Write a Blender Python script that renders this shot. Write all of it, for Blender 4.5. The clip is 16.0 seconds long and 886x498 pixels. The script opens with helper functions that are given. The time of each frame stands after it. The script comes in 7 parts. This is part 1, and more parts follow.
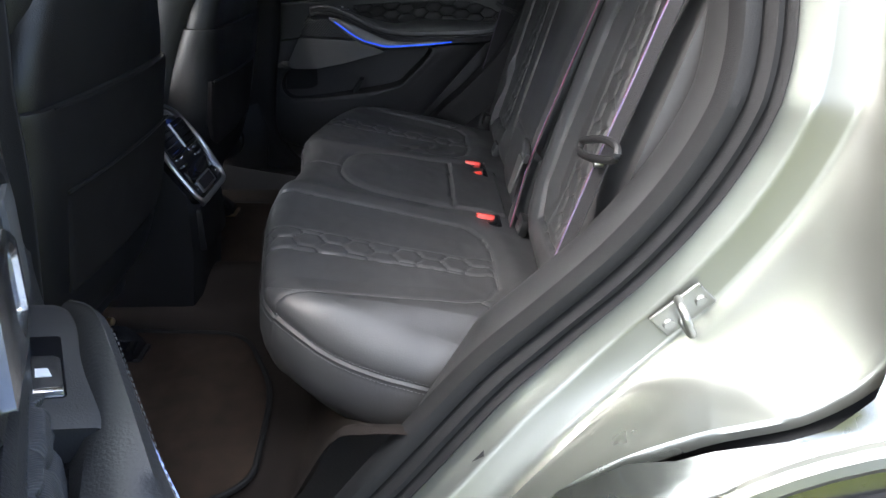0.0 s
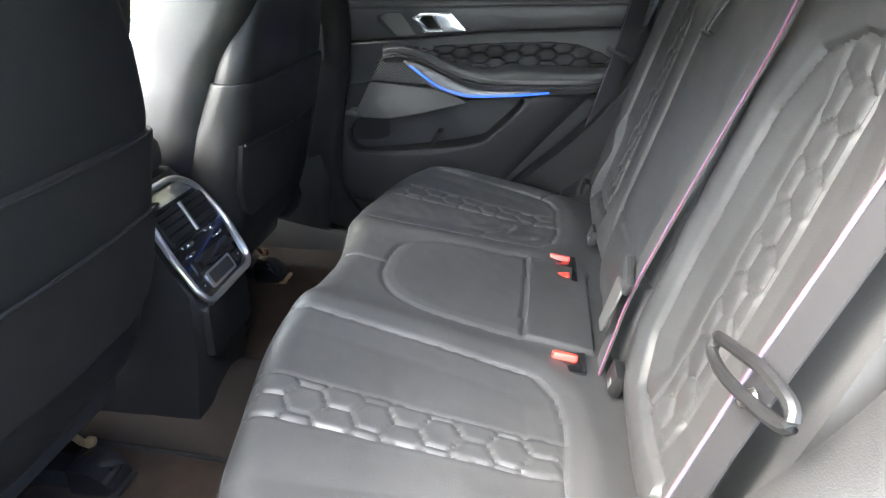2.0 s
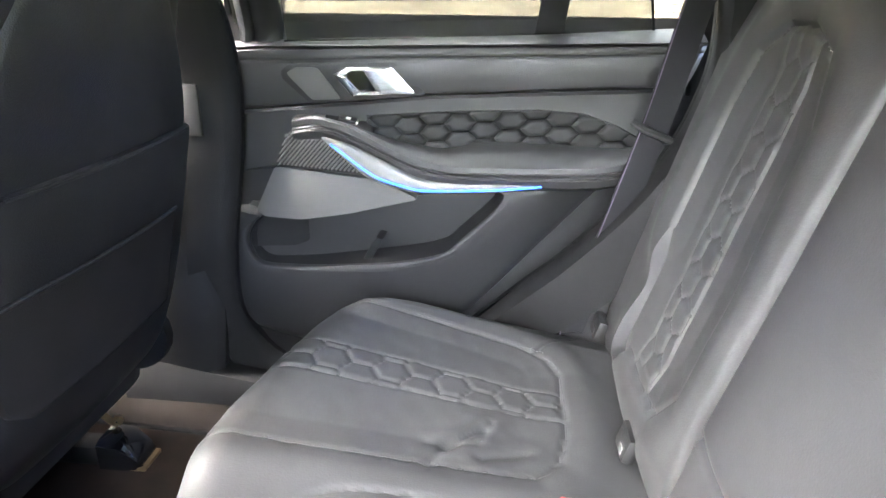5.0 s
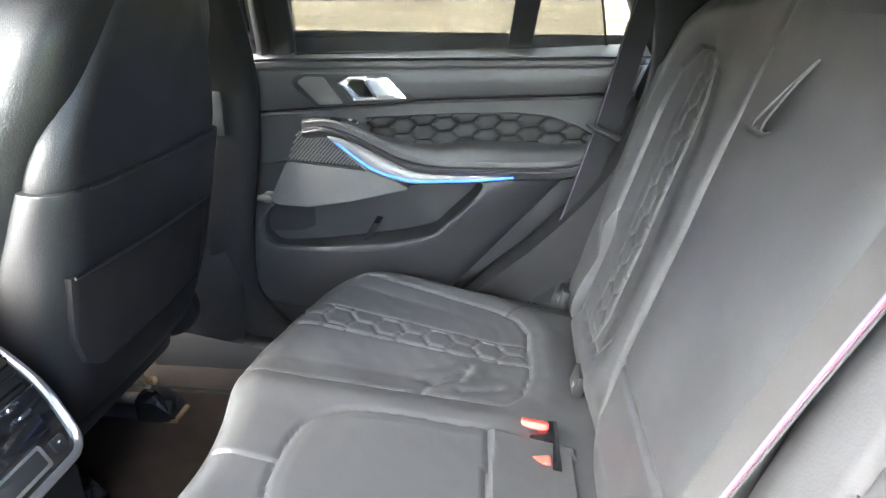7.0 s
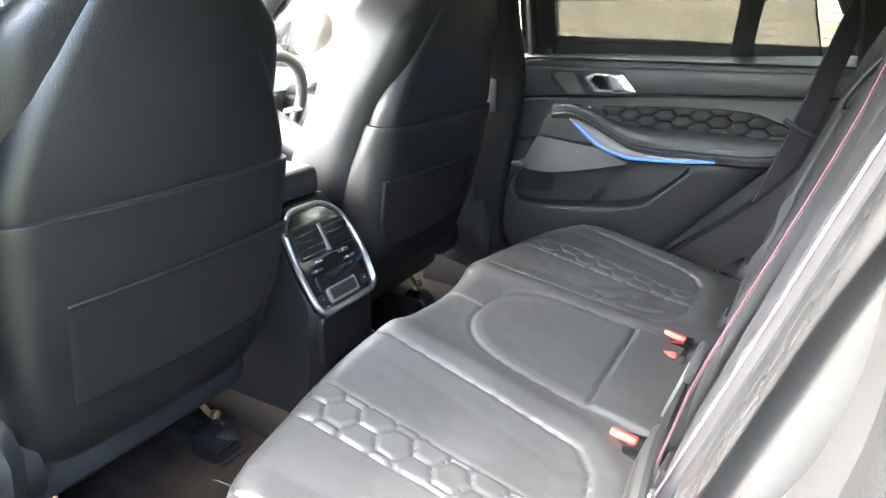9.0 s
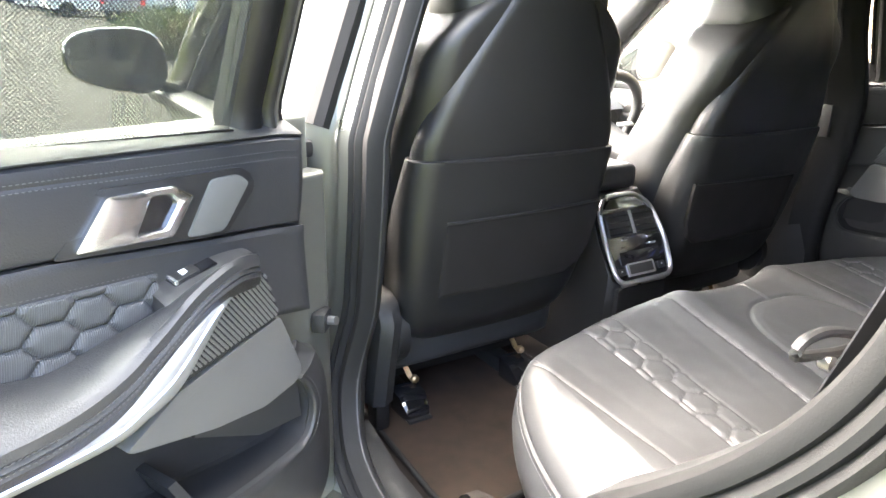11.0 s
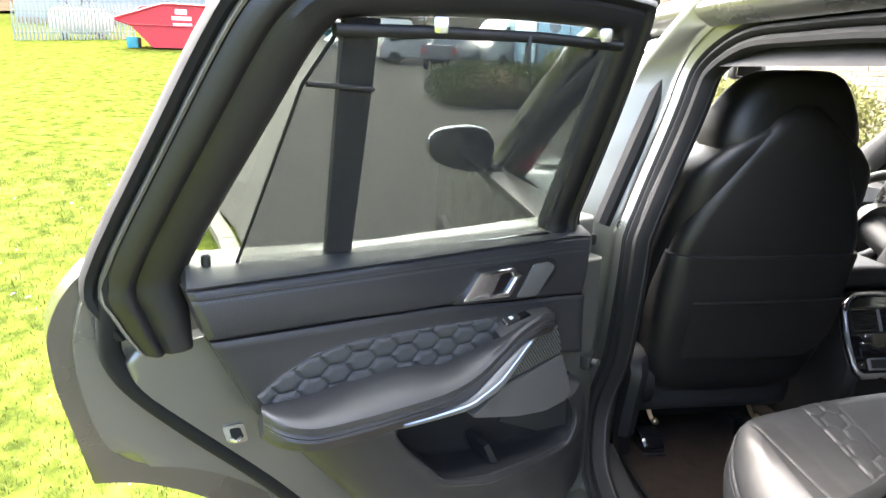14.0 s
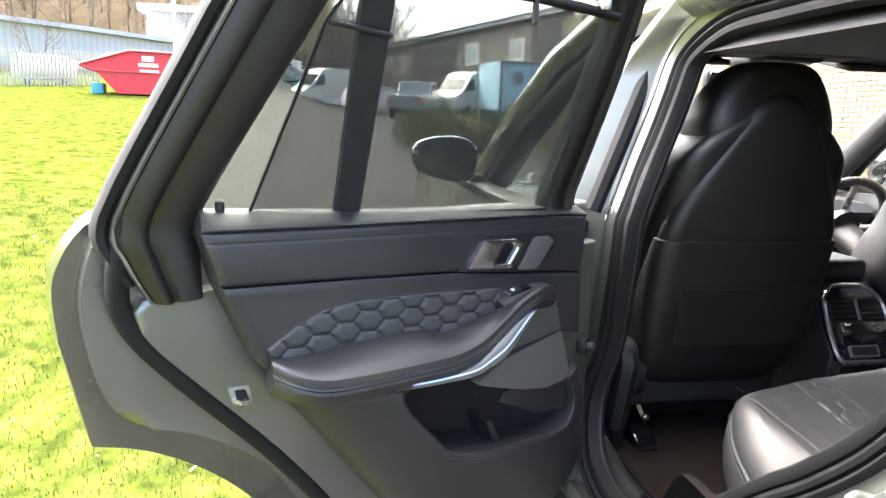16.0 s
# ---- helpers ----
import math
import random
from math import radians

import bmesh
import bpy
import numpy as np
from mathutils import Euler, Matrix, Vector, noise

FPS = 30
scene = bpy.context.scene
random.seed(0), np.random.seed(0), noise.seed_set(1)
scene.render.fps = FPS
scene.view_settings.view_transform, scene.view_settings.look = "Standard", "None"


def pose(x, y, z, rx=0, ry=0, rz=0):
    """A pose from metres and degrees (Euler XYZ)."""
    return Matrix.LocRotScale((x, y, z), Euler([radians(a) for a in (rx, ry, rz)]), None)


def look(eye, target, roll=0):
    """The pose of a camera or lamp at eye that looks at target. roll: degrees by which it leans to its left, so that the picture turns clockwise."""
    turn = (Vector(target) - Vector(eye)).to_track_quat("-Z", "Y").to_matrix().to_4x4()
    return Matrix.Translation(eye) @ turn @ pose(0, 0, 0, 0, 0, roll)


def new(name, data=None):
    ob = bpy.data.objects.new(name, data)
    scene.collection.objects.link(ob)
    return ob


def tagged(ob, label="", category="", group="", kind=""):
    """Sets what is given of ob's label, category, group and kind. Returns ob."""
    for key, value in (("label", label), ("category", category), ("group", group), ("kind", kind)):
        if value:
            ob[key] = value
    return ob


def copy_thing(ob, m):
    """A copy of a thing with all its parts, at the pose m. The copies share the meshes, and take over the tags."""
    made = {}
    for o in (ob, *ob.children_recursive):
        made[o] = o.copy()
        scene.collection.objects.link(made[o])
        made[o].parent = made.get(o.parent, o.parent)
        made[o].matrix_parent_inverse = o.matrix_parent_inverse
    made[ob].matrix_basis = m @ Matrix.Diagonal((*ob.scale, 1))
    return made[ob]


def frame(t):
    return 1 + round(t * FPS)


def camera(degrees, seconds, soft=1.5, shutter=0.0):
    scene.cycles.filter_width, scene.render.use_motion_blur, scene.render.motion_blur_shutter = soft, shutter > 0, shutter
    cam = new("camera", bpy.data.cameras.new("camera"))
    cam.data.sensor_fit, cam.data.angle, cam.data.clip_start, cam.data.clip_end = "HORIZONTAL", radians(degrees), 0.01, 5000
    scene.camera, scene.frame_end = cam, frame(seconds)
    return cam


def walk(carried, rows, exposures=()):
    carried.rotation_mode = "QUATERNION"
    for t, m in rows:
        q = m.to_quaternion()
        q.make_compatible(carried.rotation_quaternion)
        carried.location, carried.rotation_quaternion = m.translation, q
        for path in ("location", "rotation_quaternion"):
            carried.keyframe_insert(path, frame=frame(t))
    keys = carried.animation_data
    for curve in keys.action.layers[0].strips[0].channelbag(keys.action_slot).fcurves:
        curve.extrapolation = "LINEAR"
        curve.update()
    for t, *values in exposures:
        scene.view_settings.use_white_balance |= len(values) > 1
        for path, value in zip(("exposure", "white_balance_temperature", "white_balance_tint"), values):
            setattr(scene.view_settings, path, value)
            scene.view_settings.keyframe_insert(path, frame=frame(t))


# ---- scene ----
cam = camera(68.5, 16.0)
PATH = [
    (0, (-0.062, -1.472, 1.262), (0.005, 0.325, 0.386), 0.9),
    (0.5, (-0.063, -1.425, 1.272), (-0.197, 0.371, 0.4), 1.1),
    (1, (-0.036, -1.313, 1.286), (-0.242, 0.475, 0.414), 0.8),
    (1.5, (-0.017, -1.193, 1.291), (-0.253, 0.597, 0.43), 0.6),
    (2, (0.006, -1.06, 1.292), (-0.25, 0.735, 0.448), 0.4),
    (2.5, (0.01, -0.906, 1.294), (-0.238, 0.903, 0.478), 0.7),
    (3, (0.009, -0.781, 1.284), (-0.241, 1.049, 0.515), 0.7),
    (3.5, (-0.001, -0.623, 1.269), (-0.237, 1.219, 0.527), 0.8),
    (4, (-0.009, -0.472, 1.246), (-0.22, 1.382, 0.527), 1.0),
    (4.2, (-0.012, -0.43, 1.232), (-0.22, 1.43, 0.529), 1.2),
    (6.3, (-0.029, -0.47, 1.296), (-0.178, 1.365, 0.513), -0.5),
    (6.5, (-0.029, -0.515, 1.292), (-0.168, 1.33, 0.532), -0.0),
    (7, (0.007, -0.632, 1.299), (-0.157, 1.22, 0.56), 0.6),
    (7.5, (0.037, -0.757, 1.29), (-0.272, 1.096, 0.603), 1.3),
    (8, (0.076, -0.855, 1.283), (-0.468, 0.954, 0.627), 1.6),
    (8.2, (0.112, -0.896, 1.303), (-0.531, 0.875, 0.631), 1.6),
    (10.3, (0.374, -1.14, 1.299), (-0.955, 0.209, 0.655), 0.9),
    (10.5, (0.396, -1.164, 1.284), (-1.013, 0.105, 0.651), 1.1),
    (11, (0.46, -1.232, 1.272), (-1.161, -0.243, 0.644), 1.2),
    (11.5, (0.549, -1.304, 1.284), (-1.209, -0.591, 0.65), 1.5),
    (12, (0.678, -1.37, 1.29), (-1.151, -0.877, 0.649), 1.9),
    (12.5, (0.759, -1.401, 1.293), (-1.105, -1.055, 0.656), 2.0),
    (13, (0.806, -1.404, 1.317), (-1.071, -1.13, 0.683), 1.9),
    (13.5, (0.85, -1.41, 1.399), (-1.039, -1.17, 0.787), 1.4),
    (14, (0.86, -1.405, 1.469), (-1.055, -1.163, 0.934), 1.2),
    (14.5, (0.877, -1.407, 1.463), (-1.063, -1.164, 1.045), 1.0),
    (15, (0.891, -1.418, 1.419), (-1.058, -1.177, 1.04), 1.2),
    (15.5, (0.92, -1.438, 1.370), (-1.026, -1.181, 1.002), 1.5),
    (16, (0.895, -1.48, 1.322), (-1.034, -1.131, 0.940), 1.6),
]
walk(cam, [(t, look(eye, target, roll)) for t, eye, target, roll in PATH], [(0, 3.6, 6000, 8), (0.5, 4.45, 6350, 7), (1, 5.0, 6200, 4), (1.5, 5.2, 6200, 4), (2.5, 5.6, 6250, 5), (3, 5.85, 6200, 4), (4.0, 6.55, 6400, 8), (6.5, 6.9, 6400, 8), (7, 6.55, 6250, 5), (8, 6.05, 6200, 5), (10.5, 6.05, 6700, 6), (11, 5.85, 6900, 8), (12, 5.4, 6950, 9), (12.5, 4.92, 6700, 9), (13.5, 4.5, 6600, 9), (14.5, 4.28, 6550, 9), (15.5, 4.3, 6550, 9), (16, 4.22, 6550, 9)])

# ---- light ----
SUN_EL, SUN_AZ = 48.0, 243.0
world = bpy.data.worlds.new("sky")
scene.world = world
world.use_nodes = True
wn = world.node_tree.nodes
sky = wn.new("ShaderNodeTexSky")
sky.sky_type, sky.sun_disc = "NISHITA", False
sky.sun_elevation, sky.sun_rotation = radians(SUN_EL), radians(SUN_AZ)
sky.air_density, sky.dust_density, sky.ozone_density = 0.5, 5.0, 0.3
world.node_tree.links.new(sky.outputs[0], wn["Background"].inputs[0])
wn["Background"].inputs[1].default_value = 0.13
sun = new("sun", bpy.data.lights.new("sun", "SUN"))
sun.data.energy, sun.data.angle, sun.data.color = 2.15, radians(130), (1.0, 0.985, 0.96)
az = radians(SUN_AZ)
sun.matrix_world = look((0, 0, 0), (-math.sin(az) * math.cos(radians(SUN_EL)), -math.cos(az) * math.cos(radians(SUN_EL)), -math.sin(radians(SUN_EL))))


# ---- materials ----
def material(name, color, rough=0.5, metal=0.0, grain=0.0, grain_size=300.0, blotch=0.12, blotch_size=6.0, coat=0.0, detail=4.0, spec=0.5, rough_var=0.08):
    """A node material with fine relief and broad unevenness."""
    m = bpy.data.materials.new(name)
    m.use_nodes = True
    nt = m.node_tree
    n, ln = nt.nodes, nt.links
    b = n["Principled BSDF"]
    b.inputs["Roughness"].default_value = rough
    b.inputs["Metallic"].default_value = metal
    b.inputs["Coat Weight"].default_value = coat
    b.inputs["Coat Roughness"].default_value = 0.06
    b.inputs["Specular IOR Level"].default_value = spec
    tc = n.new("ShaderNodeTexCoord")
    big = n.new("ShaderNodeTexNoise")
    big.inputs["Scale"].default_value, big.inputs["Detail"].default_value = blotch_size, detail
    ln.new(tc.outputs["Object"], big.inputs["Vector"])
    mix = n.new("ShaderNodeMix")
    mix.data_type = "RGBA"
    lo = tuple(c * (1 - blotch) for c in color)
    hi = tuple(min(1.0, c * (1 + blotch)) for c in color)
    mix.inputs[6].default_value, mix.inputs[7].default_value = (*lo, 1), (*hi, 1)
    ln.new(big.outputs[0], mix.inputs[0])
    ln.new(mix.outputs[2], b.inputs["Base Color"])
    if rough_var:
        mr = n.new("ShaderNodeMapRange")
        mr.inputs[1].default_value, mr.inputs[2].default_value = 0.3, 0.7
        mr.inputs[3].default_value, mr.inputs[4].default_value = max(0.02, rough - rough_var), min(1, rough + rough_var)
        ln.new(big.outputs[0], mr.inputs[0])
        ln.new(mr.outputs[0], b.inputs["Roughness"])
    if grain:
        fine = n.new("ShaderNodeTexNoise")
        fine.inputs["Scale"].default_value, fine.inputs["Detail"].default_value = grain_size, 3
        ln.new(tc.outputs["Object"], fine.inputs["Vector"])
        bump = n.new("ShaderNodeBump")
        bump.inputs["Strength"].default_value, bump.inputs["Distance"].default_value = grain, 0.002
        ln.new(fine.outputs[0], bump.inputs["Height"])
        ln.new(bump.outputs[0], b.inputs["Normal"])
    return m


def node_of(m, kind):
    return next(x for x in m.node_tree.nodes if x.bl_idname == kind)


LEATHER = material("black_leather", (0.031, 0.031, 0.0317), 0.49, grain=0.10, grain_size=420, blotch=0.18, blotch_size=9, spec=0.5)
# front seat leatherette, darker than the bench: cabin shade put into the colour
LEATHER_SHELL = material("shaded_shell_leatherette", (0.0115, 0.0115, 0.0119), 0.46, grain=0.3, grain_size=520, blotch=0.15, blotch_size=8, spec=0.5)
LEATHER_DOOR = material("door_leatherette", (0.024, 0.024, 0.0248), 0.42, grain=0.25, grain_size=480, blotch=0.15, blotch_size=7, spec=0.5)
LEATHER_Q = material("quilted_leather", (0.034, 0.034, 0.035), 0.55, grain=0.3, grain_size=380, blotch=0.15, blotch_size=14)
SEAM_DARK = material("grey_thread", (0.06, 0.06, 0.062), 0.8, blotch=0.3, blotch_size=400)
STITCH_DIM = material("dim_thread", (0.10, 0.10, 0.104), 0.8, blotch=0.3, blotch_size=400)
STITCH = material("pale_thread", (0.085, 0.085, 0.084), 0.8, blotch=0.3, blotch_size=400)
PLASTIC = material("dark_plastic", (0.008, 0.008, 0.0084), 0.5, grain=0.25, grain_size=700)
PLASTIC_GREY = material("grey_plastic", (0.019, 0.019, 0.0194), 0.55, grain=0.2, grain_size=700)
TRIM_GREY = material("grey_speaker_cover", (0.095, 0.094, 0.090), 0.58, grain=0.5, grain_size=1400, metal=0.1)
GLOSS = material("gloss_black", (0.008, 0.008, 0.009), 0.08, coat=0.6, rough_var=0.02)
CHROME = material("satin_chrome", (0.72, 0.73, 0.75), 0.24, 1.0, rough_var=0.04, blotch=0.05)
ALU_DULL = material("dull_satin_aluminium", (0.22, 0.22, 0.215), 0.58, 0.5, grain=0.15, grain_size=900)
ALU = material("brushed_aluminium", (0.50, 0.50, 0.50), 0.32, 1.0, grain=0.1, grain_size=900)
ALU_SATIN = material("satin_trim_metal", (0.55, 0.55, 0.56), 0.34, 0.95, grain=0.05, grain_size=900)
STEEL = material("bare_steel", (0.36, 0.36, 0.34), 0.35, 0.9, blotch=0.3, blotch_size=40)
BRASS = material("yellow_zinc_steel", (0.50, 0.36, 0.20), 0.35, 0.9, blotch=0.3, blotch_size=60)
PAINT = material("green_grey_metallic_paint", (0.160, 0.162, 0.141), 0.30, 0.85, grain=0.03, grain_size=2500, blotch=0.04, coat=0.8)
PAINT_IN = material("green_grey_jamb_paint", (0.190, 0.193, 0.169), 0.35, 0.7, grain=0.04, grain_size=1800, blotch=0.08, coat=0.5)
RUBBER = material("black_rubber", (0.008, 0.008, 0.0083), 0.75, grain=0.2, grain_size=500, spec=0.25)
CARPET = material("dark_carpet", (0.019, 0.0150, 0.0128), 0.95, grain=1.0, grain_size=900, blotch=0.4, blotch_size=14, spec=0.15)
CARPET_MAT = material("floor_mat_pile", (0.030, 0.0205, 0.0150), 0.95, grain=1.0, grain_size=700, blotch=0.75, blotch_size=24, spec=0.15)
PLASTIC_DOOR = material("soft_door_plastic", (0.022, 0.022, 0.0228), 0.5, grain=0.25, grain_size=700)
ROOFLINING = material("anthracite_lining", (0.022, 0.022, 0.023), 0.9, grain=0.5, grain_size=1500)
# near-black that paints the shade inside bin, grille gaps and latch hole
BIN = material("black_recess_shade", (0.008, 0.008, 0.0085), 0.9, grain=0.5, grain_size=900)
RED = material("red_button", (0.62, 0.05, 0.035), 0.35, blotch=0.1)
WEB = material("black_webbing", (0.022, 0.022, 0.024), 0.85, grain=0.5, grain_size=1300, spec=0.15)
WEB_GREY = material("grey_webbing", (0.045, 0.0445, 0.043), 0.8, grain=0.5, grain_size=1300, spec=0.2)
WEB_BLUE = material("blue_thread", (0.13, 0.18, 0.38), 0.7)
WEB_RED = material("red_thread", (0.20, 0.045, 0.08), 0.7)
WEB_VIOLET = material("violet_thread", (0.11, 0.085, 0.13), 0.7)
WHITE = material("white_print", (0.75, 0.75, 0.74), 0.6)


def glass_material(name, tint, rough=0.0):
    m = bpy.data.materials.new(name)
    m.use_nodes = True
    n, ln = m.node_tree.nodes, m.node_tree.links
    n.remove(n["Principled BSDF"])
    tr, gl, lw, mx = n.new("ShaderNodeBsdfTransparent"), n.new("ShaderNodeBsdfGlossy"), n.new("ShaderNodeLayerWeight"), n.new("ShaderNodeMixShader")
    pw, sc = n.new("ShaderNodeMath"), n.new("ShaderNodeMath")
    pw.operation, sc.operation = "POWER", "MULTIPLY_ADD"
    pw.inputs[1].default_value = 5.0
    sc.inputs[1].default_value, sc.inputs[2].default_value = 0.7, 0.035
    tr.inputs[0].default_value = (*tint, 1)
    gl.inputs["Roughness"].default_value = rough
    ln.new(lw.outputs["Facing"], pw.inputs[0]), ln.new(pw.outputs[0], sc.inputs[0])
    ln.new(sc.outputs[0], mx.inputs[0]), ln.new(tr.outputs[0], mx.inputs[1]), ln.new(gl.outputs[0], mx.inputs[2])
    ln.new(mx.outputs[0], n["Material Output"].inputs[0])
    return m


GLASS_DARK = glass_material("privacy_glass", (0.62, 0.66, 0.62))
GLASS_SIDE = glass_material("tinted_side_glass", (0.54, 0.555, 0.54))
GLASS_TAIL = glass_material("dark_tail_glass", (0.16, 0.17, 0.165))
GLASS = glass_material("clear_glass", (0.94, 0.96, 0.95))


def mesh_blind_material(name, turn, lo, hi):
    """Black woven blind: a fine weave of dark thread that one can see through."""
    m = bpy.data.materials.new(name)
    m.use_nodes = True
    n, ln = m.node_tree.nodes, m.node_tree.links
    n.remove(n["Principled BSDF"])
    tc, mp, sep = n.new("ShaderNodeTexCoord"), n.new("ShaderNodeMapping"), n.new("ShaderNodeSeparateXYZ")
    mp.inputs["Rotation"].default_value = (0, 0, radians(turn))
    ln.new(tc.outputs["Object"], mp.inputs[0]), ln.new(mp.outputs[0], sep.inputs[0])

    def mth(op, a, v):
        k = n.new("ShaderNodeMath")
        k.operation = op
        for i, q in enumerate((a, v)):
            if isinstance(q, (int, float)):
                k.inputs[i].default_value = q
            elif q is not None:
                ln.new(q, k.inputs[i])
        return k.outputs[0]
    u, w = mth("MULTIPLY", sep.outputs[0], 1400.0), mth("MULTIPLY", sep.outputs[2], 1400.0)
    weave = mth("ADD", mth("SINE", mth("ADD", u, w), 0), mth("SINE", mth("SUBTRACT", u, w), 0))
    ramp = n.new("ShaderNodeMapRange")
    ramp.inputs[1].default_value, ramp.inputs[2].default_value = -0.9, 0.9
    ramp.inputs[3].default_value, ramp.inputs[4].default_value = lo, hi
    ln.new(weave, ramp.inputs[0])
    tr, df, add = n.new("ShaderNodeBsdfTransparent"), n.new("ShaderNodeBsdfDiffuse"), n.new("ShaderNodeAddShader")
    ln.new(ramp.outputs[0], tr.inputs[0])
    df.inputs[0].default_value = (0.02, 0.02, 0.0205, 1)
    ln.new(tr.outputs[0], add.inputs[0]), ln.new(df.outputs[0], add.inputs[1])
    ln.new(add.outputs[0], n["Material Output"].inputs[0])
    return m


BLIND_L, BLIND_R = mesh_blind_material("woven_blind", 63.25, 0.36, 0.80), mesh_blind_material("woven_blind_shut", 0, 0.52, 0.60)


def glow_material(name, color, strength):
    m = bpy.data.materials.new(name)
    m.use_nodes = True
    b = m.node_tree.nodes["Principled BSDF"]
    b.inputs["Base Color"].default_value = (*color, 1)
    b.inputs["Emission Color"].default_value = (*color, 1)
    b.inputs["Emission Strength"].default_value = strength
    return m


BLUE_LIGHT = glow_material("blue_ambient_light", (0.02, 0.10, 1.0), 0.10)
BLUE_DAY = glow_material("washed_out_blue_light", (0.4, 0.5, 0.9), 0.03)


# ---- mesh tools ----
def part(name, bm, mat, parent=None, label="", smooth=True):
    """Links a bmesh as one mesh object, under parent if given."""
    me = bpy.data.meshes.new(name)
    bmesh.ops.recalc_face_normals(bm, faces=bm.faces)
    bm.to_mesh(me)
    bm.free()
    me.materials.append(mat)
    if smooth:
        me.polygons.foreach_set("use_smooth", [True] * len(me.polygons))
        me.set_sharp_from_angle(angle=radians(38))
    ob = new(name, me)
    if parent:
        ob.parent = parent
        ob.matrix_parent_inverse = Matrix.Identity(4)
    if label:
        ob["label"] = label
    return ob


def thing(name, label, category, group="", kind="", at=None):
    ob = tagged(new(name), label, category, group, kind)
    ob.empty_display_size = 0.05
    if at is not None:
        ob.matrix_world = at
    return ob


def catmull(pts, n=8, closed=False):
    """A smooth curve through the points."""
    p = [Vector(q) for q in pts]
    out = []
    m = len(p)
    for i in range(m if closed else m - 1):
        if closed:
            a, b, c, d = p[i - 1], p[i], p[(i + 1) % m], p[(i + 2) % m]
        else:
            a, b, c, d = p[max(i - 1, 0)], p[i], p[i + 1], p[min(i + 2, m - 1)]
        for k in range(n):
            t = k / n
            out.append(0.5 * (2 * b + (c - a) * t + (2 * a - 5 * b + 4 * c - d) * t * t + (3 * b - a - 3 * c + d) * t ** 3))
    if not closed:
        out.append(p[-1])
    return out


def resample(pts, n):
    """n + 1 evenly spaced points on a polyline."""
    p = [Vector(q) for q in pts]
    d = [0.0]
    for a, b in zip(p, p[1:]):
        d.append(d[-1] + (b - a).length)
    out, j = [], 0
    for i in range(n + 1):
        s = d[-1] * i / n
        while j < len(d) - 2 and d[j + 1] < s:
            j += 1
        k = 0 if d[j + 1] == d[j] else (s - d[j]) / (d[j + 1] - d[j])
        out.append(p[j].lerp(p[j + 1], min(max(k, 0), 1)))
    return out


def grid(bm, rows, close_u=False, close_v=False):
    """Quads over a table of points."""
    vs = [[bm.verts.new(p) for p in r] for r in rows]
    nr, nc = len(vs), len(vs[0])
    for i in range(nr if close_u else nr - 1):
        for j in range(nc if close_v else nc - 1):
            a, b, c, d = vs[i][j], vs[i][(j + 1) % nc], vs[(i + 1) % nr][(j + 1) % nc], vs[(i + 1) % nr][j]
            if len({a, b, c, d}) == 4:
                bm.faces.new((a, b, c, d))
    return vs


def loft(loops, caps=True):
    """A closed skin over a list of loops."""
    bm = bmesh.new()
    vs = grid(bm, loops, close_v=True)
    if caps:
        bm.faces.new(vs[0][::-1])
        bm.faces.new(vs[-1])
    return bm


def tube(pts, r, n=10, flat=1.0, up=(0, 0, 1), caps=True):
    """A round or flattened bar along a line. r: radius or a list."""
    p = [Vector(q) for q in pts]
    loops = []
    for i, q in enumerate(p):
        t = (p[min(i + 1, len(p) - 1)] - p[max(i - 1, 0)]).normalized()
        s = t.cross(Vector(up))
        s = s.normalized() if s.length > 1e-4 else t.orthogonal().normalized()
        w = s.cross(t)
        rr = r[i] if isinstance(r, (list, tuple)) else r
        loops.append([q + s * rr * math.cos(a) + w * rr * flat * math.sin(a) for a in (2 * math.pi * k / n for k in range(n))])
    return loft(loops, caps)


def ribbon(pts, width, thick, side):
    """A flat strap along a line; side: its width direction."""
    p = [Vector(q) for q in pts]
    loops = []
    for i, q in enumerate(p):
        t = (p[min(i + 1, len(p) - 1)] - p[max(i - 1, 0)]).normalized()
        s = Vector(side[i] if isinstance(side, list) else side)
        s = (s - t * s.dot(t)).normalized()
        w = s.cross(t)
        a, b = s * width / 2, w * thick / 2
        loops.append([q - a - b, q + a - b, q + a + b, q - a + b])
    return loft(loops)


def rbox(cx, cy, cz, sx, sy, sz, bevel=0.005, seg=2, m=None):
    bm = bmesh.new()
    bmesh.ops.create_cube(bm, size=1.0, matrix=Matrix.LocRotScale((cx, cy, cz), None, (sx, sy, sz)))
    if bevel:
        bmesh.ops.bevel(bm, geom=bm.edges[:], offset=min(bevel, 0.45 * min(sx, sy, sz)), segments=seg, affect="EDGES", profile=0.6)
    if m is not None:
        bm.transform(m)
    return bm


def prism(poly, f0, f1, bevel=0.0, seg=2):
    """Extrudes a 2D outline between two maps from (a, b) to a place; the edge of the f1 face is rounded."""
    bm = bmesh.new()
    lo = [bm.verts.new(f0(a, b)) for a, b in poly]
    hi = [bm.verts.new(f1(a, b)) for a, b in poly]
    n = len(poly)
    bm.faces.new(lo[::-1])
    top = bm.faces.new(hi)
    for i in range(n):
        bm.faces.new((lo[i], lo[(i + 1) % n], hi[(i + 1) % n], hi[i]))
    if bevel:
        bmesh.ops.bevel(bm, geom=list(top.edges), offset=bevel, segments=seg, affect="EDGES", profile=0.6, clamp_overlap=True)
    return bm


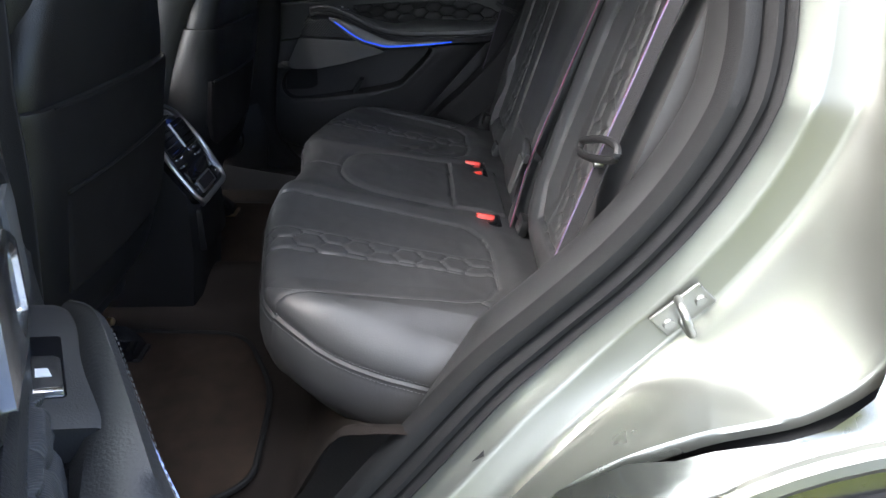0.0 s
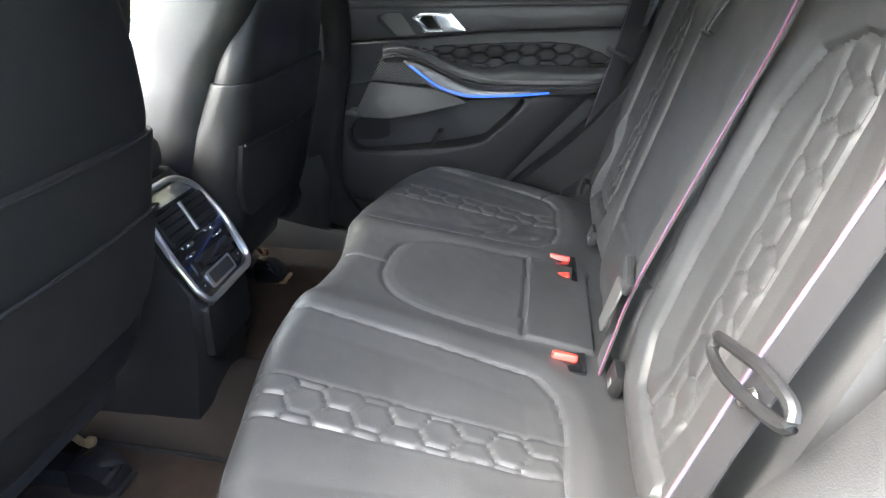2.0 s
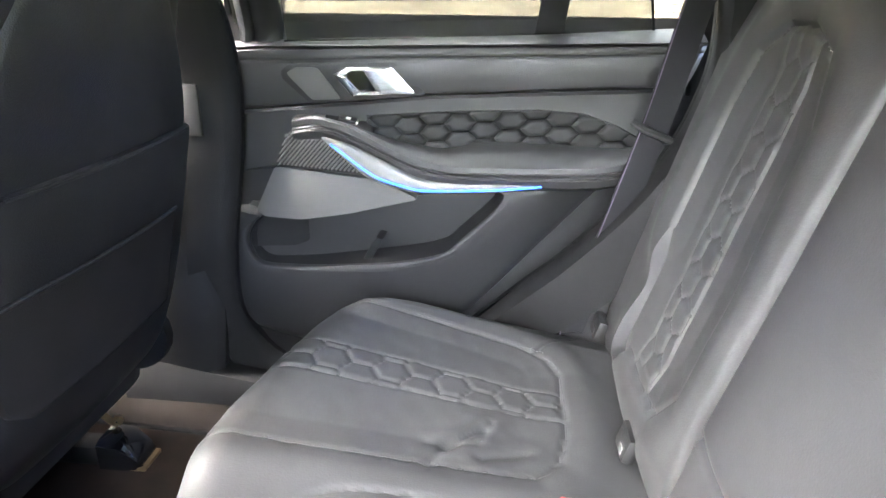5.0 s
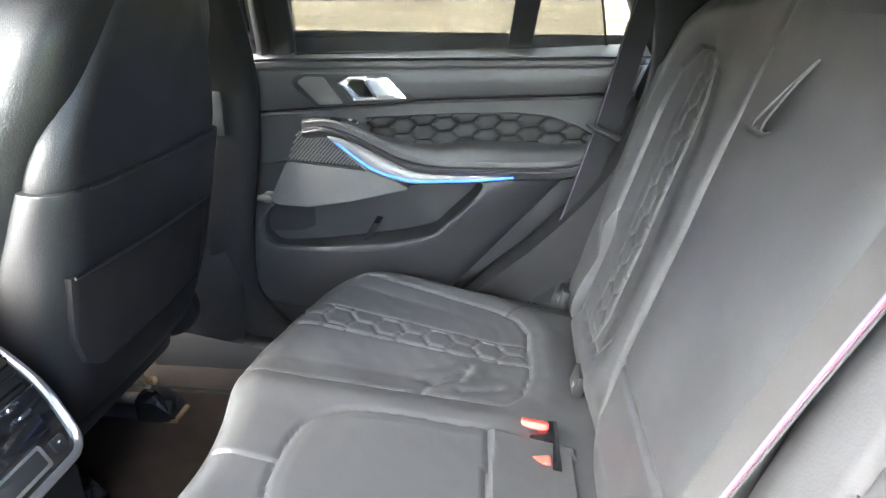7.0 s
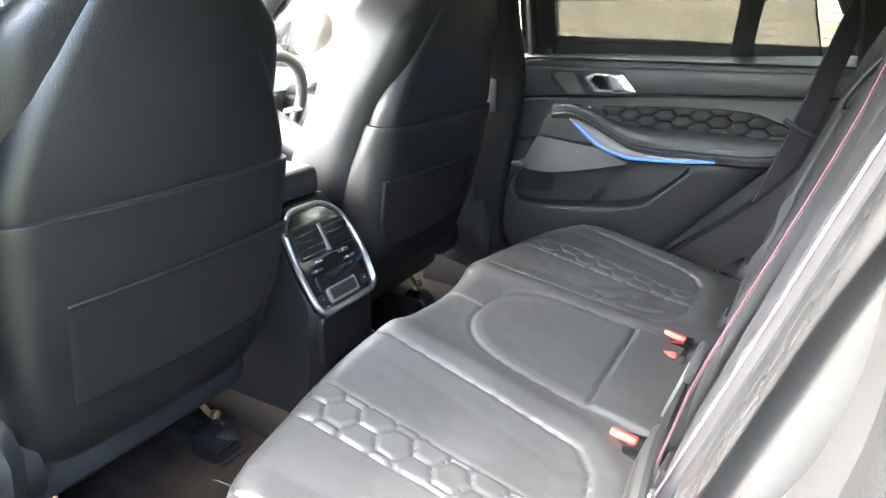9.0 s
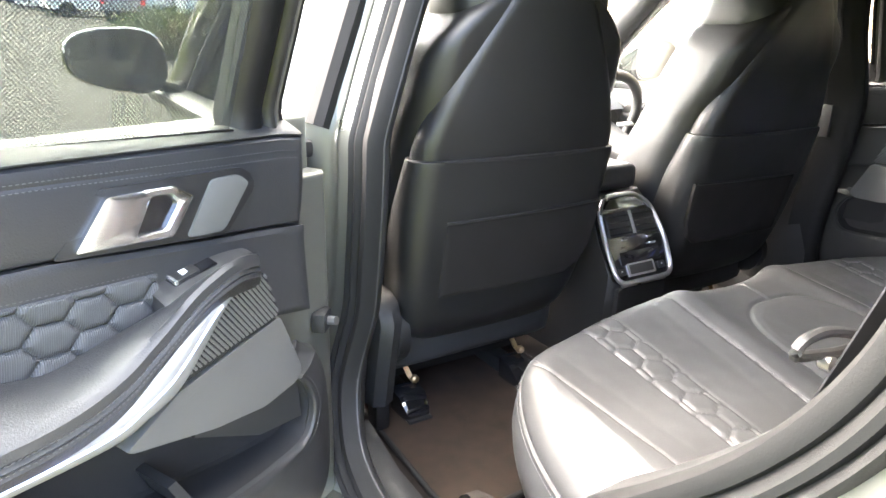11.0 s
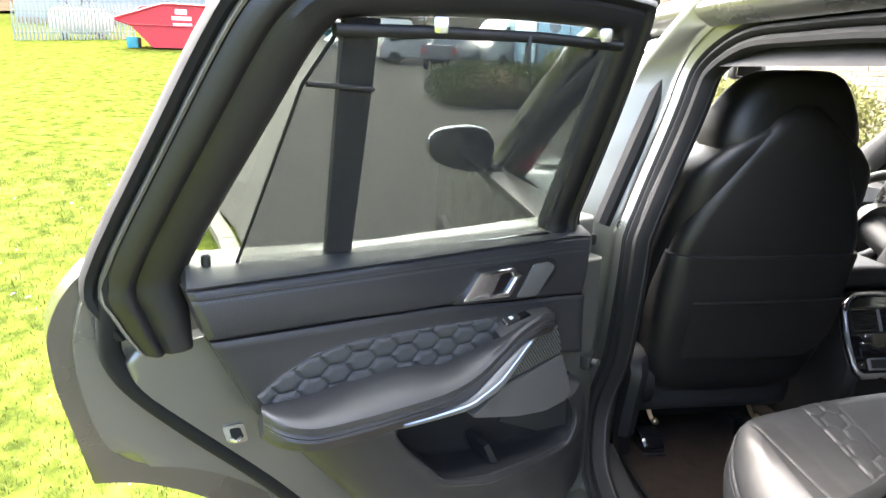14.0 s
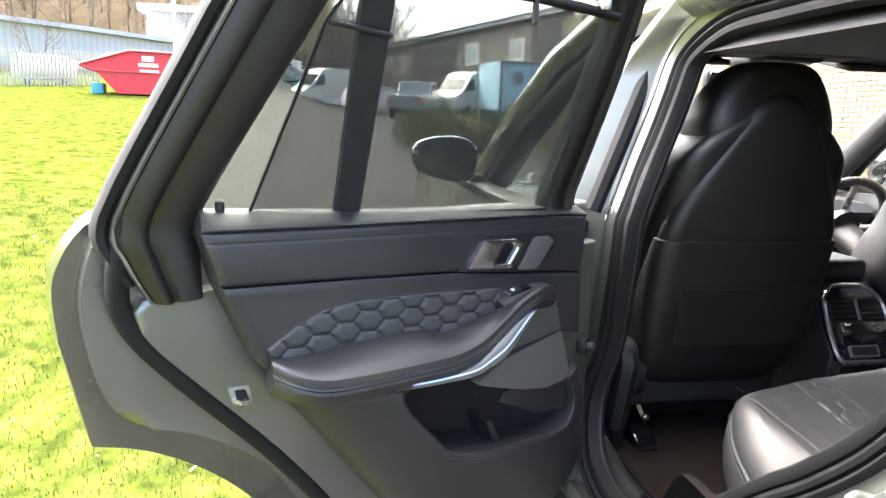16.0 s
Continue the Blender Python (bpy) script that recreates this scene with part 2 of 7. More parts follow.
def round_poly(pts, r, n=4):
    """Rounds the corners of an outline."""
    out = []
    m = len(pts)
    for i in range(m):
        a, b, c = Vector(pts[i - 1]), Vector(pts[i]), Vector(pts[(i + 1) % m])
        rr = min(r, 0.45 * (a - b).length, 0.45 * (c - b).length)
        p, q = b + (a - b).normalized() * rr, b + (c - b).normalized() * rr
        for k in range(n + 1):
            t = k / n
            out.append(tuple(p * (1 - t) ** 2 + b * 2 * t * (1 - t) + q * t * t))
    return out


def patch(top, bot, depth, nu, nv, place, skirt=0.02, roll=0.008):
    """A padded panel between two lines of (a, b) points: depth(a, b, u, v) gives its height, its rim rolls over, a skirt closes it."""
    T, B = resample([Vector((*p, 0)) for p in top], nu), resample([Vector((*p, 0)) for p in bot], nu)
    wide = sum((T[i + 1] - T[i]).length for i in range(nu))
    rows = []
    for j in range(nv + 1):
        v = j / nv
        row = []
        for i in range(nu + 1):
            p = B[i].lerp(T[i], v)
            high = (T[i] - B[i]).length
            e = min(min(i, nu - i) / nu * wide, min(v, 1 - v) * high)
            d = depth(p.x, p.y, i / nu, v)
            if e < roll:
                k = 1 - e / roll
                d -= roll * (1 - math.sqrt(max(0, 1 - k * k)))
            row.append((p.x, p.y, d))
        rows.append(row)
    bm = bmesh.new()
    vs = grid(bm, [[place(*q) for q in r] for r in rows])
    rim = [vs[0][i] for i in range(nu + 1)] + [vs[j][nu] for j in range(1, nv + 1)] + [vs[nv][i] for i in range(nu - 1, -1, -1)] + [vs[j][0] for j in range(nv - 1, 0, -1)]
    q = [rows[0][i] for i in range(nu + 1)] + [rows[j][nu] for j in range(1, nv + 1)] + [rows[nv][i] for i in range(nu - 1, -1, -1)] + [rows[j][0] for j in range(nv - 1, 0, -1)]
    back = [bm.verts.new(place(a, b, c - skirt)) for a, b, c in q]
    for i in range(len(rim)):
        k = (i + 1) % len(rim)
        bm.faces.new((rim[i], rim[k], back[k], back[i]))
    return bm


def hexpad(a, b, s, soft=0.28):
    """0 at the seams of a hexagon quilt with cells s across the flats, 1 on the pads."""
    h = s * math.sqrt(3)
    best = []
    for oa, ob_ in ((0, 0), (s / 2, h / 2)):
        ca, cb = round((a - oa) / s) * s + oa, round((b - ob_) / h) * h + ob_
        best.append((a - ca, b - cb))
    x, y = min(best, key=lambda q: q[0] ** 2 + q[1] ** 2)
    x, y = abs(x), abs(y)
    e = s / 2 - max(x, x * 0.5 + y * math.sqrt(3) / 2)
    k = min(max(e / (s * soft), 0), 1)
    return math.sqrt(1 - (1 - k) ** 2)


def seg_dist(px, py, line):
    best = 1e9
    for (ax, ay), (bx, by) in zip(line, line[1:]):
        dx, dy = bx - ax, by - ay
        k = min(max(((px - ax) * dx + (py - ay) * dy) / (dx * dx + dy * dy + 1e-12), 0), 1)
        best = min(best, (px - ax - k * dx) ** 2 + (py - ay - k * dy) ** 2)
    return math.sqrt(best)


def groove(d, w=0.004, depth=0.004):
    return -depth * math.exp(-(d / w) ** 2)


def stitches(path, length=0.004, gap=0.003, r=0.0007):
    """Short threads along a line, joined."""
    bm = bmesh.new()
    p = [Vector(q) for q in path]
    total = sum((b - a).length for a, b in zip(p, p[1:]))
    n = max(1, int(total / (length + gap)))
    pts = resample(p, n * 2)
    for i in range(0, len(pts) - 1, 2):
        a, b = pts[i], pts[i + 1]
        t = (b - a).normalized()
        s = t.orthogonal().normalized() * r
        w = t.cross(s).normalized() * r
        loops = [[q + s, q + w, q - s, q - w] for q in (a, b)]
        vs = grid(bm, loops, close_v=True)
    return bm

# ---- car body ----
def smooth01(k):
    k = min(1.0, max(0.0, k))
    return k * k * (3 - 2 * k)


def side_y(x, z):
    """The left side of the door opening: widest at the sill, leaning in above the belt."""
    return -0.86 + 0.088 * smooth01((z - 0.44) / 0.38) + 0.235 * max(0.0, z - 1.1) - 0.025 * smooth01((-0.30 - x) / 0.15) * smooth01((1.4 - z) / 0.3) * smooth01((z - 0.44) / 0.3)


OPENING = catmull([(-0.527, 1.50), (-0.550, 1.40), (-0.555, 1.28), (-0.550, 1.15), (-0.560, 1.00), (-0.592, 0.80), (-0.607, 0.65), (-0.565, 0.545),
                   (-0.49, 0.477), (-0.36, 0.445), (-0.20, 0.472), (-0.086, 0.571), (0.047, 0.708), (0.125, 0.781), (0.222, 0.885),
                   (0.293, 0.992), (0.333, 1.099), (0.339, 1.205), (0.312, 1.345), (0.235, 1.462), (0.138, 1.546), (0.0, 1.572), (-0.22, 1.575), (-0.40, 1.565)], 10, True)
# where the jamb turns into the outer skin
SKIN_LINE = catmull([(-0.60, 1.50), (-0.64, 1.40), (-0.645, 1.28), (-0.64, 1.16), (-0.65, 1.00), (-0.68, 0.80), (-0.69, 0.64), (-0.63, 0.50),
                     (-0.53, 0.40), (-0.36, 0.36), (-0.13, 0.40), (0.0, 0.58), (0.12, 0.705), (0.235, 0.765), (0.355, 0.80),
                     (0.425, 0.875), (0.43, 1.02), (0.42, 1.18), (0.395, 1.36), (0.31, 1.52), (0.18, 1.63), (0.0, 1.662), (-0.22, 1.665), (-0.43, 1.65)], 10, True)


def outward(line):
    c = sum(line, Vector((0, 0))) / len(line)
    out = []
    n = len(line)
    for i, p in enumerate(line):
        t = line[(i + 1) % n] - line[i - 1]
        w = Vector((t.y, -t.x)).normalized()
        out.append(w if w.dot(p - c) > 0 else -w)
    for _ in range(4):
        out = [((out[i - 1] + out[i] * 2 + out[(i + 1) % n]) / 4).normalized() for i in range(n)]
    return out


ONORM = outward(OPENING)


def jamb():
    """From the seal over a small step and a flat band, then out to the skin."""
    rows = []
    for p, w, q in zip(OPENING, ONORM, SKIN_LINE):
        k = smooth01((p.x + 0.25) / 0.2) * smooth01((1.5 - p.y) / 0.2)
        row = []
        wide = 0.035 + 0.045 * k
        for d, st in ((0.0, 0.006), (0.006, 0.001), (0.016, -0.006), (0.024, -0.013), (0.029, -0.0155), (0.034, -0.016), (wide - 0.010, -0.018), (wide - 0.004, -0.020), (wide, -0.024), (wide + 0.003, -0.030)):
            c = p + w * d
            row.append(Vector((c.x, side_y(c.x, c.y) + st, c.y)))
        c = row[-1]
        e = Vector((q.x, -0.924 + 0.42 * max(0, q.y - 1.1), q.y))
        for f in (0.12, 0.3, 0.5, 0.7, 0.85, 0.95, 1.0):
            r = c.lerp(e, f)
            r.y += 0.02 * math.sin(math.pi * f) * k
            row.append(r)
        row.append(e + Vector((w.x * 0.006, -0.004, w.y * 0.006)))
        row.append(e + Vector((w.x * 0.02, -0.004, w.y * 0.02)))
        rows.append(row)
    bm = bmesh.new()
    grid(bm, rows, close_u=True)
    return bm


def ring(profile, mirror=False):
    """Sweeps a profile of (outward, sideways) steps round the door opening."""
    rows = []
    for p, w in zip(OPENING, ONORM):
        row = []
        k = smooth01((p.x + 0.25) / 0.2) * smooth01((1.5 - p.y) / 0.2)
        for d, s in profile:
            d *= 1 + 0.12 * k
            y = side_y(p.x + w.x * d, p.y + w.y * d) + s
            row.append((p.x + w.x * d, 2 * YM - y if mirror else y, p.y + w.y * d))
        rows.append(row)
    bm = bmesh.new()
    grid(bm, rows, close_u=True)
    return bm


YM = -0.04
car = thing("parked_car", "grey-green metallic estate car body with its rear door open", "car")
SEAL_PROFILE = [(-0.056, 0.03), (-0.055, 0.014), (-0.050, 0.003), (-0.041, 0.0), (-0.034, 0.003), (-0.0315, 0.014), (-0.029, 0.003), (-0.022, -0.006), (-0.0155, -0.004), (-0.013, 0.010), (-0.010, -0.004), (-0.005, -0.010), (-0.001, -0.004), (0.002, 0.008)]
part("door_seal", ring(SEAL_PROFILE), RUBBER, car, "black ribbed rubber door seal")
part("door_jamb", jamb(), PAINT_IN, car, "painted door jamb")
part("door_seal", ring(SEAL_PROFILE, True), RUBBER, car)


def reveal(mirror=False):
    """The lining inside the seal, deep beside the bench, shallow elsewhere."""
    rows = []
    for p, w in zip(OPENING, ONORM):
        k = max(0.0, min(1.0, (p.x + 0.06) / 0.12)) * max(0.0, min(1.0, (1.50 - p.y) / 0.2))
        row = []
        for d, s in ((-0.054 - 0.006 * k, 0.026), (-0.056 - 0.007 * k, 0.033), (-0.053 - 0.011 * k, 0.04 + 0.015 * k), (-0.047 - 0.018 * k, 0.046 + 0.034 * k), (-0.041 - 0.018 * k, 0.05 + 0.05 * k), (-0.030 - 0.010 * k, 0.054 + 0.054 * k), (0.03, 0.058 + 0.055 * k)):
            y = side_y(p.x + w.x * d, p.y + w.y * d) + s
            row.append((p.x + w.x * d, 2 * YM - y if mirror else y, p.y + w.y * d))
        rows.append(row)
    bm = bmesh.new()
    grid(bm, rows, close_u=True)
    return bm


part("opening_lining", reveal(), PLASTIC_GREY, car, "grey moulded lining inside the door opening")
# the same lining opposite, in black so its shade is in the colour
part("opening_lining", reveal(True), RUBBER, car)


def sheet(f, nu, nv):
    bm = bmesh.new()
    grid(bm, [[f(i / nu, j / nv) for j in range(nv + 1)] for i in range(nu + 1)])
    return bm


# rear quarter with its wheel arch
def quarter(u, v):
    z = 0.22 + 1.0 * v
    edge = min((q for q in SKIN_LINE if q.x > -0.25), key=lambda q: abs(q.y - z))
    x0 = edge.x if z > 0.47 else -0.20
    x = x0 + (1.35 - x0) * u
    d = math.hypot(x - 0.50, z - 0.37)
    flare = 0.035 * smooth01((0.52 - d) / 0.06) * (1 if z > 0.3 else 0)
    y = -0.924 - 0.028 * smooth01(u * 9) - flare + 0.42 * max(0, z - 1.1)
    if d < 0.425:
        k = 0.425 / max(d, 1e-3)
        x, z = 0.50 + (x - 0.50) * k, 0.37 + (z - 0.37) * k
        y += 0.02
    return (x, y, z)


part("rear_quarter", sheet(quarter, 70, 60), PAINT, car)
part("arch_lip", tube([(0.50 + 0.43 * math.cos(radians(a)), -0.985, 0.37 + 0.43 * math.sin(radians(a))) for a in range(-20, 201, 5)], 0.014, 8, up=(0, 1, 0)), PAINT, car)
part("arch_liner", sheet(lambda u, v: (0.50 + 0.425 * math.cos(radians(-20 + 220 * u)), -0.97 + 0.22 * v, 0.37 + 0.425 * math.sin(radians(-20 + 220 * u))), 30, 2), RUBBER, car)
# outer sill, left
part("sill", loft([[Vector((x, y, z)) for y, z in ((-0.80, 0.47), (-0.90, 0.455), (-0.945, 0.43), (-0.965, 0.36), (-0.955, 0.27), (-0.90, 0.235), (-0.78, 0.24))] for x in (-1.75, -0.6, -0.45, -0.2, 0.0, 0.30)]), PAINT, car)
part("sill_step", rbox(-0.35, -0.905, 0.452, 0.75, 0.03, 0.012, 0.004), PAINT_IN, car)
# door striker
SM = Matrix(((0.69, 0.72, 0.05, 0.258), (-0.04, 0.09, -0.99, -0.797), (0.72, -0.68, -0.09, 0.850), (0, 0, 0, 1)))
st = part("door_striker", rbox(0, 0, 0, 0.074, 0.040, 0.005, 0.006, 3, SM), STEEL, car, "steel door striker with two screws")
part("striker_loop", tube(catmull([SM @ Vector(q) for q in ((-0.010, 0.012, 0.0), (-0.010, 0.014, 0.026), (-0.006, 0.0, 0.036), (0.002, -0.020, 0.034), (0.006, -0.026, 0.016), (0.006, -0.018, 0.0))], 4), 0.0052, 10), STEEL, st)
for dx in (-0.024, 0.024):
    part("screw", tube([SM @ Vector((dx, 0.003, 0.002)), SM @ Vector((dx, 0.003, 0.006))], [0.008, 0.0065], 12, up=(1, 0, 0)), STEEL, st)
# hinge side of the open door
hb = part("door_check", rbox(0, 0, 0, 0.042, 0.024, 0.034, 0.005, 2, pose(-0.492, -0.886, 0.815, 0, 0, -38)), PLASTIC, car, "black door check strap")
part("check_arm", tube([(-0.47, -0.868, 0.818), (-0.505, -0.892, 0.812), (-0.545, -0.915, 0.808)], 0.008, 8), STEEL, hb)
for z in (0.62, 1.00):
    part("door_hinge", rbox(0, 0, 0, 0.07, 0.03, 0.06, 0.008, 2, pose(-0.605, -0.90, z, 0, 0, -30)), PAINT_IN, car)

# pillar trims, left and right
def pillar(side):
    f = lambda y: y if side < 0 else 2 * YM - y
    lo = loft([[Vector((x, f(y), z)) for x, y in ((x0, y0), (x0, y0 + 0.03), (x0 + 0.03, y0 + 0.045), (x1 - 0.03, y0 + 0.045), (x1, y0 + 0.025), (x1, y0))] for z, x0, x1, y0 in ((0.46, -0.90, -0.60, -0.80), (0.60, -0.86, -0.582, -0.80), (0.85, -0.80, -0.555, -0.79), (1.05, -0.77, -0.532, -0.79), (1.145, -0.76, -0.524, -0.785))])
    up = loft([[Vector((x, f(y), z)) for x, y in ((x0, y0), (x0, y0 + 0.03), (x0 + 0.03, y0 + 0.05), (x1 - 0.02, y0 + 0.05), (x1, y0 + 0.025), (x1, y0))] for z, x0, x1, y0 in ((1.148, -0.75, -0.514, -0.78), (1.20, -0.74, -0.518, -0.765), (1.35, -0.72, -0.528, -0.705), (1.50, -0.70, -0.505, -0.66), (1.58, -0.72, -0.47, -0.63))])
    part("belt_adjuster", rbox(-0.575, f(-0.740), 1.06, 0.03, 0.012, 0.09, 0.004, 2), PLASTIC_GREY, car)
    part("b_pillar_trim", lo, PLASTIC, car)
    part("b_pillar_trim", up, ROOFLINING, car)


pillar(-1)
pillar(1)
# side linings beside the bench
for sd in (-1, 1):
    f_ = (lambda y: y) if sd < 0 else (lambda y: 2 * YM - y)
    part("side_lining", sheet(lambda u, v: (0.05 + 0.27 * v + (1.1 - 0.05 - 0.27 * v) * u, f_(-0.70 + 0.02 * math.sin(u * 3.1)), 0.55 + 0.60 * v), 10, 10), PLASTIC, car, "dark moulded rear side lining")
    part("c_pillar", sheet(lambda u, v: (0.30 - 0.06 * v + 0.16 * u, f_(-0.725 + 0.16 * v), 1.13 + 0.45 * v), 6, 10), ROOFLINING, car)
    part("quarter_header", sheet(lambda u, v: (0.40 + 0.6 * u, f_(-0.585 + 0.02 * v), 1.50 + 0.08 * v), 6, 3), ROOFLINING, car)
    qg = part("quarter_window", sheet(lambda u, v: (0.44 - 0.05 * v + (0.42 - 0.1 * v) * u, f_(-0.76 + 0.16 * v), 1.13 + 0.40 * v), 2, 2), GLASS_TAIL, car)
part("side_skin", sheet(lambda u, v: (-0.70 + 2.0 * u, 2 * YM + 0.93 + 0.02 * math.sin(v * 3.1), 0.28 + 0.90 * v), 10, 8), PAINT, car)
part("door_inner", sheet(lambda u, v: (-0.62 + 0.98 * u, 2 * YM + 0.83, 0.36 + 0.86 * v), 4, 4), PLASTIC, car)

# floor and sill trims
def floor_z(x, y):
    z = 0.42
    t = abs(y - YM)
    if t < 0.20:
        z += 0.10 * (0.5 + 0.5 * math.cos(min(1, t / 0.20) * math.pi))
    if x > -0.29:
        z += 0.17 * smooth01((x + 0.29) / 0.13)
    if t > 0.66:
        z += 0.07 * min(1, (t - 0.66) / 0.08)
    if x < -1.35:
        z += 0.8 * (-1.35 - x)
    return z + 0.0015 * noise.noise((x * 30, y * 30, 0))


part("carpet", sheet(lambda u, v: (-1.75 + 1.85 * u, -0.80 + 1.52 * v, floor_z(-1.75 + 1.85 * u, -0.80 + 1.52 * v)), 110, 90), CARPET, car, "dark brown-grey moulded carpet")
sp = part("sill_plate", prism(round_poly([(-0.36, -0.775), (-0.30, -0.812), (-0.12, -0.812), (-0.05, -0.785), (-0.08, -0.770), (-0.30, -0.765)], 0.012), lambda a, b: (a, b, 0.47), lambda a, b: (a, b, 0.503 + 0.10 * max(0, a + 0.2)), 0.004), GLOSS, car, "gloss black sill plate with a bright line")
part("sill_line", tube([(-0.325, -0.79, 0.504), (-0.20, -0.796, 0.506), (-0.105, -0.794, 0.514)], 0.0022, 6), ALU, sp)
for i, mm in enumerate((WEB_BLUE, WEB_VIOLET, WEB_RED, WHITE)):
    part("emblem_bar", prism([(-0.222 + i * 0.010, -0.802), (-0.214 + i * 0.010, -0.802), (-0.206 + i * 0.010, -0.780), (-0.214 + i * 0.010, -0.780)], lambda a, b: (a, b, 0.50), lambda a, b: (a, b, 0.5085)), mm, sp)
part("sill_trim", loft([[Vector((x, y, z)) for y, z in ((-0.83, 0.44), (-0.825, 0.488 + dz), (-0.79, 0.497 + dz), (-0.755, 0.488 + dz), (-0.735, 0.44), (-0.735, 0.40))] for x, dz in ((-0.60, 0.03), (-0.46, 0.0), (-0.20, 0.004), (-0.10, 0.05), (0.02, 0.16))]), PLASTIC, car)
part("sill_trim", loft([[Vector((x, y, z)) for y, z in ((0.75, 0.44), (0.745, 0.488 + dz), (0.71, 0.497 + dz), (0.675, 0.488 + dz), (0.655, 0.44), (0.655, 0.40))] for x, dz in ((-0.80, 0.06), (-0.46, 0.0), (-0.20, 0.004), (-0.10, 0.05), (0.02, 0.16))]), PLASTIC, car)

# roof
part("roof_lining", sheet(lambda v, u: (-1.05 + 2.05 * v, YM + (-0.64 + 1.28 * u) * (1 - 0.04 * v), 1.585 - 0.10 * abs(2 * u - 1) ** 4 - 0.05 * max(0, v - 0.5) ** 2 * 4 - 0.035 * max(0, 0.25 - v) * 4), 40, 32), ROOFLINING, car, "dark anthracite roof lining")
part("roof_skin", sheet(lambda v, u: (-1.02 + 2.3 * v, YM - 0.64 + 1.28 * u, 1.688 + 0.02 * math.sin(v * 3.14) - 0.055 * abs(2 * u - 1) ** 3 - 0.06 * max(0, v - 0.55)), 48, 32), PAINT, car)
part("cant_rail", sheet(lambda v, u: (-1.05 + 2.0 * v, YM + (-0.64 - 0.035 * math.sin(u * 3.14)), 1.638 - 0.06 * max(0, v - 0.55) - 0.075 * u - 0.04 * max(0, 0.3 - v)), 20, 8), PAINT, car)
part("cant_rail", sheet(lambda v, u: (-1.05 + 2.0 * v, YM + (0.64 + 0.035 * math.sin(u * 3.14)), 1.638 - 0.06 * max(0, v - 0.55) - 0.075 * u - 0.04 * max(0, 0.3 - v)), 20, 8), PAINT, car)
for s in (-1, 1):
    rr = part("roof_rail", tube(catmull([(-0.92, YM + s * 0.60, 1.655), (-0.80, YM + s * 0.60, 1.695), (-0.3, YM + s * 0.60, 1.712), (0.4, YM + s * 0.60, 1.705), (0.85, YM + s * 0.60, 1.665), (0.95, YM + s * 0.60, 1.62)], 6), 0.017, 10, 0.8), PLASTIC, car, "dark roof rail")
    part("rail_foot", rbox(-0.1, YM + s * 0.60, 1.69, 1.7, 0.03, 0.03, 0.008), RUBBER, rr)
# tail: closing wall with rear window
part("tail_panel", sheet(lambda u, v: (1.05 + 0.1 * (1 - v), YM - 0.70 + 1.40 * u, 0.55 + 0.55 * v), 4, 4), PLASTIC, car)
part("tail_header", sheet(lambda u, v: (0.86 - 0.1 * v, YM - 0.62 + 1.24 * u, 1.46 + 0.10 * v), 4, 2), ROOFLINING, car)
tg = part("tail_window", sheet(lambda u, v: (1.08 - 0.22 * v, YM - 0.66 + 1.32 * u, 1.10 + 0.37 * v), 2, 2), GLASS_TAIL, car, "tinted tail window")
part("load_floor", rbox(0.75, YM, 0.66, 0.75, 1.30, 0.03, 0.01), CARPET, car)
for s in (-1, 1):
    part("d_pillar", sheet(lambda u, v: (0.84 + 0.24 * u - 0.2 * v * u, YM + s * (0.70 - 0.10 * v), 1.08 + 0.46 * v), 4, 6), ROOFLINING, car)

# front structure
for s in (-1, 1):
    a = part("a_pillar", tube([(-0.92, YM + s * 0.60, 1.60), (-1.15, YM + s * 0.655, 1.49), (-1.45, YM + s * 0.715, 1.28), (-1.72, YM + s * 0.76, 1.08)], [0.045, 0.045, 0.05, 0.06], 10), ROOFLINING, car, "dark pillar lining")
    part("pillar_skin", tube([(-0.92, YM + s * 0.64, 1.635), (-1.15, YM + s * 0.70, 1.53), (-1.45, YM + s * 0.765, 1.32), (-1.74, YM + s * 0.81, 1.10)], 0.045, 10), PAINT, a)
ws = part("windscreen", sheet(lambda u, v: (-1.02 - 0.83 * v - 0.06 * math.sin(u * 3.14), YM + (-0.60 - 0.16 * v) + (1.20 + 0.32 * v) * u, 1.59 - 0.52 * v), 10, 8), GLASS, car, "clear windscreen")
ws.visible_shadow = False
part("header", rbox(-1.02, YM, 1.575, 0.14, 1.22, 0.05, 0.02), ROOFLINING, car)
bon = part("bonnet", sheet(lambda u, v: (-1.82 - 1.15 * u, YM - 0.80 + 1.60 * v, 1.055 - 0.11 * u ** 2 - 0.05 * abs(2 * v - 1) ** 3 + 0.012 * math.cos((2 * v - 1) * 9) * (1 - u)), 20, 30), PAINT, car, "grey-green bonnet")
for s in (-1, 1):
    for i in range(4):
        part("bonnet_vent", rbox(-2.0 - 0.02 * i, YM + s * 0.52, 1.056, 0.008, 0.10, 0.012, 0.003), GLOSS, bon)
    part("front_wing", sheet(lambda u, v: (-0.66 - 2.3 * u, YM + s * (0.905 + 0.03 * math.sin(v * 3.14)), 0.30 + 0.76 * v - 0.02 * u), 20, 10), PAINT, car)
    part("waist_trim", rbox(-1.15, YM + s * 0.865, 1.085, 1.15, 0.10, 0.03, 0.01), PLASTIC, car)

# ---- rear bench ----
YC = -0.035


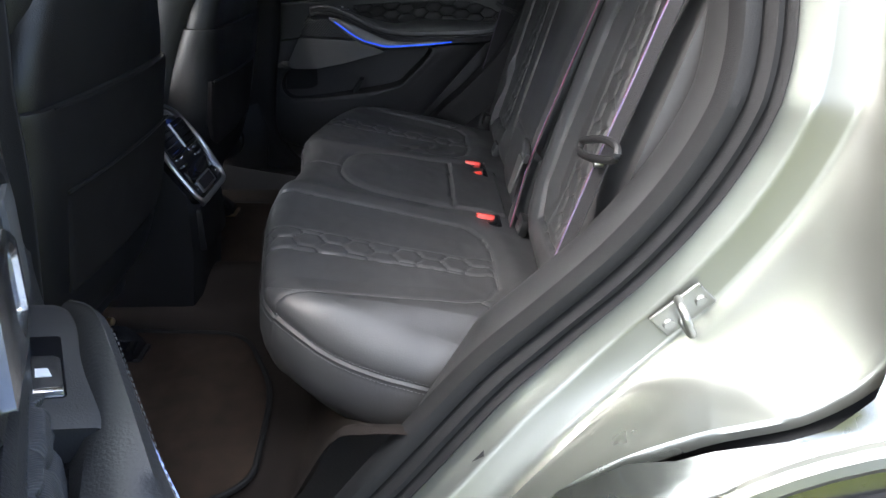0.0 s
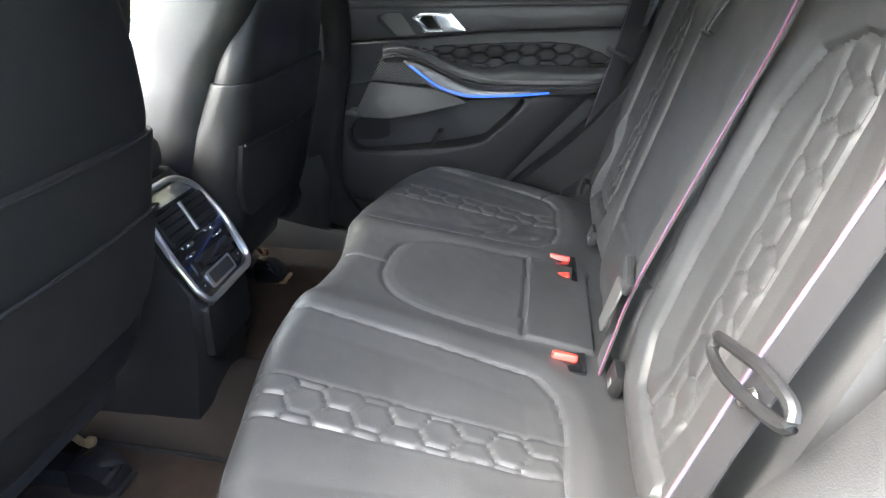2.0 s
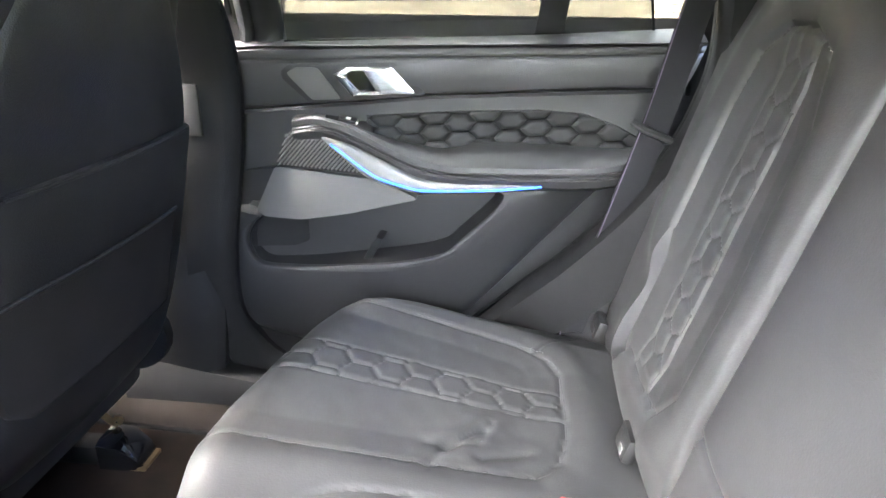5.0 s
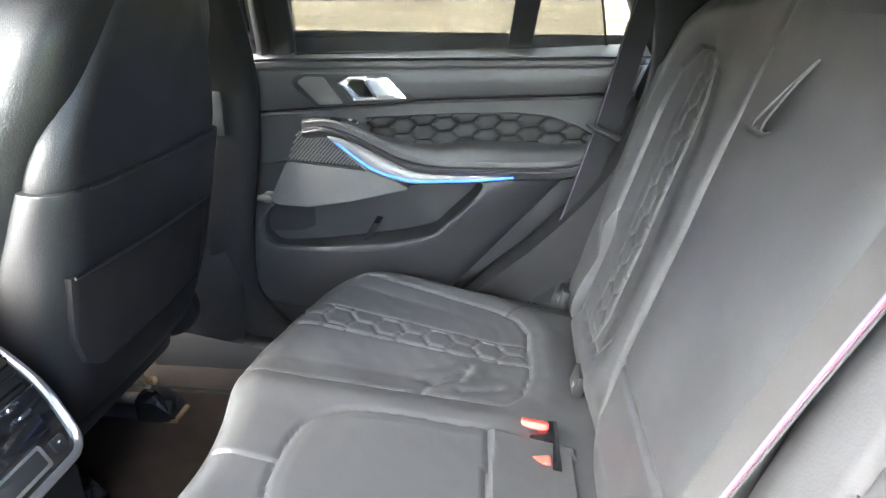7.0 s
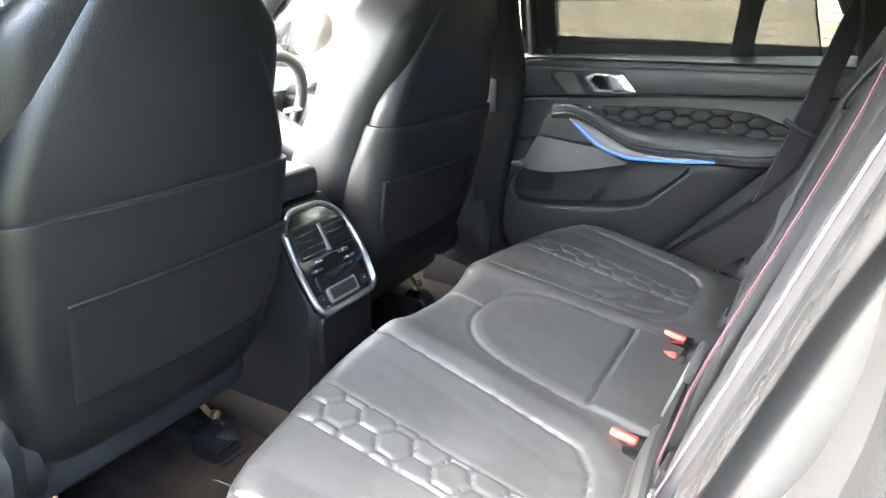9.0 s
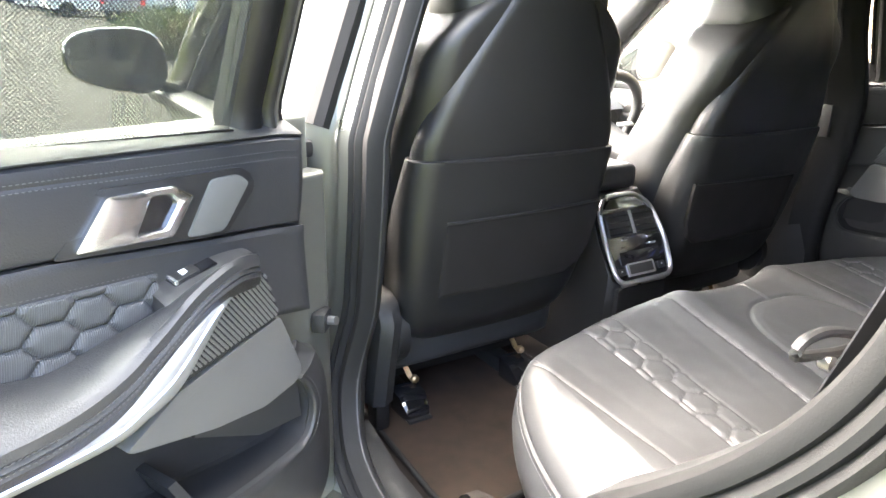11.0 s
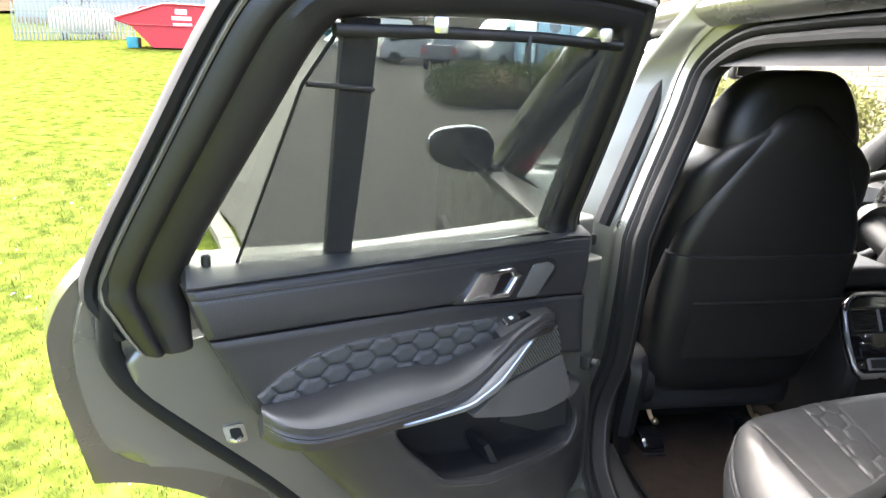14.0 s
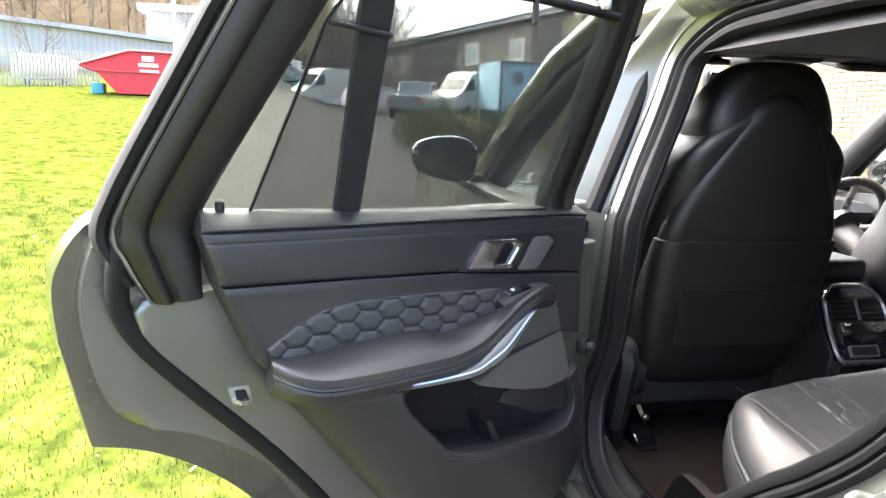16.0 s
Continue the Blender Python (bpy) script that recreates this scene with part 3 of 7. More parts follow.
def cushion_front(y):
    """The plan line of the bench's front edge."""
    a = abs(y - YC) / 0.675
    base = -0.352 + 0.012 * math.cos(min(a, 1) * 9.4)
    return 0.10 - (0.10 - base) * max(0.0, 1 - a ** 7.0) ** (1 / 2.6)


L_INSERT = [(-0.40, -0.632), (-0.295, -0.617), (0.01, -0.568), (0.05, -0.545), (0.070, -0.505), (0.071, -0.36), (0.058, -0.30), (0.027, -0.262), (-0.10, -0.245), (-0.326, -0.222), (-0.40, -0.218)]
R_INSERT = [(x, 2 * YC - y) for x, y in L_INSERT]
L_BAND = [[(-0.42, -0.384), (0.066, -0.392)], [(-0.42, -0.468), (0.066, -0.454)]]
R_BAND = [[(x, 2 * YC - y) for x, y in l] for l in L_BAND]
ARM = [(0.004, 0.128), (-0.14, 0.112), (-0.20, 0.095), (-0.236, 0.055), (-0.246, -0.02), (-0.238, -0.085), (-0.20, -0.135), (-0.13, -0.16), (0.004, -0.172)]
ARM = [tuple(p)[:2] for p in catmull([(*p, 0) for p in ARM], 5)]


def inside(x, y, poly):
    c = False
    for (ax, ay), (bx, by) in zip(poly, poly[1:] + poly[:1]):
        if (ay > y) != (by > y) and x < (bx - ax) * (y - ay) / (by - ay) + ax:
            c = not c
    return c


def cushion_height(x, y):
    z = 0.722 - 0.19 * (x - 0.02)
    a = abs(y - YC) / 0.675
    z -= 0.030 * max(0, a - 0.86) / 0.14
    d = 0.0
    for ins, band in ((L_INSERT, L_BAND), (R_INSERT, R_BAND)):
        e = seg_dist(x, y, ins)
        d += groove(e, 0.0042, 0.0028)
        if inside(x, y, ins):
            d -= 0.006 * min(1, e / 0.05)
            lo, hi = sorted((band[0][0][1] + (band[0][1][1] - band[0][0][1]) * (x + 0.42) / 0.486, band[1][0][1] + (band[1][1][1] - band[1][0][1]) * (x + 0.42) / 0.486))
            if lo < y < hi and x < 0.066:
                d += 0.0052 * hexpad(y - (lo + hi) / 2, x, 0.050, 0.16) - 0.0032
            d += groove(min(abs(y - lo), abs(y - hi)), 0.0035, 0.0018)
        else:
            d += 0.008 * math.exp(-((e - 0.035) / 0.03) ** 2)
    e = seg_dist(x, y, ARM)
    d += groove(e, 0.004, 0.003)
    if inside(x, y, ARM):
        d += 0.004 * min(1, e / 0.02)
    d += groove(seg_dist(x, y, [(-0.42, -0.02), (-0.25, -0.02)]), 0.0025, 0.004)
    if 0.008 < x < 0.125 and -0.170 < y < 0.128:
        d += 0.007 * min(1, min(x - 0.008, 0.128 - y, y + 0.170) / 0.006)
    for s in (1, -1):
        yy = (y - YC) * s
        d += groove(seg_dist(x, yy, [(0.035, -0.525), (0.10, -0.62)]), 0.003, 0.004)
    # creases pressed into the leather
    for cx, cy, ang, ln, dep in ((-0.06, 0.245, 0.9, 0.07, 0.008), (-0.01, 0.225, 0.5, 0.06, 0.006), (-0.09, 0.20, 1.2, 0.05, 0.005), (-0.035, 0.265, 1.3, 0.05, 0.005), (-0.075, 0.225, 0.3, 0.06, 0.004)):
        dx, dy = math.cos(ang) * ln / 2, math.sin(ang) * ln / 2
        e = seg_dist(x, y, [(cx - dx, cy - dy), (cx + dx, cy + dy)])
        d += groove(e, 0.0055, dep * 0.7) + 0.3 * dep * math.exp(-((e - 0.018) / 0.012) ** 2)
    d += 0.0022 * noise.noise((x * 11, y * 9, 3.1)) + 0.0008 * noise.noise((x * 40, y * 33, 1.7))
    return z + d


def bench_cushion():
    """The padded top with a rolled rim, and its rounded front and ends."""
    R = 0.050
    ny, nx = 560, 120
    ys = [YC + 0.675 * (0.1 * k + 0.9 * math.sin(k * math.pi / 2)) for k in (-1 + 2 * i / ny for i in range(ny + 1))]
    line = [(cushion_front(y), y) for y in ys]
    rim = [(0.30, ys[0])] + line + [(0.30, ys[-1])]
    rows, seam = [], []
    for i, y in enumerate(ys):
        row = []
        xf = line[i][0]
        near = rim[max(0, i - 45):i + 47:2] if 3 < i < ny - 3 else rim[max(0, i - 60):i + 62]
        for j in range(nx + 1):
            k = j / nx
            x = 0.165 + (xf - 0.165) * (k + 0.10 * math.sin(math.pi * k) * k)
            z = cushion_height(x, y)
            e = seg_dist(x, y, near) if (x < xf + 0.08 or abs(y - YC) > 0.60) else 1
            if e < R:
                z -= R * 0.85 * (1 - math.sqrt(max(0.0, 1 - (1 - e / R) ** 2)))
            row.append((x, y, z))
        n = Vector((ys[min(i + 1, ny)] - ys[max(i - 1, 0)], -(line[min(i + 1, ny)][0] - line[max(i - 1, 0)][0]))).normalized()
        x0, y0, z0 = row[-1]
        seam.append((x0, y0, z0, -n.x, -n.y))
        for out, dz in ((-0.001, 0.004), (0.003, 0.008), (0.002, 0.014), (0.005, 0.020), (0.009, 0.04), (0.011, 0.062), (0.009, 0.082), (0.003, 0.102), (-0.008, 0.118), (-0.03, 0.132), (-0.08, 0.140)):
            row.append((x0 - n.x * out, y0 - n.y * out, z0 - dz))
        rows.append(row)
    bm = bmesh.new()
    grid(bm, rows)
    return bm, seam


bench = thing("rear_bench_seat", "black leather rear bench with hexagon-quilted bands and folding armrest", "car seat")
bm, rim_line = bench_cushion()
part("cushion", bm, LEATHER, bench)
for dz, dd in ((0.001, 0.0015), (-0.0125, 0.006)):
    part("seam", stitches([(x + nx * dd, y + ny * dd, z + dz) for x, y, z, nx, ny in rim_line], 0.0034, 0.0024, 0.0006), STITCH_DIM, bench)
for ins in (L_INSERT, R_INSERT):
    pts = [tuple(q)[:2] for q in resample([Vector((*q, 0)) for q in catmull([(*q, 0) for q in ins[1:-1]], 6)], 260)]
    part("seam", stitches([(x, y, cushion_height(x, y) + 0.0012) for x, y in pts], 0.0030, 0.0026, 0.0005), SEAM_DARK, bench)


def back_x(z):
    return 0.185 + 0.283 * (z - 0.835)


LB_INSERT = [(-0.545, 0.70), (-0.545, 0.95), (-0.545, 1.12), (-0.525, 1.19), (-0.47, 1.225), (-0.40, 1.225), (-0.335, 1.20), (-0.30, 1.13), (-0.285, 0.95), (-0.29, 0.83), (-0.33, 0.775), (-0.42, 0.765), (-0.50, 0.77)]
LB_SPLIT, RB_SPLIT = -0.205, 0.142


def back_relief(y, z):
    """How far the backrest stands out from its plane."""
    a = abs(y - YC) / 0.675
    d = 0.0
    for s in (1, -1):
        yy = YC + (y - YC) * s
        e = seg_dist(yy, z, LB_INSERT[1:])
        d += groove(e, 0.0035, 0.006)
        if inside(yy, z, LB_INSERT):
            d -= 0.010 * min(1, e / 0.05)
            q = yy + 0.420
            if abs(q) < 0.041 and 0.785 < z < 1.217:
                d += 0.0055 * hexpad(q + 0.012, z, 0.048, 0.22) - 0.003
            if 0.77 < z < 1.22:
                d += groove(abs(abs(q) - 0.042), 0.003, 0.004)
        else:
            d += 0.012 * math.exp(-((e - 0.04) / 0.035) ** 2)
    if a > 0.80:
        d += 0.010 * ((a - 0.80) / 0.20) ** 1.5 * (1 if z < 1.25 else max(0, 1 - (z - 1.25) * 6))
    for c in (LB_SPLIT, RB_SPLIT):
        d += groove(abs(y - c), 0.006, 0.022)
    if LB_SPLIT < y < RB_SPLIT:
        d += 0.014 * (1 - ((y - (LB_SPLIT + RB_SPLIT) / 2) / ((RB_SPLIT - LB_SPLIT) / 2)) ** 6) + groove(abs(z - 0.845), 0.004, 0.008)
    d += 0.002 * noise.noise((y * 9, z * 10, 8.2))
    return d


def bench_back():
    rows = []
    ny, nz = 420, 170
    for i in range(ny + 1):
        y = YC + 0.622 * (-1 + 2 * i / ny)
        row = []
        top = 1.315 + 0.02 * math.cos((y - YC) * 4.2) - 0.05 * max(0, abs(y - YC) / 0.675 - 0.8) / 0.2
        for j in range(nz + 1):
            z = 0.665 + (top - 0.665) * j / nz
            r = back_relief(y, z)
            k = max(0, (z - top + 0.04) / 0.04)
            x = back_x(z) - r + 0.05 * (1 - math.sqrt(max(0, 1 - k * k)))
            if z < 0.76:
                x += 0.03 * ((0.76 - z) / 0.09) ** 1.5
            row.append((x, y, z))
        row.append((back_x(top) + 0.14, y, top + 0.002))
        rows.append(row)
    rows = [[(x + 0.16, y, z) for x, y, z in rows[0]], [(x + 0.02, y - 0.004, z) for x, y, z in rows[0]]] + rows + [[(x + 0.02, y + 0.004, z) for x, y, z in rows[-1]], [(x + 0.16, y, z) for x, y, z in rows[-1]]]
    bm = bmesh.new()
    grid(bm, rows)
    return bm


part("backrest", bench_back(), LEATHER, bench)


# ---- front seats ----
def loop_rect(yl, yr, xb, xf, z, r, crown=0.014):
    """A rounded section of a seat back: the crowned rear face at xb, the front at xf."""
    out = []
    r = min(r, (yr - yl) * 0.45, abs(xb - xf) * 0.45)
    for cy, cx, a0 in ((yr - r, xb - r, 0), (yr - r, xf + r, 90), (yl + r, xf + r, 180), (yl + r, xb - r, 270)):
        for k in range(7):
            a = radians(a0 + 15 * k)
            out.append((cx + r * math.cos(a), cy + r * math.sin(a)))
    out += [(xb, yl + r + (yr - yl - 2 * r) * k / 10) for k in range(1, 10)]
    mid, half = (yl + yr) / 2, (yr - yl) / 2
    return [Vector((x + (crown * (1 - ((y - mid) / half) ** 2) - crown * 0.5 if x > (xb + xf) / 2 else 0), y, z)) for x, y in out]


# half widths by height: (z, half width, rear face, front face, corner radius)
SHELL_ROWS = [(0.625, 0.170, -0.060, -0.14, 0.05), (0.65, 0.205, -0.030, -0.16, 0.05), (0.70, 0.226, -0.010, -0.17, 0.05), (0.80, 0.242, 0.0, -0.16, 0.05), (0.92, 0.250, 0.003, -0.13, 0.05), (1.00, 0.250, 0.004, -0.105, 0.05), (1.045, 0.247, 0.004, -0.09, 0.05), (1.052, 0.243, -0.001, -0.088, 0.048), (1.054, 0.225, -0.02, -0.08, 0.04)]
PANEL_ROWS = [(1.030, 0.238, -0.006, -0.085, 0.05), (1.075, 0.236, -0.004, -0.080, 0.052), (1.13, 0.218, -0.003, -0.078, 0.055), (1.18, 0.196, -0.002, -0.075, 0.055), (1.25, 0.158, -0.001, -0.07, 0.055), (1.315, 0.119, -0.001, -0.07, 0.05), (1.36, 0.085, -0.004, -0.07, 0.04), (1.385, 0.060, -0.012, -0.07, 0.03), (1.405, 0.035, -0.030, -0.07, 0.015)]
BOLSTER_ROWS = [(0.60, 0.200, -0.09, -0.26, 0.06), (0.66, 0.236, -0.085, -0.29, 0.07), (0.75, 0.258, -0.08, -0.30, 0.08), (0.88, 0.268, -0.07, -0.30, 0.08), (1.00, 0.264, -0.06, -0.28, 0.08), (1.08, 0.252, -0.04, -0.26, 0.08), (1.16, 0.240, -0.022, -0.24, 0.06), (1.225, 0.228, -0.014, -0.22, 0.05), (1.262, 0.212, -0.012, -0.21, 0.04), (1.295, 0.182, -0.010, -0.20, 0.035), (1.325, 0.145, -0.010, -0.19, 0.03), (1.352, 0.100, -0.012, -0.18, 0.025), (1.375, 0.055, -0.025, -0.16, 0.02)]
HEAD_ROWS = [(1.235, 0.120, -0.045, -0.15, 0.03), (1.265, 0.155, -0.030, -0.18, 0.045), (1.300, 0.168, -0.022, -0.20, 0.05), (1.330, 0.170, -0.022, -0.205, 0.05), (1.365, 0.164, -0.030, -0.205, 0.05), (1.405, 0.150, -0.040, -0.20, 0.05), (1.440, 0.130, -0.048, -0.185, 0.05), (1.463, 0.110, -0.056, -0.170, 0.045), (1.477, 0.084, -0.066, -0.150, 0.04), (1.482, 0.050, -0.082, -0.130, 0.02)]


def fseat_x(z):
    return -0.545 + 0.2 * (z - 1.0)


POCKET_FELT = material("brown_black_pocket_fabric", (0.012, 0.0105, 0.010), 0.8, grain=0.5, grain_size=900, blotch=0.2, blotch_size=12, spec=0.25)


def sports_seat(yc, flip, label):
    s = thing("sports_seat", label, "car seat", "front seats")
    sg = -1 if flip else 1

    def skin(rows, n=5, crown=0.012):
        """A smooth skin through the rows, with rounded corners."""
        z5 = catmull([Vector((r[0], r[1], r[2])) for r in rows], n)
        f5 = catmull([Vector((r[0], r[3], r[4])) for r in rows], n)
        return loft([loop_rect(yc - a.y, yc + a.y, fseat_x(a.x) + a.z, fseat_x(a.x) + b.y, a.x, b.z, crown) for a, b in zip(z5, f5)])
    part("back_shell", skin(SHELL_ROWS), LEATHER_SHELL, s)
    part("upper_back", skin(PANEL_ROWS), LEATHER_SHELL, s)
    # bolster leather is the bench's, darkened here to curb the strong light
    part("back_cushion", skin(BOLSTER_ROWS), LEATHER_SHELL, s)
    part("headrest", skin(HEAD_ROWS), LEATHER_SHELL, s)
    on_back = lambda a, z, d: Vector((fseat_x(z) + 0.012 * (1 - (a / 0.25) ** 2) - 0.006 + 0.003 + d, yc + sg * a, z))
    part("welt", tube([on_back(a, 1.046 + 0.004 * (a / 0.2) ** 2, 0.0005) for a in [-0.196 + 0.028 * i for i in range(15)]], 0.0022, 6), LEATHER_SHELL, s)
    tl = [(-0.178, 0.926), (0.0, 0.930), (0.232, 0.932)]
    bl = [(-0.168, 0.762), (0.0, 0.757), (0.165, 0.758), (0.205, 0.785), (0.224, 0.83)]
    part("pocket", patch(tl, bl, lambda a, b, u, v: 0.0008 + 0.003 * math.sin(math.pi * u) * v, 60, 30, on_back, 0.012, 0.003), POCKET_FELT, s, "flat dark fabric map pocket")
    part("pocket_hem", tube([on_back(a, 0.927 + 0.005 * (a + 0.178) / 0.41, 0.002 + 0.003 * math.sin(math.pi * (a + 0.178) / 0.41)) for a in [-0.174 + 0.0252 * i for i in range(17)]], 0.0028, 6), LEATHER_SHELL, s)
    for dz in (0.0035, 0.0085):
        part("seam", stitches([on_back(a, 1.052 + dz, -0.0085) for a in [-0.18 + 0.03 * i for i in range(13)]], 0.0034, 0.003, 0.0005), SEAM_DARK, s)
    part("base", rbox(-0.98, yc, 0.62, 0.56, 0.50, 0.16, 0.05, 3), LEATHER, s)
    part("plinth", rbox(-1.00, yc, 0.52, 0.40, 0.40, 0.10, 0.02), PLASTIC, s)
    part("side_clip", rbox(fseat_x(0.98) - 0.10, yc - sg * 0.279, 0.98, 0.035, 0.014, 0.06, 0.004, 2), PLASTIC_GREY, s, "small grey side clip")
    part("recliner_cover", loft([[Vector((-0.70 + r * math.cos(a), yc - sg * y, 0.66 + r * math.sin(a))) for a in [2 * math.pi * q / 18 for q in range(18)]] for r, y in ((0.07, 0.21), (0.07, 0.235), (0.055, 0.245), (0.01, 0.247))]), PLASTIC, s)
    return s


sports_seat(-0.43, False, "black leather sports front seat with dark map pocket")
sports_seat(0.350, True, "black leather sports front seat beside the closed door")

# ---- centre console ----
console = thing("centre_console", "black centre console end with chrome-framed rear climate panel", "console")
part("body", loft([[Vector((x, y, z)) for x, y in ((-1.3, -0.15), (-1.3, 0.06), (xf, 0.055), (xf + 0.015, 0.03), (xf + 0.015, -0.12), (xf, -0.145))] for z, xf in ((0.42, -0.60), (0.60, -0.575), (0.735, -0.568), (0.87, -0.648), (0.905, -0.69))]), PLASTIC, console)


def con(a, b, d=0.0):
    """On the slanting rear face: a across, b up the face, d out of it."""
    a, b = a * 1.10, (b - 0.077) * 1.20 + 0.080
    return Vector((-0.552 - 0.075 * b / 0.14 + d * 0.88, -0.047 + a, 0.735 + 0.135 * b / 0.14 + d * 0.47))


def flat(poly, d0, d1, bev=0.0015):
    return prism(poly, lambda a, b: con(a, b, d0), lambda a, b: con(a, b, d1), bev)


face = round_poly([(-0.083, -0.004), (0.083, -0.004), (0.092, 0.07), (0.072, 0.135), (0.03, 0.158), (-0.05, 0.158), (-0.083, 0.135), (-0.090, 0.07)], 0.025, 5)
panel = part("panel", flat(face, -0.03, 0.004), GLOSS, console, "gloss black climate panel")
part("chrome_frame", tube([con(a, b, 0.005) for a, b in face] + [con(*face[0], 0.005)], 0.0060, 8), ALU_SATIN, console, "thin chrome frame")
for s in (-1, 1):
    v = part("air_vent", flat(round_poly([(s * 0.038 - 0.034, 0.080), (s * 0.038 + 0.034, 0.080), (s * 0.038 + 0.034, 0.125), (s * 0.038 - 0.034, 0.125)], 0.005), 0.0, 0.008), PLASTIC, panel, "slatted air vent")
    part("vent_wheel", rbox(0, 0, 0, 0.006, 0.020, 0.008, 0.002, 1, Matrix.Translation(con(s * 0.038, 0.073, 0.010))), CHROME, panel)
    part("temperature_key", rbox(0, 0, 0, 0.006, 0.022, 0.006, 0.002, 1, Matrix.Translation(con(s * 0.045, 0.060, 0.008))), CHROME, panel)
    for k in range(4):
        part("slat", tube([con(s * 0.038 - 0.032, 0.085 + k * 0.011, 0.009), con(s * 0.038 + 0.032, 0.085 + k * 0.011, 0.009)], 0.0022, 6), GLOSS, panel)
part("top_mirror", flat(round_poly([(-0.07, 0.132), (0.058, 0.132), (0.03, 0.150), (-0.045, 0.150)], 0.004), 0.0, 0.0075), CHROME, panel, "bright reflecting top edge")
part("display", flat(round_poly([(-0.06, 0.028), (0.06, 0.028), (0.06, 0.052), (-0.06, 0.052)], 0.003), 0.0, 0.0065), GLOSS, panel)
part("vent_divider", tube([con(0.0, 0.082, 0.010), con(0.0, 0.126, 0.010)], 0.0038, 8), ALU_SATIN, panel)
part("vent_line", tube([con(-0.080, 0.0765, 0.006), con(0.080, 0.0765, 0.006)], 0.0011, 6), CHROME, panel)
part("display_rim", flat(round_poly([(-0.048, 0.006), (0.034, 0.006), (0.034, 0.030), (-0.048, 0.030)], 0.003), 0.0, 0.0075), ALU_SATIN, panel, "silver-rimmed small display")
part("display_glass", flat(round_poly([(-0.042, 0.010), (0.028, 0.010), (0.028, 0.027), (-0.042, 0.027)], 0.002), 0.0, 0.0085, 0.0005), PLASTIC_GREY, panel)
for a in (-0.066, 0.056):
    part("seat_heat_key", flat(round_poly([(a - 0.010, 0.010), (a + 0.010, 0.010), (a + 0.010, 0.024), (a - 0.010, 0.024)], 0.003), 0.0, 0.0075), PLASTIC, panel)
    part("key_mark", rbox(0, 0, 0, 0.0015, 0.004, 0.003, 0.0005, 1, Matrix.Translation(con(a, 0.018, 0.008))), WHITE, panel)
part("lower_cover", prism(round_poly([(-0.127, 0.60), (0.033, 0.60), (0.033, 0.705), (-0.127, 0.705)], 0.01), lambda a, b: (-0.60, a, b), lambda a, b: (-0.548, a, b), 0.006), PLASTIC, console)
part("cover_rim", tube([(-0.546, -0.118, 0.712), (-0.546, 0.026, 0.712)], 0.005, 8), ALU, console)
part("armrest_box", rbox(-0.90, -0.045, 0.935, 0.42, 0.20, 0.065, 0.025, 3), LEATHER, console, "padded leather armrest lid")

# ---- belts ----
def belt(name_label, pts, side, stripe, y_edge, cloth=WEB):
    b = thing("seat_belt", name_label, "seat belt", "rear seat belts")
    p = catmull(pts, 6)
    part("webbing", ribbon(p, 0.048, 0.0018, side), cloth, b)
    sv = Vector(side).normalized()
    off = Vector((-0.0022, 0, 0)) if abs(sv.y) > 0.5 else Vector((0, -0.0022, 0))
    for k, mm in enumerate((WEB_RED, WEB_BLUE, WEB_VIOLET) if stripe else (WEB_VIOLET,)):
        part("stripe", ribbon([q + sv * (y_edge - math.copysign(0.0017 * k, y_edge)) + off for q in p], 0.0017, 0.0012, side), mm, b)
    return b


lb = belt("black rear seat belt with blue and red edge stripe", [(0.095, -0.620, 0.665), (0.117, -0.620, 0.74), (0.150, -0.620, 0.852), (0.187, -0.620, 0.975), (0.225, -0.625, 1.10), (0.262, -0.63, 1.225), (0.335, -0.63, 1.46)], (0, 1, 0), True, 0.022)
gd = part("belt_guide", tube(catmull([(0.172, -0.560, 0.992), (0.174, -0.60, 1.006), (0.179, -0.65, 1.020), (0.183, -0.690, 1.022), (0.181, -0.695, 1.008), (0.173, -0.65, 0.994), (0.168, -0.60, 0.982), (0.168, -0.564, 0.980), (0.172, -0.560, 0.992)], 4), 0.0055, 8), PLASTIC, lb, "black plastic belt guide")
part("button", tube([(0.184, -0.632, 0.984), (0.172, -0.632, 0.982)], [0.008, 0.006], 10, up=(0, 1, 0)), ALU, gd)
rb = belt("black rear seat belt beside the closed door", [(0.105, 0.615, 0.69), (0.115, 0.615, 0.74), (0.20, 0.615, 1.05), (0.247, 0.62, 1.257), (0.31, 0.62, 1.50)], (1, 0.25, 0), False, -0.022)
part("belt_guide", tube([(0.165, 0.60, 1.072), (0.185, 0.590, 1.062), (0.225, 0.598, 1.045), (0.222, 0.62, 1.04)], 0.0065, 8), PLASTIC, rb)
mb = belt("black middle seat belt with its tongue clipped", [(0.128, -0.195, 0.70), (0.140, -0.195, 0.76), (0.160, -0.195, 0.85), (0.205, -0.213, 1.0), (0.262, -0.245, 1.19), (0.30, -0.26, 1.33), (0.36, -0.26, 1.36)], (0, 1, 0), True, -0.022, WEB_GREY)
tg_ = part("tongue", rbox(0, 0, 0, 0.012, 0.070, 0.024, 0.008, 2, pose(0.152, -0.192, 0.862, 14, 16, 0)), PLASTIC_GREY, mb, "grey plastic belt tongue")
part("tongue_plate", prism(round_poly([(-0.212, 0.775), (-0.178, 0.775), (-0.170, 0.85), (-0.220, 0.85)], 0.006), lambda a, b: (0.131 + 0.283 * (b - 0.80), a, b), lambda a, b: (0.128 + 0.283 * (b - 0.80), a, b)), STEEL, tg_)

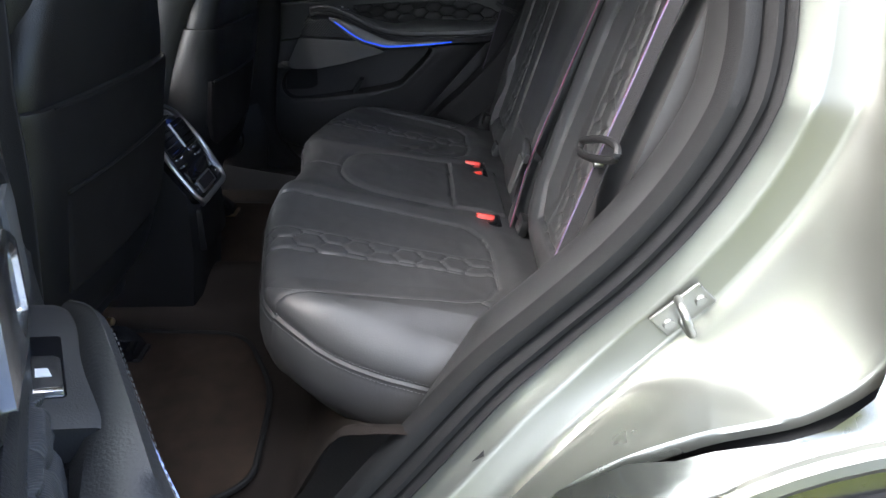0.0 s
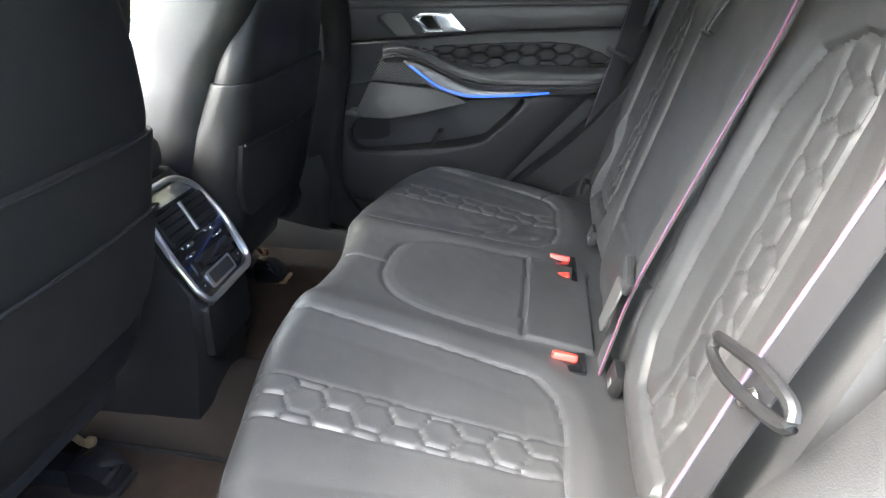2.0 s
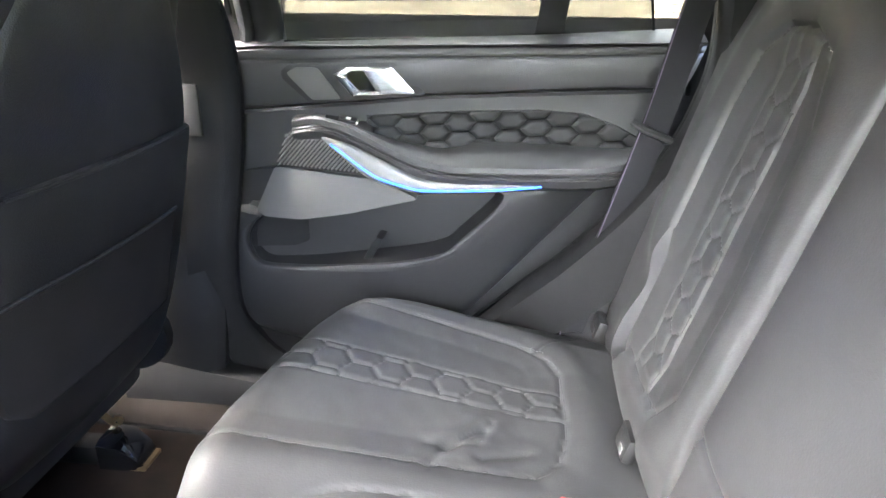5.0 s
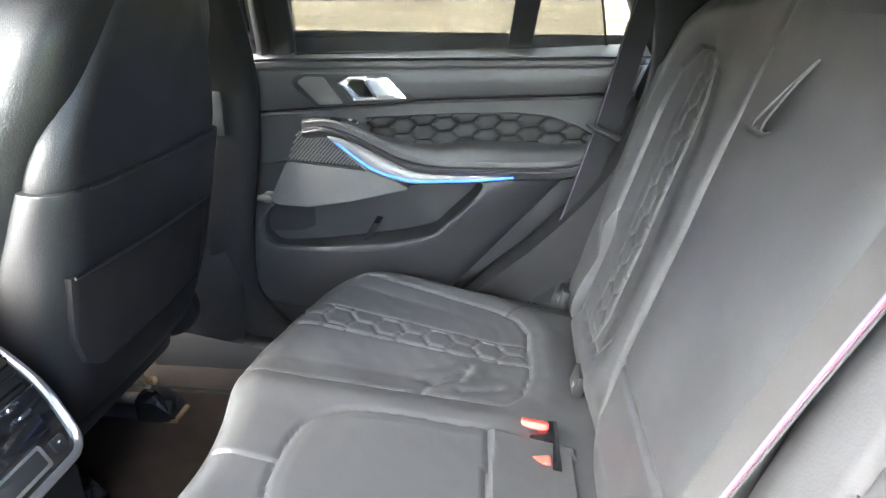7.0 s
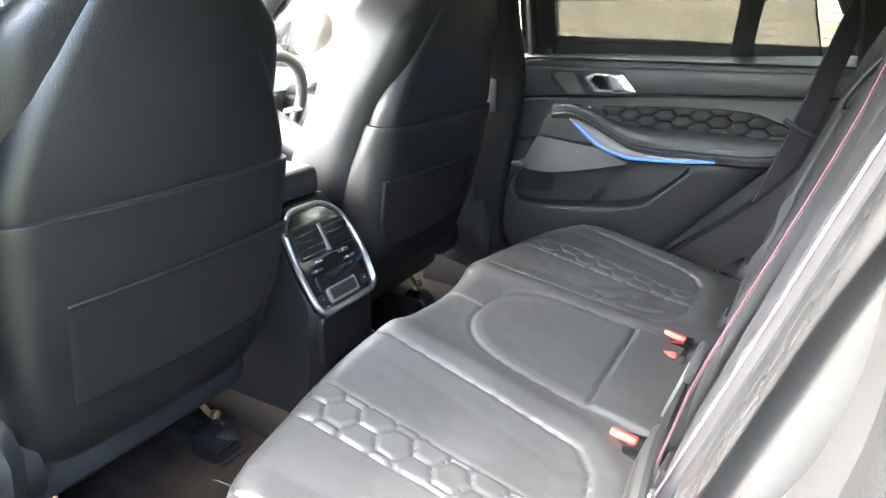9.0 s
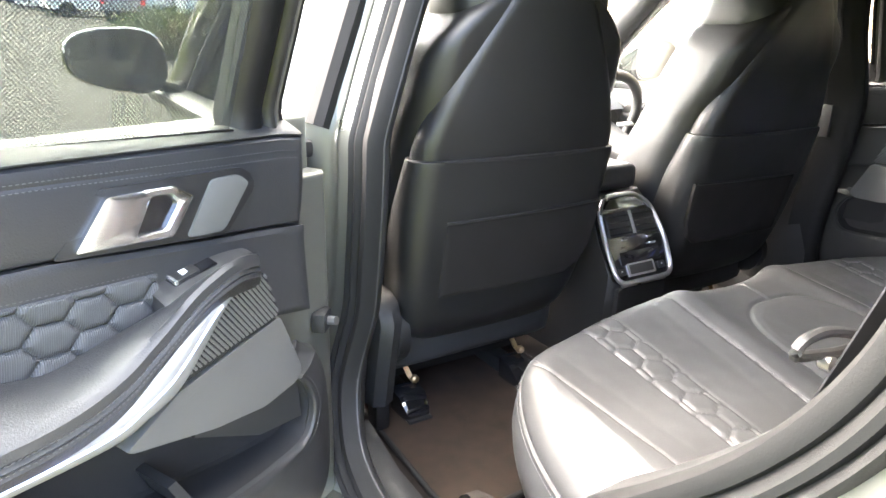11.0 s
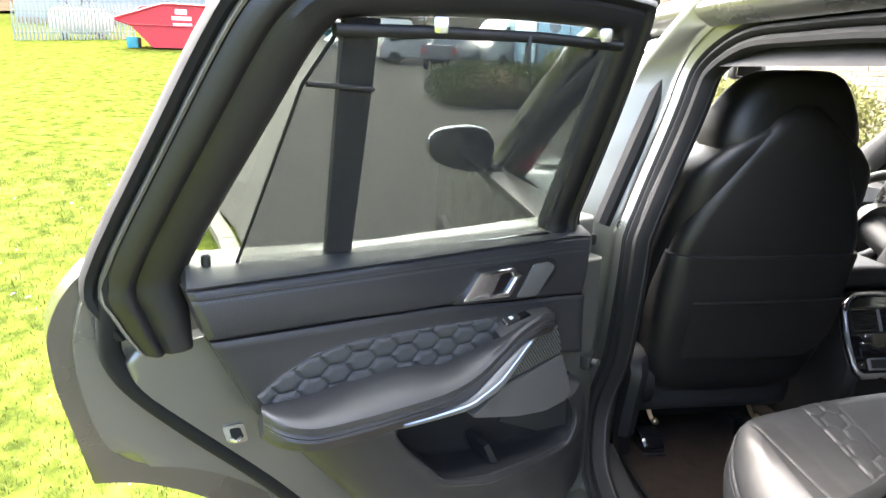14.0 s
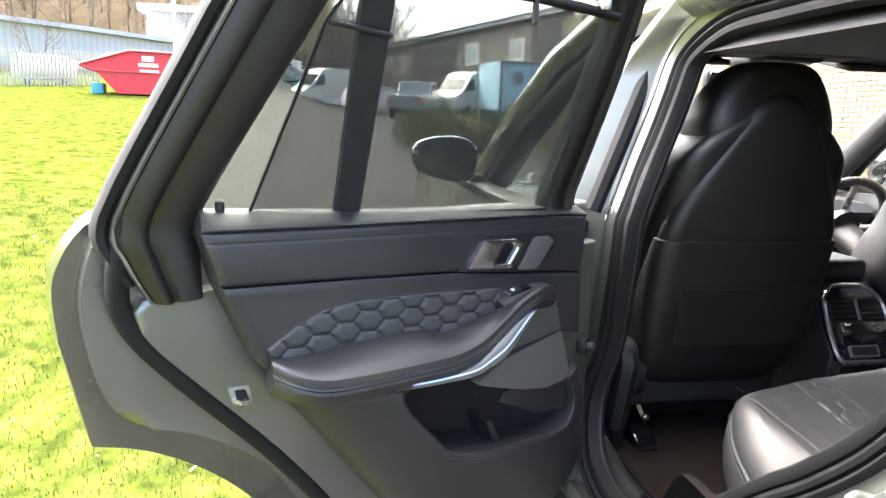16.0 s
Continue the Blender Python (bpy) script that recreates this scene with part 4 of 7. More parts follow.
# ---- buckles, anchor tags, strap ----
def buckle(x, y, turn, label):
    b = thing("belt_buckle", label, "belt buckle", "rear belt buckles")
    m = pose(x, y, 0.722 - 0.19 * (x - 0.02), 0, 8, turn)
    part("housing", rbox(0, 0, 0, 0.052, 0.026, 0.026, 0.006, 3, m @ pose(0.012, 0.0, -0.010)), PLASTIC, b)
    part("release_button", rbox(0, 0, 0, 0.040, 0.015, 0.014, 0.004, 3, m @ pose(0.012, 0.007, 0.004, -20, 0, 0)), RED, b, "red release button")
    return b


buckle(0.060, 0.150, 0, "red-buttoned belt buckle sunk in the bench")
buckle(0.084, 0.088, 180, "red-buttoned belt buckle sunk in the bench")
buckle(0.062, -0.205, 0, "red-buttoned belt buckle half hidden beside the armrest")
# flat black plates stand in for the shade inside the buckle recesses
well = thing("buckle_well", "flat black plate in the bench for the dark buckle recess", "recess")
part("rim", rbox(0.072, 0.119, 0.712, 0.068, 0.108, 0.006, 0.003, 2), GLOSS, well)
well = thing("buckle_well", "flat black plate in the bench for the dark buckle recess", "recess")
part("rim", rbox(0.070, -0.205, 0.711, 0.075, 0.055, 0.006, 0.003, 2), GLOSS, well)
for y in (-0.256, 0.268, 0.583):
    t = thing("child_seat_anchor", "black child seat anchor cover with small white mark", "anchor cover", "child seat anchors")
    part("cover", rbox(0, 0, 0, 0.018, 0.050, 0.036, 0.006, 2, pose(0.147, y + 0.006, 0.722, 0, 16, 0)), PLASTIC, t)
    part("mark", rbox(0, 0, 0, 0.002, 0.016, 0.012, 0.001, 1, pose(0.1365, y - 0.004, 0.720, 0, 16, 0)), STITCH, t)
strap = thing("pull_strap", "black leather pull strap on the middle backrest", "strap")
for k in (-1, 1):
    part("loop", ribbon(catmull([(0.288, 0.000, 1.245), (0.270, 0.012 + 0.004 * k, 1.215), (0.255, 0.030 + 0.010 * k, 1.180), (0.262, 0.034 + 0.012 * k, 1.172)], 4), 0.016, 0.002, (0, 1, -0.6)), LEATHER, strap)

# ---- rear headrests ----
def headrest(y, w, h, z, label):
    t = thing("rear_headrest", label, "headrest", "rear headrests")
    x0 = back_x(z) + 0.005
    part("pad", loft([[Vector((x0 + 0.02 + dx * dpt + 0.25 * (zz), y + wy * w * s, z + zz)) for dx, wy in ((-1, -0.82), (-1.15, -0.4), (-1.15, 0.4), (-1, 0.82), (-0.4, 1), (0.5, 1), (1, 0.8), (1, -0.8), (0.5, -1), (-0.4, -1))] for zz, s, dpt in ((-0.01, 0.86, 0.02), (0.0, 0.93, 0.035), (0.02, 1.0, 0.042), (h * 0.6, 1.0, 0.045), (h * 0.85, 0.97, 0.04), (h * 0.97, 0.9, 0.028), (h, 0.8, 0.012))]), LEATHER, t)
    for s in (-1, 1):
        part("post", tube([(x0 + 0.012, y + s * 0.05, z - 0.05), (x0 + 0.025, y + s * 0.05, z + 0.02)], 0.006, 8), CHROME, t)
    return t


headrest(-0.035, 0.11, 0.11, 1.285, "low middle headrest in black leather")
headrest(0.36, 0.13, 0.16, 1.315, "outer rear headrest in black leather")
headrest(-0.43, 0.13, 0.16, 1.315, "outer rear headrest in black leather")

# ---- mats, rails, seat side trims ----
def floor_mat(yc, label):
    m = thing("floor_mat", label, "floor mat", "floor mats")
    o = round_poly([(-0.90, yc - 0.26), (-0.40, yc - 0.27), (-0.345, yc - 0.22), (-0.36, yc + 0.02), (-0.46, yc + 0.22), (-0.90, yc + 0.24)], 0.07, 6)
    part("mat_body", prism(o, lambda a, b: (a, b, 0.424), lambda a, b: (a, b, 0.433), 0.003), CARPET_MAT, m)
    part("edging", tube([(a, b, 0.432) for a, b in o] + [(*o[0], 0.432)], 0.006, 8), RUBBER, m)


floor_mat(-0.43, "dark brown floor mat with bound edge behind the front seat")
floor_mat(0.36, "dark brown floor mat with bound edge behind the front seat")
for yc, ys in ((-0.43, (-0.60, -0.29)), (0.35, (0.205, 0.495))):
    for y in ys:
        r = thing("seat_rail", "dark steel seat rail end with brassy bolts", "seat rail", "seat rails")
        part("rail", rbox(-0.95, y, 0.452, 0.50, 0.045, 0.040, 0.006), PLASTIC, r)
        part("end_cap", loft([[Vector((x, y + a, 0.436 + b)) for a, b in ((-w, 0), (w, 0), (w, h), (w * 0.6, h + 0.006), (-w * 0.6, h + 0.006), (-w, h))] for x, w, h in ((-0.74, 0.034, 0.050), (-0.70, 0.034, 0.046), (-0.672, 0.030, 0.022), (-0.664, 0.026, 0.010))]), GLOSS, r)
        part("strap", ribbon([(-0.765, y, 0.562), (-0.752, y + 0.006, 0.535), (-0.738, y + 0.014, 0.508), (-0.728, y + 0.022, 0.495)], 0.012, 0.004, (0.2, 1, 0)), BRASS, r)
        for dx, dy, z in ((-0.758, 0.022, 0.556), (-0.727, 0.022, 0.502)):
            part("bolt", tube([(dx - 0.004, y + dy, z), (dx + 0.006, y + dy, z + 0.001), (dx + 0.009, y + dy, z + 0.001)], [0.010, 0.009, 0.005], 10, up=(0, 1, 0)), BRASS, r)
        part("foot_plate", rbox(-0.690, y, 0.437, 0.070, 0.060, 0.008, 0.003), BRASS if y > 0.4 else PLASTIC, r)
WARM = glow_material("warm_footwell_light", (1.0, 0.55, 0.28), 10.0)
for yc in (-0.43, 0.35):
    fl = thing("footwell_lamp", "small warm footwell lamp under the front seat", "lamp", "footwell lamps")
    part("housing", rbox(-0.735, yc, 0.580, 0.040, 0.070, 0.014, 0.003), PLASTIC, fl)
    part("lens", rbox(-0.735, yc, 0.5715, 0.026, 0.050, 0.004, 0.001, 1), WARM, fl, "glowing warm lens")
bt = thing("belt_tower", "grey plastic seat side trim beside the door pillar", "trim")
part("shield", loft([[Vector((x + dx, y, z)) for dx, y in ((-0.04, -0.70), (0.0, -0.725), (0.035, -0.715), (0.045, -0.69), (0.03, -0.665), (-0.04, -0.66))] for x, z in ((-0.70, 0.50), (-0.685, 0.58), (-0.665, 0.66), (-0.655, 0.71), (-0.67, 0.745), (-0.70, 0.762))]), PLASTIC_GREY, bt)
part("foot_cover", rbox(-0.69, -0.69, 0.50, 0.05, 0.035, 0.13, 0.01, 2), PLASTIC, bt)

# ---- front of the cabin ----
dash = thing("dashboard", "dark leather dashboard under the windscreen", "dashboard")
part("top", loft([[Vector((x, y, z)) for x, z in ((-1.80, 1.05), (-1.55, 1.075 + dz), (-1.42, 1.06 + dz), (-1.38, 1.01), (-1.42, 0.93), (-1.50, 0.72), (-1.80, 0.68))] for y, dz in ((-0.76, -0.02), (-0.5, 0.0), (-0.04, 0.0), (0.2, 0.005), (0.36, 0.03), (0.5, 0.005), (0.70, -0.02))]), LEATHER, dash)
part("screen", rbox(0, 0, 0, 0.015, 0.62, 0.13, 0.006, 2, pose(-1.40, 0.12, 1.09, 0, -8, 0)), GLOSS, dash)
part("trim_strip", rbox(-1.392, -0.04, 0.955, 0.02, 1.4, 0.02, 0.005), ALU, dash)
wheel_ = thing("steering_wheel", "black leather steering wheel with alloy spokes", "steering wheel")
wm = pose(-1.17, 0.34, 0.99, 0, -66, 0)
part("rim", tube([wm @ Vector((0.185 * math.cos(a), 0.185 * math.sin(a), 0)) for a in [2 * math.pi * k / 40 for k in range(41)]], 0.017, 10, up=(1, 0.3, 0.2)), LEATHER, wheel_)
part("hub", loft([[wm @ Vector((r * math.cos(a), r * 0.8 * math.sin(a), z)) for a in [2 * math.pi * k / 20 for k in range(20)]] for r, z in ((0.085, -0.04), (0.085, -0.02), (0.06, 0.01))]), PLASTIC, wheel_)
for a in (0, 180, 270 - 90 + 90):
    c, s = math.cos(radians(a + 90)), math.sin(radians(a + 90))
    part("spoke", tube([wm @ Vector((0.07 * c, 0.07 * s, -0.01)), wm @ Vector((0.18 * c, 0.18 * s, -0.005))], 0.014, 8, 0.6), ALU, wheel_)
part("column", tube([wm @ Vector((0, 0, -0.03)), wm @ Vector((0, 0, -0.3))], 0.05, 12), PLASTIC, wheel_)
MIRROR = material("mirror_glass", (0.9, 0.9, 0.9), 0.02, 1.0, rough_var=0)
rv = thing("interior_mirror", "dark-framed rear-view mirror under the roof", "mirror")
part("housing", rbox(0, 0, 0, 0.035, 0.25, 0.070, 0.015, 3, pose(-1.26, -0.07, 1.49, 0, 6, 10)), PLASTIC, rv)
part("glass", rbox(0, 0, 0, 0.004, 0.235, 0.056, 0.002, 1, pose(-1.2415, -0.067, 1.491, 0, 6, 10)), MIRROR, rv)
part("stalk", tube([(-1.27, -0.05, 1.50), (-1.30, -0.045, 1.56)], 0.014, 8), PLASTIC, rv)
LININGPALE = material("pale_lamp_lens", (0.75, 0.72, 0.62), 0.4)
oc = thing("overhead_console", "overhead lamp console with pale lenses", "overhead console")
part("base", rbox(-1.10, -0.04, 1.555, 0.24, 0.20, 0.035, 0.015, 3), ROOFLINING, oc)
for s in (-1, 1):
    part("lens", rbox(-1.06, -0.04 + s * 0.055, 1.537, 0.10, 0.05, 0.008, 0.004), LININGPALE, oc)
for y in (-0.42, 0.36):
    vz = thing("sun_visor", "folded dark sun visor at the windscreen top", "sun visor", "sun visors")
    part("flap", rbox(0, 0, 0, 0.17, 0.36, 0.018, 0.008, 3, pose(-1.10, y, 1.548, 0, 14, 0)), ROOFLINING, vz)


def front_door(s, label):
    """A shut front door with its window and mirror; s is the side."""
    f = lambda y: YM + s * y
    d = thing("front_car_door", label, "car door", "front doors")
    part("skin", sheet(lambda u, v: (-1.72 + 1.08 * u, f(0.90 + 0.025 * math.sin(v * 3.0)), 0.34 + 0.76 * v), 14, 12), PAINT, d)
    part("lining", prism(round_poly([(-1.66, 0.46), (-0.66, 0.46), (-0.64, 1.10), (-1.66, 1.07)], 0.03), lambda a, b: (a, f(0.87), b), lambda a, b: (a, f(0.775), b), 0.02, 3), LEATHER, d)
    part("quilted_insert", patch([(-1.45, 0.99), (-0.75, 1.02)], [(-1.40, 0.86), (-0.75, 0.90)], lambda a, b, u, v: 0.008 * hexpad(b, a * 0.9, 0.05), 70, 16, lambda a, b, n: Vector((a, f(0.770 - n), b)), 0.01, 0.004), LEATHER_Q, d)
    part("armrest", loft([[Vector((x, f(y), z)) for y, z in ((0.80, 0.86), (0.72, 0.85), (0.69, 0.83), (0.70, 0.79), (0.79, 0.77))] for x in (-1.4, -1.2, -0.9, -0.75)]), LEATHER, d)
    hp = part("handle_plate", prism(round_poly([(-1.42, 0.995), (-1.36, 1.055), (-1.12, 1.06), (-1.10, 1.00)], 0.01), lambda a, b: (a, f(0.78), b), lambda a, b: (a, f(0.763), b), 0.003), ALU, d)
    part("door_handle", prism(round_poly([(-1.34, 1.01), (-1.30, 1.045), (-1.22, 1.045), (-1.24, 1.01)], 0.006), lambda a, b: (a, f(0.77), b), lambda a, b: (a, f(0.758), b), 0.002), GLOSS, hp)
    for k in range(2):
        part("memory_key", rbox(-1.16, f(0.760), 1.018 + 0.02 * k, 0.022, 0.006, 0.014, 0.002), GLOSS, hp)
    fr = part("window_frame", tube(catmull([(-1.62, f(0.80), 1.10), (-1.35, f(0.745), 1.32), (-1.05, f(0.67), 1.50), (-0.85, f(0.635), 1.565), (-0.66, f(0.635), 1.575), (-0.615, f(0.66), 1.50), (-0.60, f(0.80), 1.12)], 6), 0.022, 8), RUBBER, d)
    pn = part("pane", prism([(-1.60, 1.10), (-1.35, 1.31), (-1.05, 1.49), (-0.85, 1.555), (-0.66, 1.565), (-0.61, 1.10)], lambda a, b: (a, f(0.80 - 0.36 * (b - 1.10)), b), lambda a, b: (a, f(0.803 - 0.36 * (b - 1.10)), b)), GLASS, fr)
    pn.visible_shadow = False
    w = thing("wing_mirror", "black wing mirror on the front door", "mirror", "wing mirrors")
    def oval(dx, k, n=28):
        out = []
        for i in range(n):
            c, q = math.cos(2 * math.pi * i / n), math.sin(2 * math.pi * i / n)
            hy, hz = math.copysign(abs(c) ** 0.72, c), math.copysign(abs(q) ** 0.72, q)
            out.append(Vector((-1.56 + dx, f(1.01 + 0.125 * k * hy), 1.19 + 0.082 * k * hz * (1 - 0.18 * hy) + 0.008 * hy)))
        return out
    part("shell", loft([oval(dx, k) for dx, k in ((0.075, 0.93), (0.068, 0.98), (0.05, 1.0), (0.0, 1.0), (-0.04, 0.93), (-0.07, 0.78), (-0.09, 0.5), (-0.098, 0.2))]), GLOSS, w)
    # gloss black instead of mirror: the dark reflection is put into the colour
    part("glass", loft([oval(0.076, 0.88), oval(0.079, 0.86)]), GLOSS, w, "mirror glass coloured black for its dark reflection")
    part("chrome_rim", tube(oval(0.074, 0.955)[1:12], 0.003, 6), CHROME, w)
    part("arm", tube([(-1.55, f(0.92), 1.13), (-1.56, f(0.85), 1.10)], 0.03, 8, 0.6), PLASTIC, w)
    return d


front_door(-1, "closed front passenger door with black mirror and clear window")
front_door(1, "closed front driver door with quilted black lining")


def road_wheel(x, y, s):
    def hoop(profile, n):
        return loft([[Vector((x + r * math.cos(a), y + dy * s, 0.37 + r * math.sin(a))) for a in [2 * math.pi * k / n for k in range(n)]] for r, dy in profile])
    w = part("road_wheel", hoop(((0.25, 0.11), (0.33, 0.125), (0.36, 0.10), (0.37, 0.05), (0.37, -0.05), (0.36, -0.10), (0.25, -0.11)), 40), RUBBER, car, "black tyre on a grey alloy rim")
    part("rim", hoop(((0.26, 0.115), (0.255, 0.09), (0.07, 0.07), (0.05, 0.09), (0.01, 0.09)), 30), ALU, w)


for x in (-2.45, 0.50):
    for s in (-1, 1):
        road_wheel(x, YM + s * 0.83, s)

# ---- rear doors ----
def striped(name, color, scale, turn, strength, rough=0.7, metal=0.0, dark=0.35):
    """A ribbed material: fine raised lines."""
    m = material(name, color, rough, metal, blotch=0.1)
    n, ln = m.node_tree.nodes, m.node_tree.links
    b = n["Principled BSDF"]
    tc, mp, wv, bump = n.new("ShaderNodeTexCoord"), n.new("ShaderNodeMapping"), n.new("ShaderNodeTexWave"), n.new("ShaderNodeBump")
    mp.inputs["Rotation"].default_value = [radians(t) for t in turn]
    wv.bands_direction, wv.inputs["Scale"].default_value = "X", scale
    ln.new(tc.outputs["Object"], mp.inputs[0]), ln.new(mp.outputs[0], wv.inputs[0])
    bump.inputs["Strength"].default_value, bump.inputs["Distance"].default_value = strength, 0.002
    ln.new(wv.outputs[1], bump.inputs["Height"]), ln.new(bump.outputs[0], b.inputs["Normal"])
    mix = n.new("ShaderNodeMix")
    mix.data_type = "RGBA"
    mix.inputs[6].default_value, mix.inputs[7].default_value = (*[c * dark for c in color], 1), (*color, 1)
    ln.new(wv.outputs[1], mix.inputs[0]), ln.new(mix.outputs[2], b.inputs["Base Color"])
    return m


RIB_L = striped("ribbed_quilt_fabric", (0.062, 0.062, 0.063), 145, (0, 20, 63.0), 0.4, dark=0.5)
# same quilt on the shut door, its cabin shade put into the colour
RIB_R = striped("shaded_quilt_fabric", (0.013, 0.013, 0.0134), 260, (0, 25, 0), 0.2, dark=0.7)

DU, DN, DH = Vector((0.45, -0.893, 0)), Vector((0.893, 0.45, 0)), Vector((-0.60, -0.90, 0))


def on_open_door(a, b, n):
    """a from the hinge, b up, n inward."""
    return DH + DU * a + DN * n + Vector((0, 0, b))


def on_shut_door(a, b, n):
    return Vector((a - 0.637, 0.868 - n, b + 0.06 - 0.15 * (b - 0.9)))


def lean(b):
    return 0.118 + 0.5 * max(0.0, b - 1.17)


CREASE = [(0.112, 1.006), (0.167, 1.014), (0.349, 1.035), (0.467, 1.051), (0.714, 1.068), (0.90, 1.080)]
BELT = [(0.098, 1.132), (0.148, 1.138), (0.45, 1.147), (0.70, 1.154), (0.926, 1.162)]
Q_TOP = [(0.838, 0.978), (0.794, 1.005), (0.738, 1.026), (0.662, 1.031), (0.528, 1.023), (0.360, 1.008)]
Q_BOT = [(0.822, 0.950), (0.776, 0.950), (0.677, 0.955), (0.564, 0.952), (0.46, 0.93), (0.36, 0.96)]
ARM_IN = [(0.828, 0.955, 0.160), (0.80, 0.957, 0.160), (0.75, 0.959, 0.160), (0.68, 0.964, 0.160), (0.565, 0.963, 0.160), (0.50, 0.946, 0.162), (0.44, 0.956, 0.168), (0.37, 0.976, 0.180), (0.31, 0.992, 0.181), (0.265, 0.991, 0.177), (0.225, 0.981, 0.165)]
ARM_OUT = [(0.838, 0.952, 0.196), (0.818, 0.944, 0.230), (0.775, 0.932, 0.246), (0.70, 0.926, 0.247), (0.60, 0.922, 0.244), (0.52, 0.920, 0.238), (0.455, 0.930, 0.229), (0.40, 0.953, 0.219), (0.34, 0.984, 0.211), (0.28, 0.999, 0.203), (0.230, 0.988, 0.184)]
POCKET = [(0.609, 0.866), (0.448, 0.850), (0.26, 0.797), (0.155, 0.778), (0.112, 0.715), (0.135, 0.662), (0.205, 0.662), (0.294, 0.675), (0.48, 0.715), (0.535, 0.757)]
LOWER = [(0.075, 0.80), (0.022, 0.70), (0.03, 0.53), (0.09, 0.465), (0.215, 0.432), (0.33, 0.428), (0.453, 0.452), (0.554, 0.555), (0.681, 0.726), (0.767, 0.842), (0.815, 0.92), (0.62, 0.885), (0.45, 0.860), (0.26, 0.808), (0.15, 0.795)]
SKIN = [(1.035, 1.175), (1.062, 1.148), (1.082, 1.118), (1.097, 1.072), (1.094, 0.994), (1.062, 0.822), (0.989, 0.795), (0.902, 0.737), (0.824, 0.66), (0.77, 0.58), (0.728, 0.51), (0.69, 0.445), (0.63, 0.405), (0.54, 0.38), (0.41, 0.362), (0.17, 0.352), (0.0, 0.37), (-0.02, 1.12)]
SEAL = [(0.962, 1.300), (0.990, 1.240), (1.006, 1.205), (1.017, 1.131), (1.021, 1.090), (1.018, 1.045), (0.988, 0.985), (0.915, 0.895), (0.804, 0.769), (0.712, 0.650), (0.640, 0.545), (0.56, 0.455), (0.42, 0.410), (0.15, 0.40)]
FR_OUT = [(0.995, 1.055), (1.03, 1.115), (1.043, 1.183), (0.955, 1.39), (0.89, 1.53), (0.852, 1.575), (0.80, 1.592), (0.50, 1.612), (0.20, 1.600), (0.160, 1.57), (0.125, 1.40), (0.095, 1.13)]
FR_IN = [(0.912, 1.058), (0.913, 1.12), (0.912, 1.185), (0.81, 1.41), (0.772, 1.49), (0.75, 1.518), (0.72, 1.53), (0.50, 1.541), (0.275, 1.537), (0.238, 1.52), (0.225, 1.40), (0.205, 1.15)]


def cast(poly, cx, cy, ang):
    """Where a ray from a centre meets an outline."""
    dx, dy = math.cos(ang), math.sin(ang)
    best = None
    for (ax, ay), (bx, by) in zip(poly, poly[1:] + poly[:1]):
        ex, ey = bx - ax, by - ay
        den = dx * ey - dy * ex
        if abs(den) < 1e-9:
            continue
        t = ((ax - cx) * ey - (ay - cy) * ex) / den
        s = ((ax - cx) * dy - (ay - cy) * dx) / den
        if t > 0 and -1e-6 <= s <= 1 + 1e-6 and (best is None or t > best):
            best = t
    return best


def frame_ring(poly_out, poly_in, place, n0, n1):
    """A flat bezel between two outlines."""
    bm = bmesh.new()
    cx, cy = sum(p[0] for p in poly_in) / len(poly_in), sum(p[1] for p in poly_in) / len(poly_in)
    angs = sorted({round(math.atan2(b - cy, a - cx), 4) for a, b in poly_out + poly_in})
    rows = []
    for t in angs:
        o, i = cast(poly_out, cx, cy, t), cast(poly_in, cx, cy, t)
        c, s = math.cos(t), math.sin(t)
        P = lambda r, n: place(cx + c * r, cy + s * r, n)
        w = (o - i) * 0.2
        rows.append([P(o, n0), P(o, n1 - 0.002), P(o - w, n1), P(i + w, n1), P(i, n1 - 0.003), P(i, n0)])
    grid(bm, rows, close_u=True)
    return bm


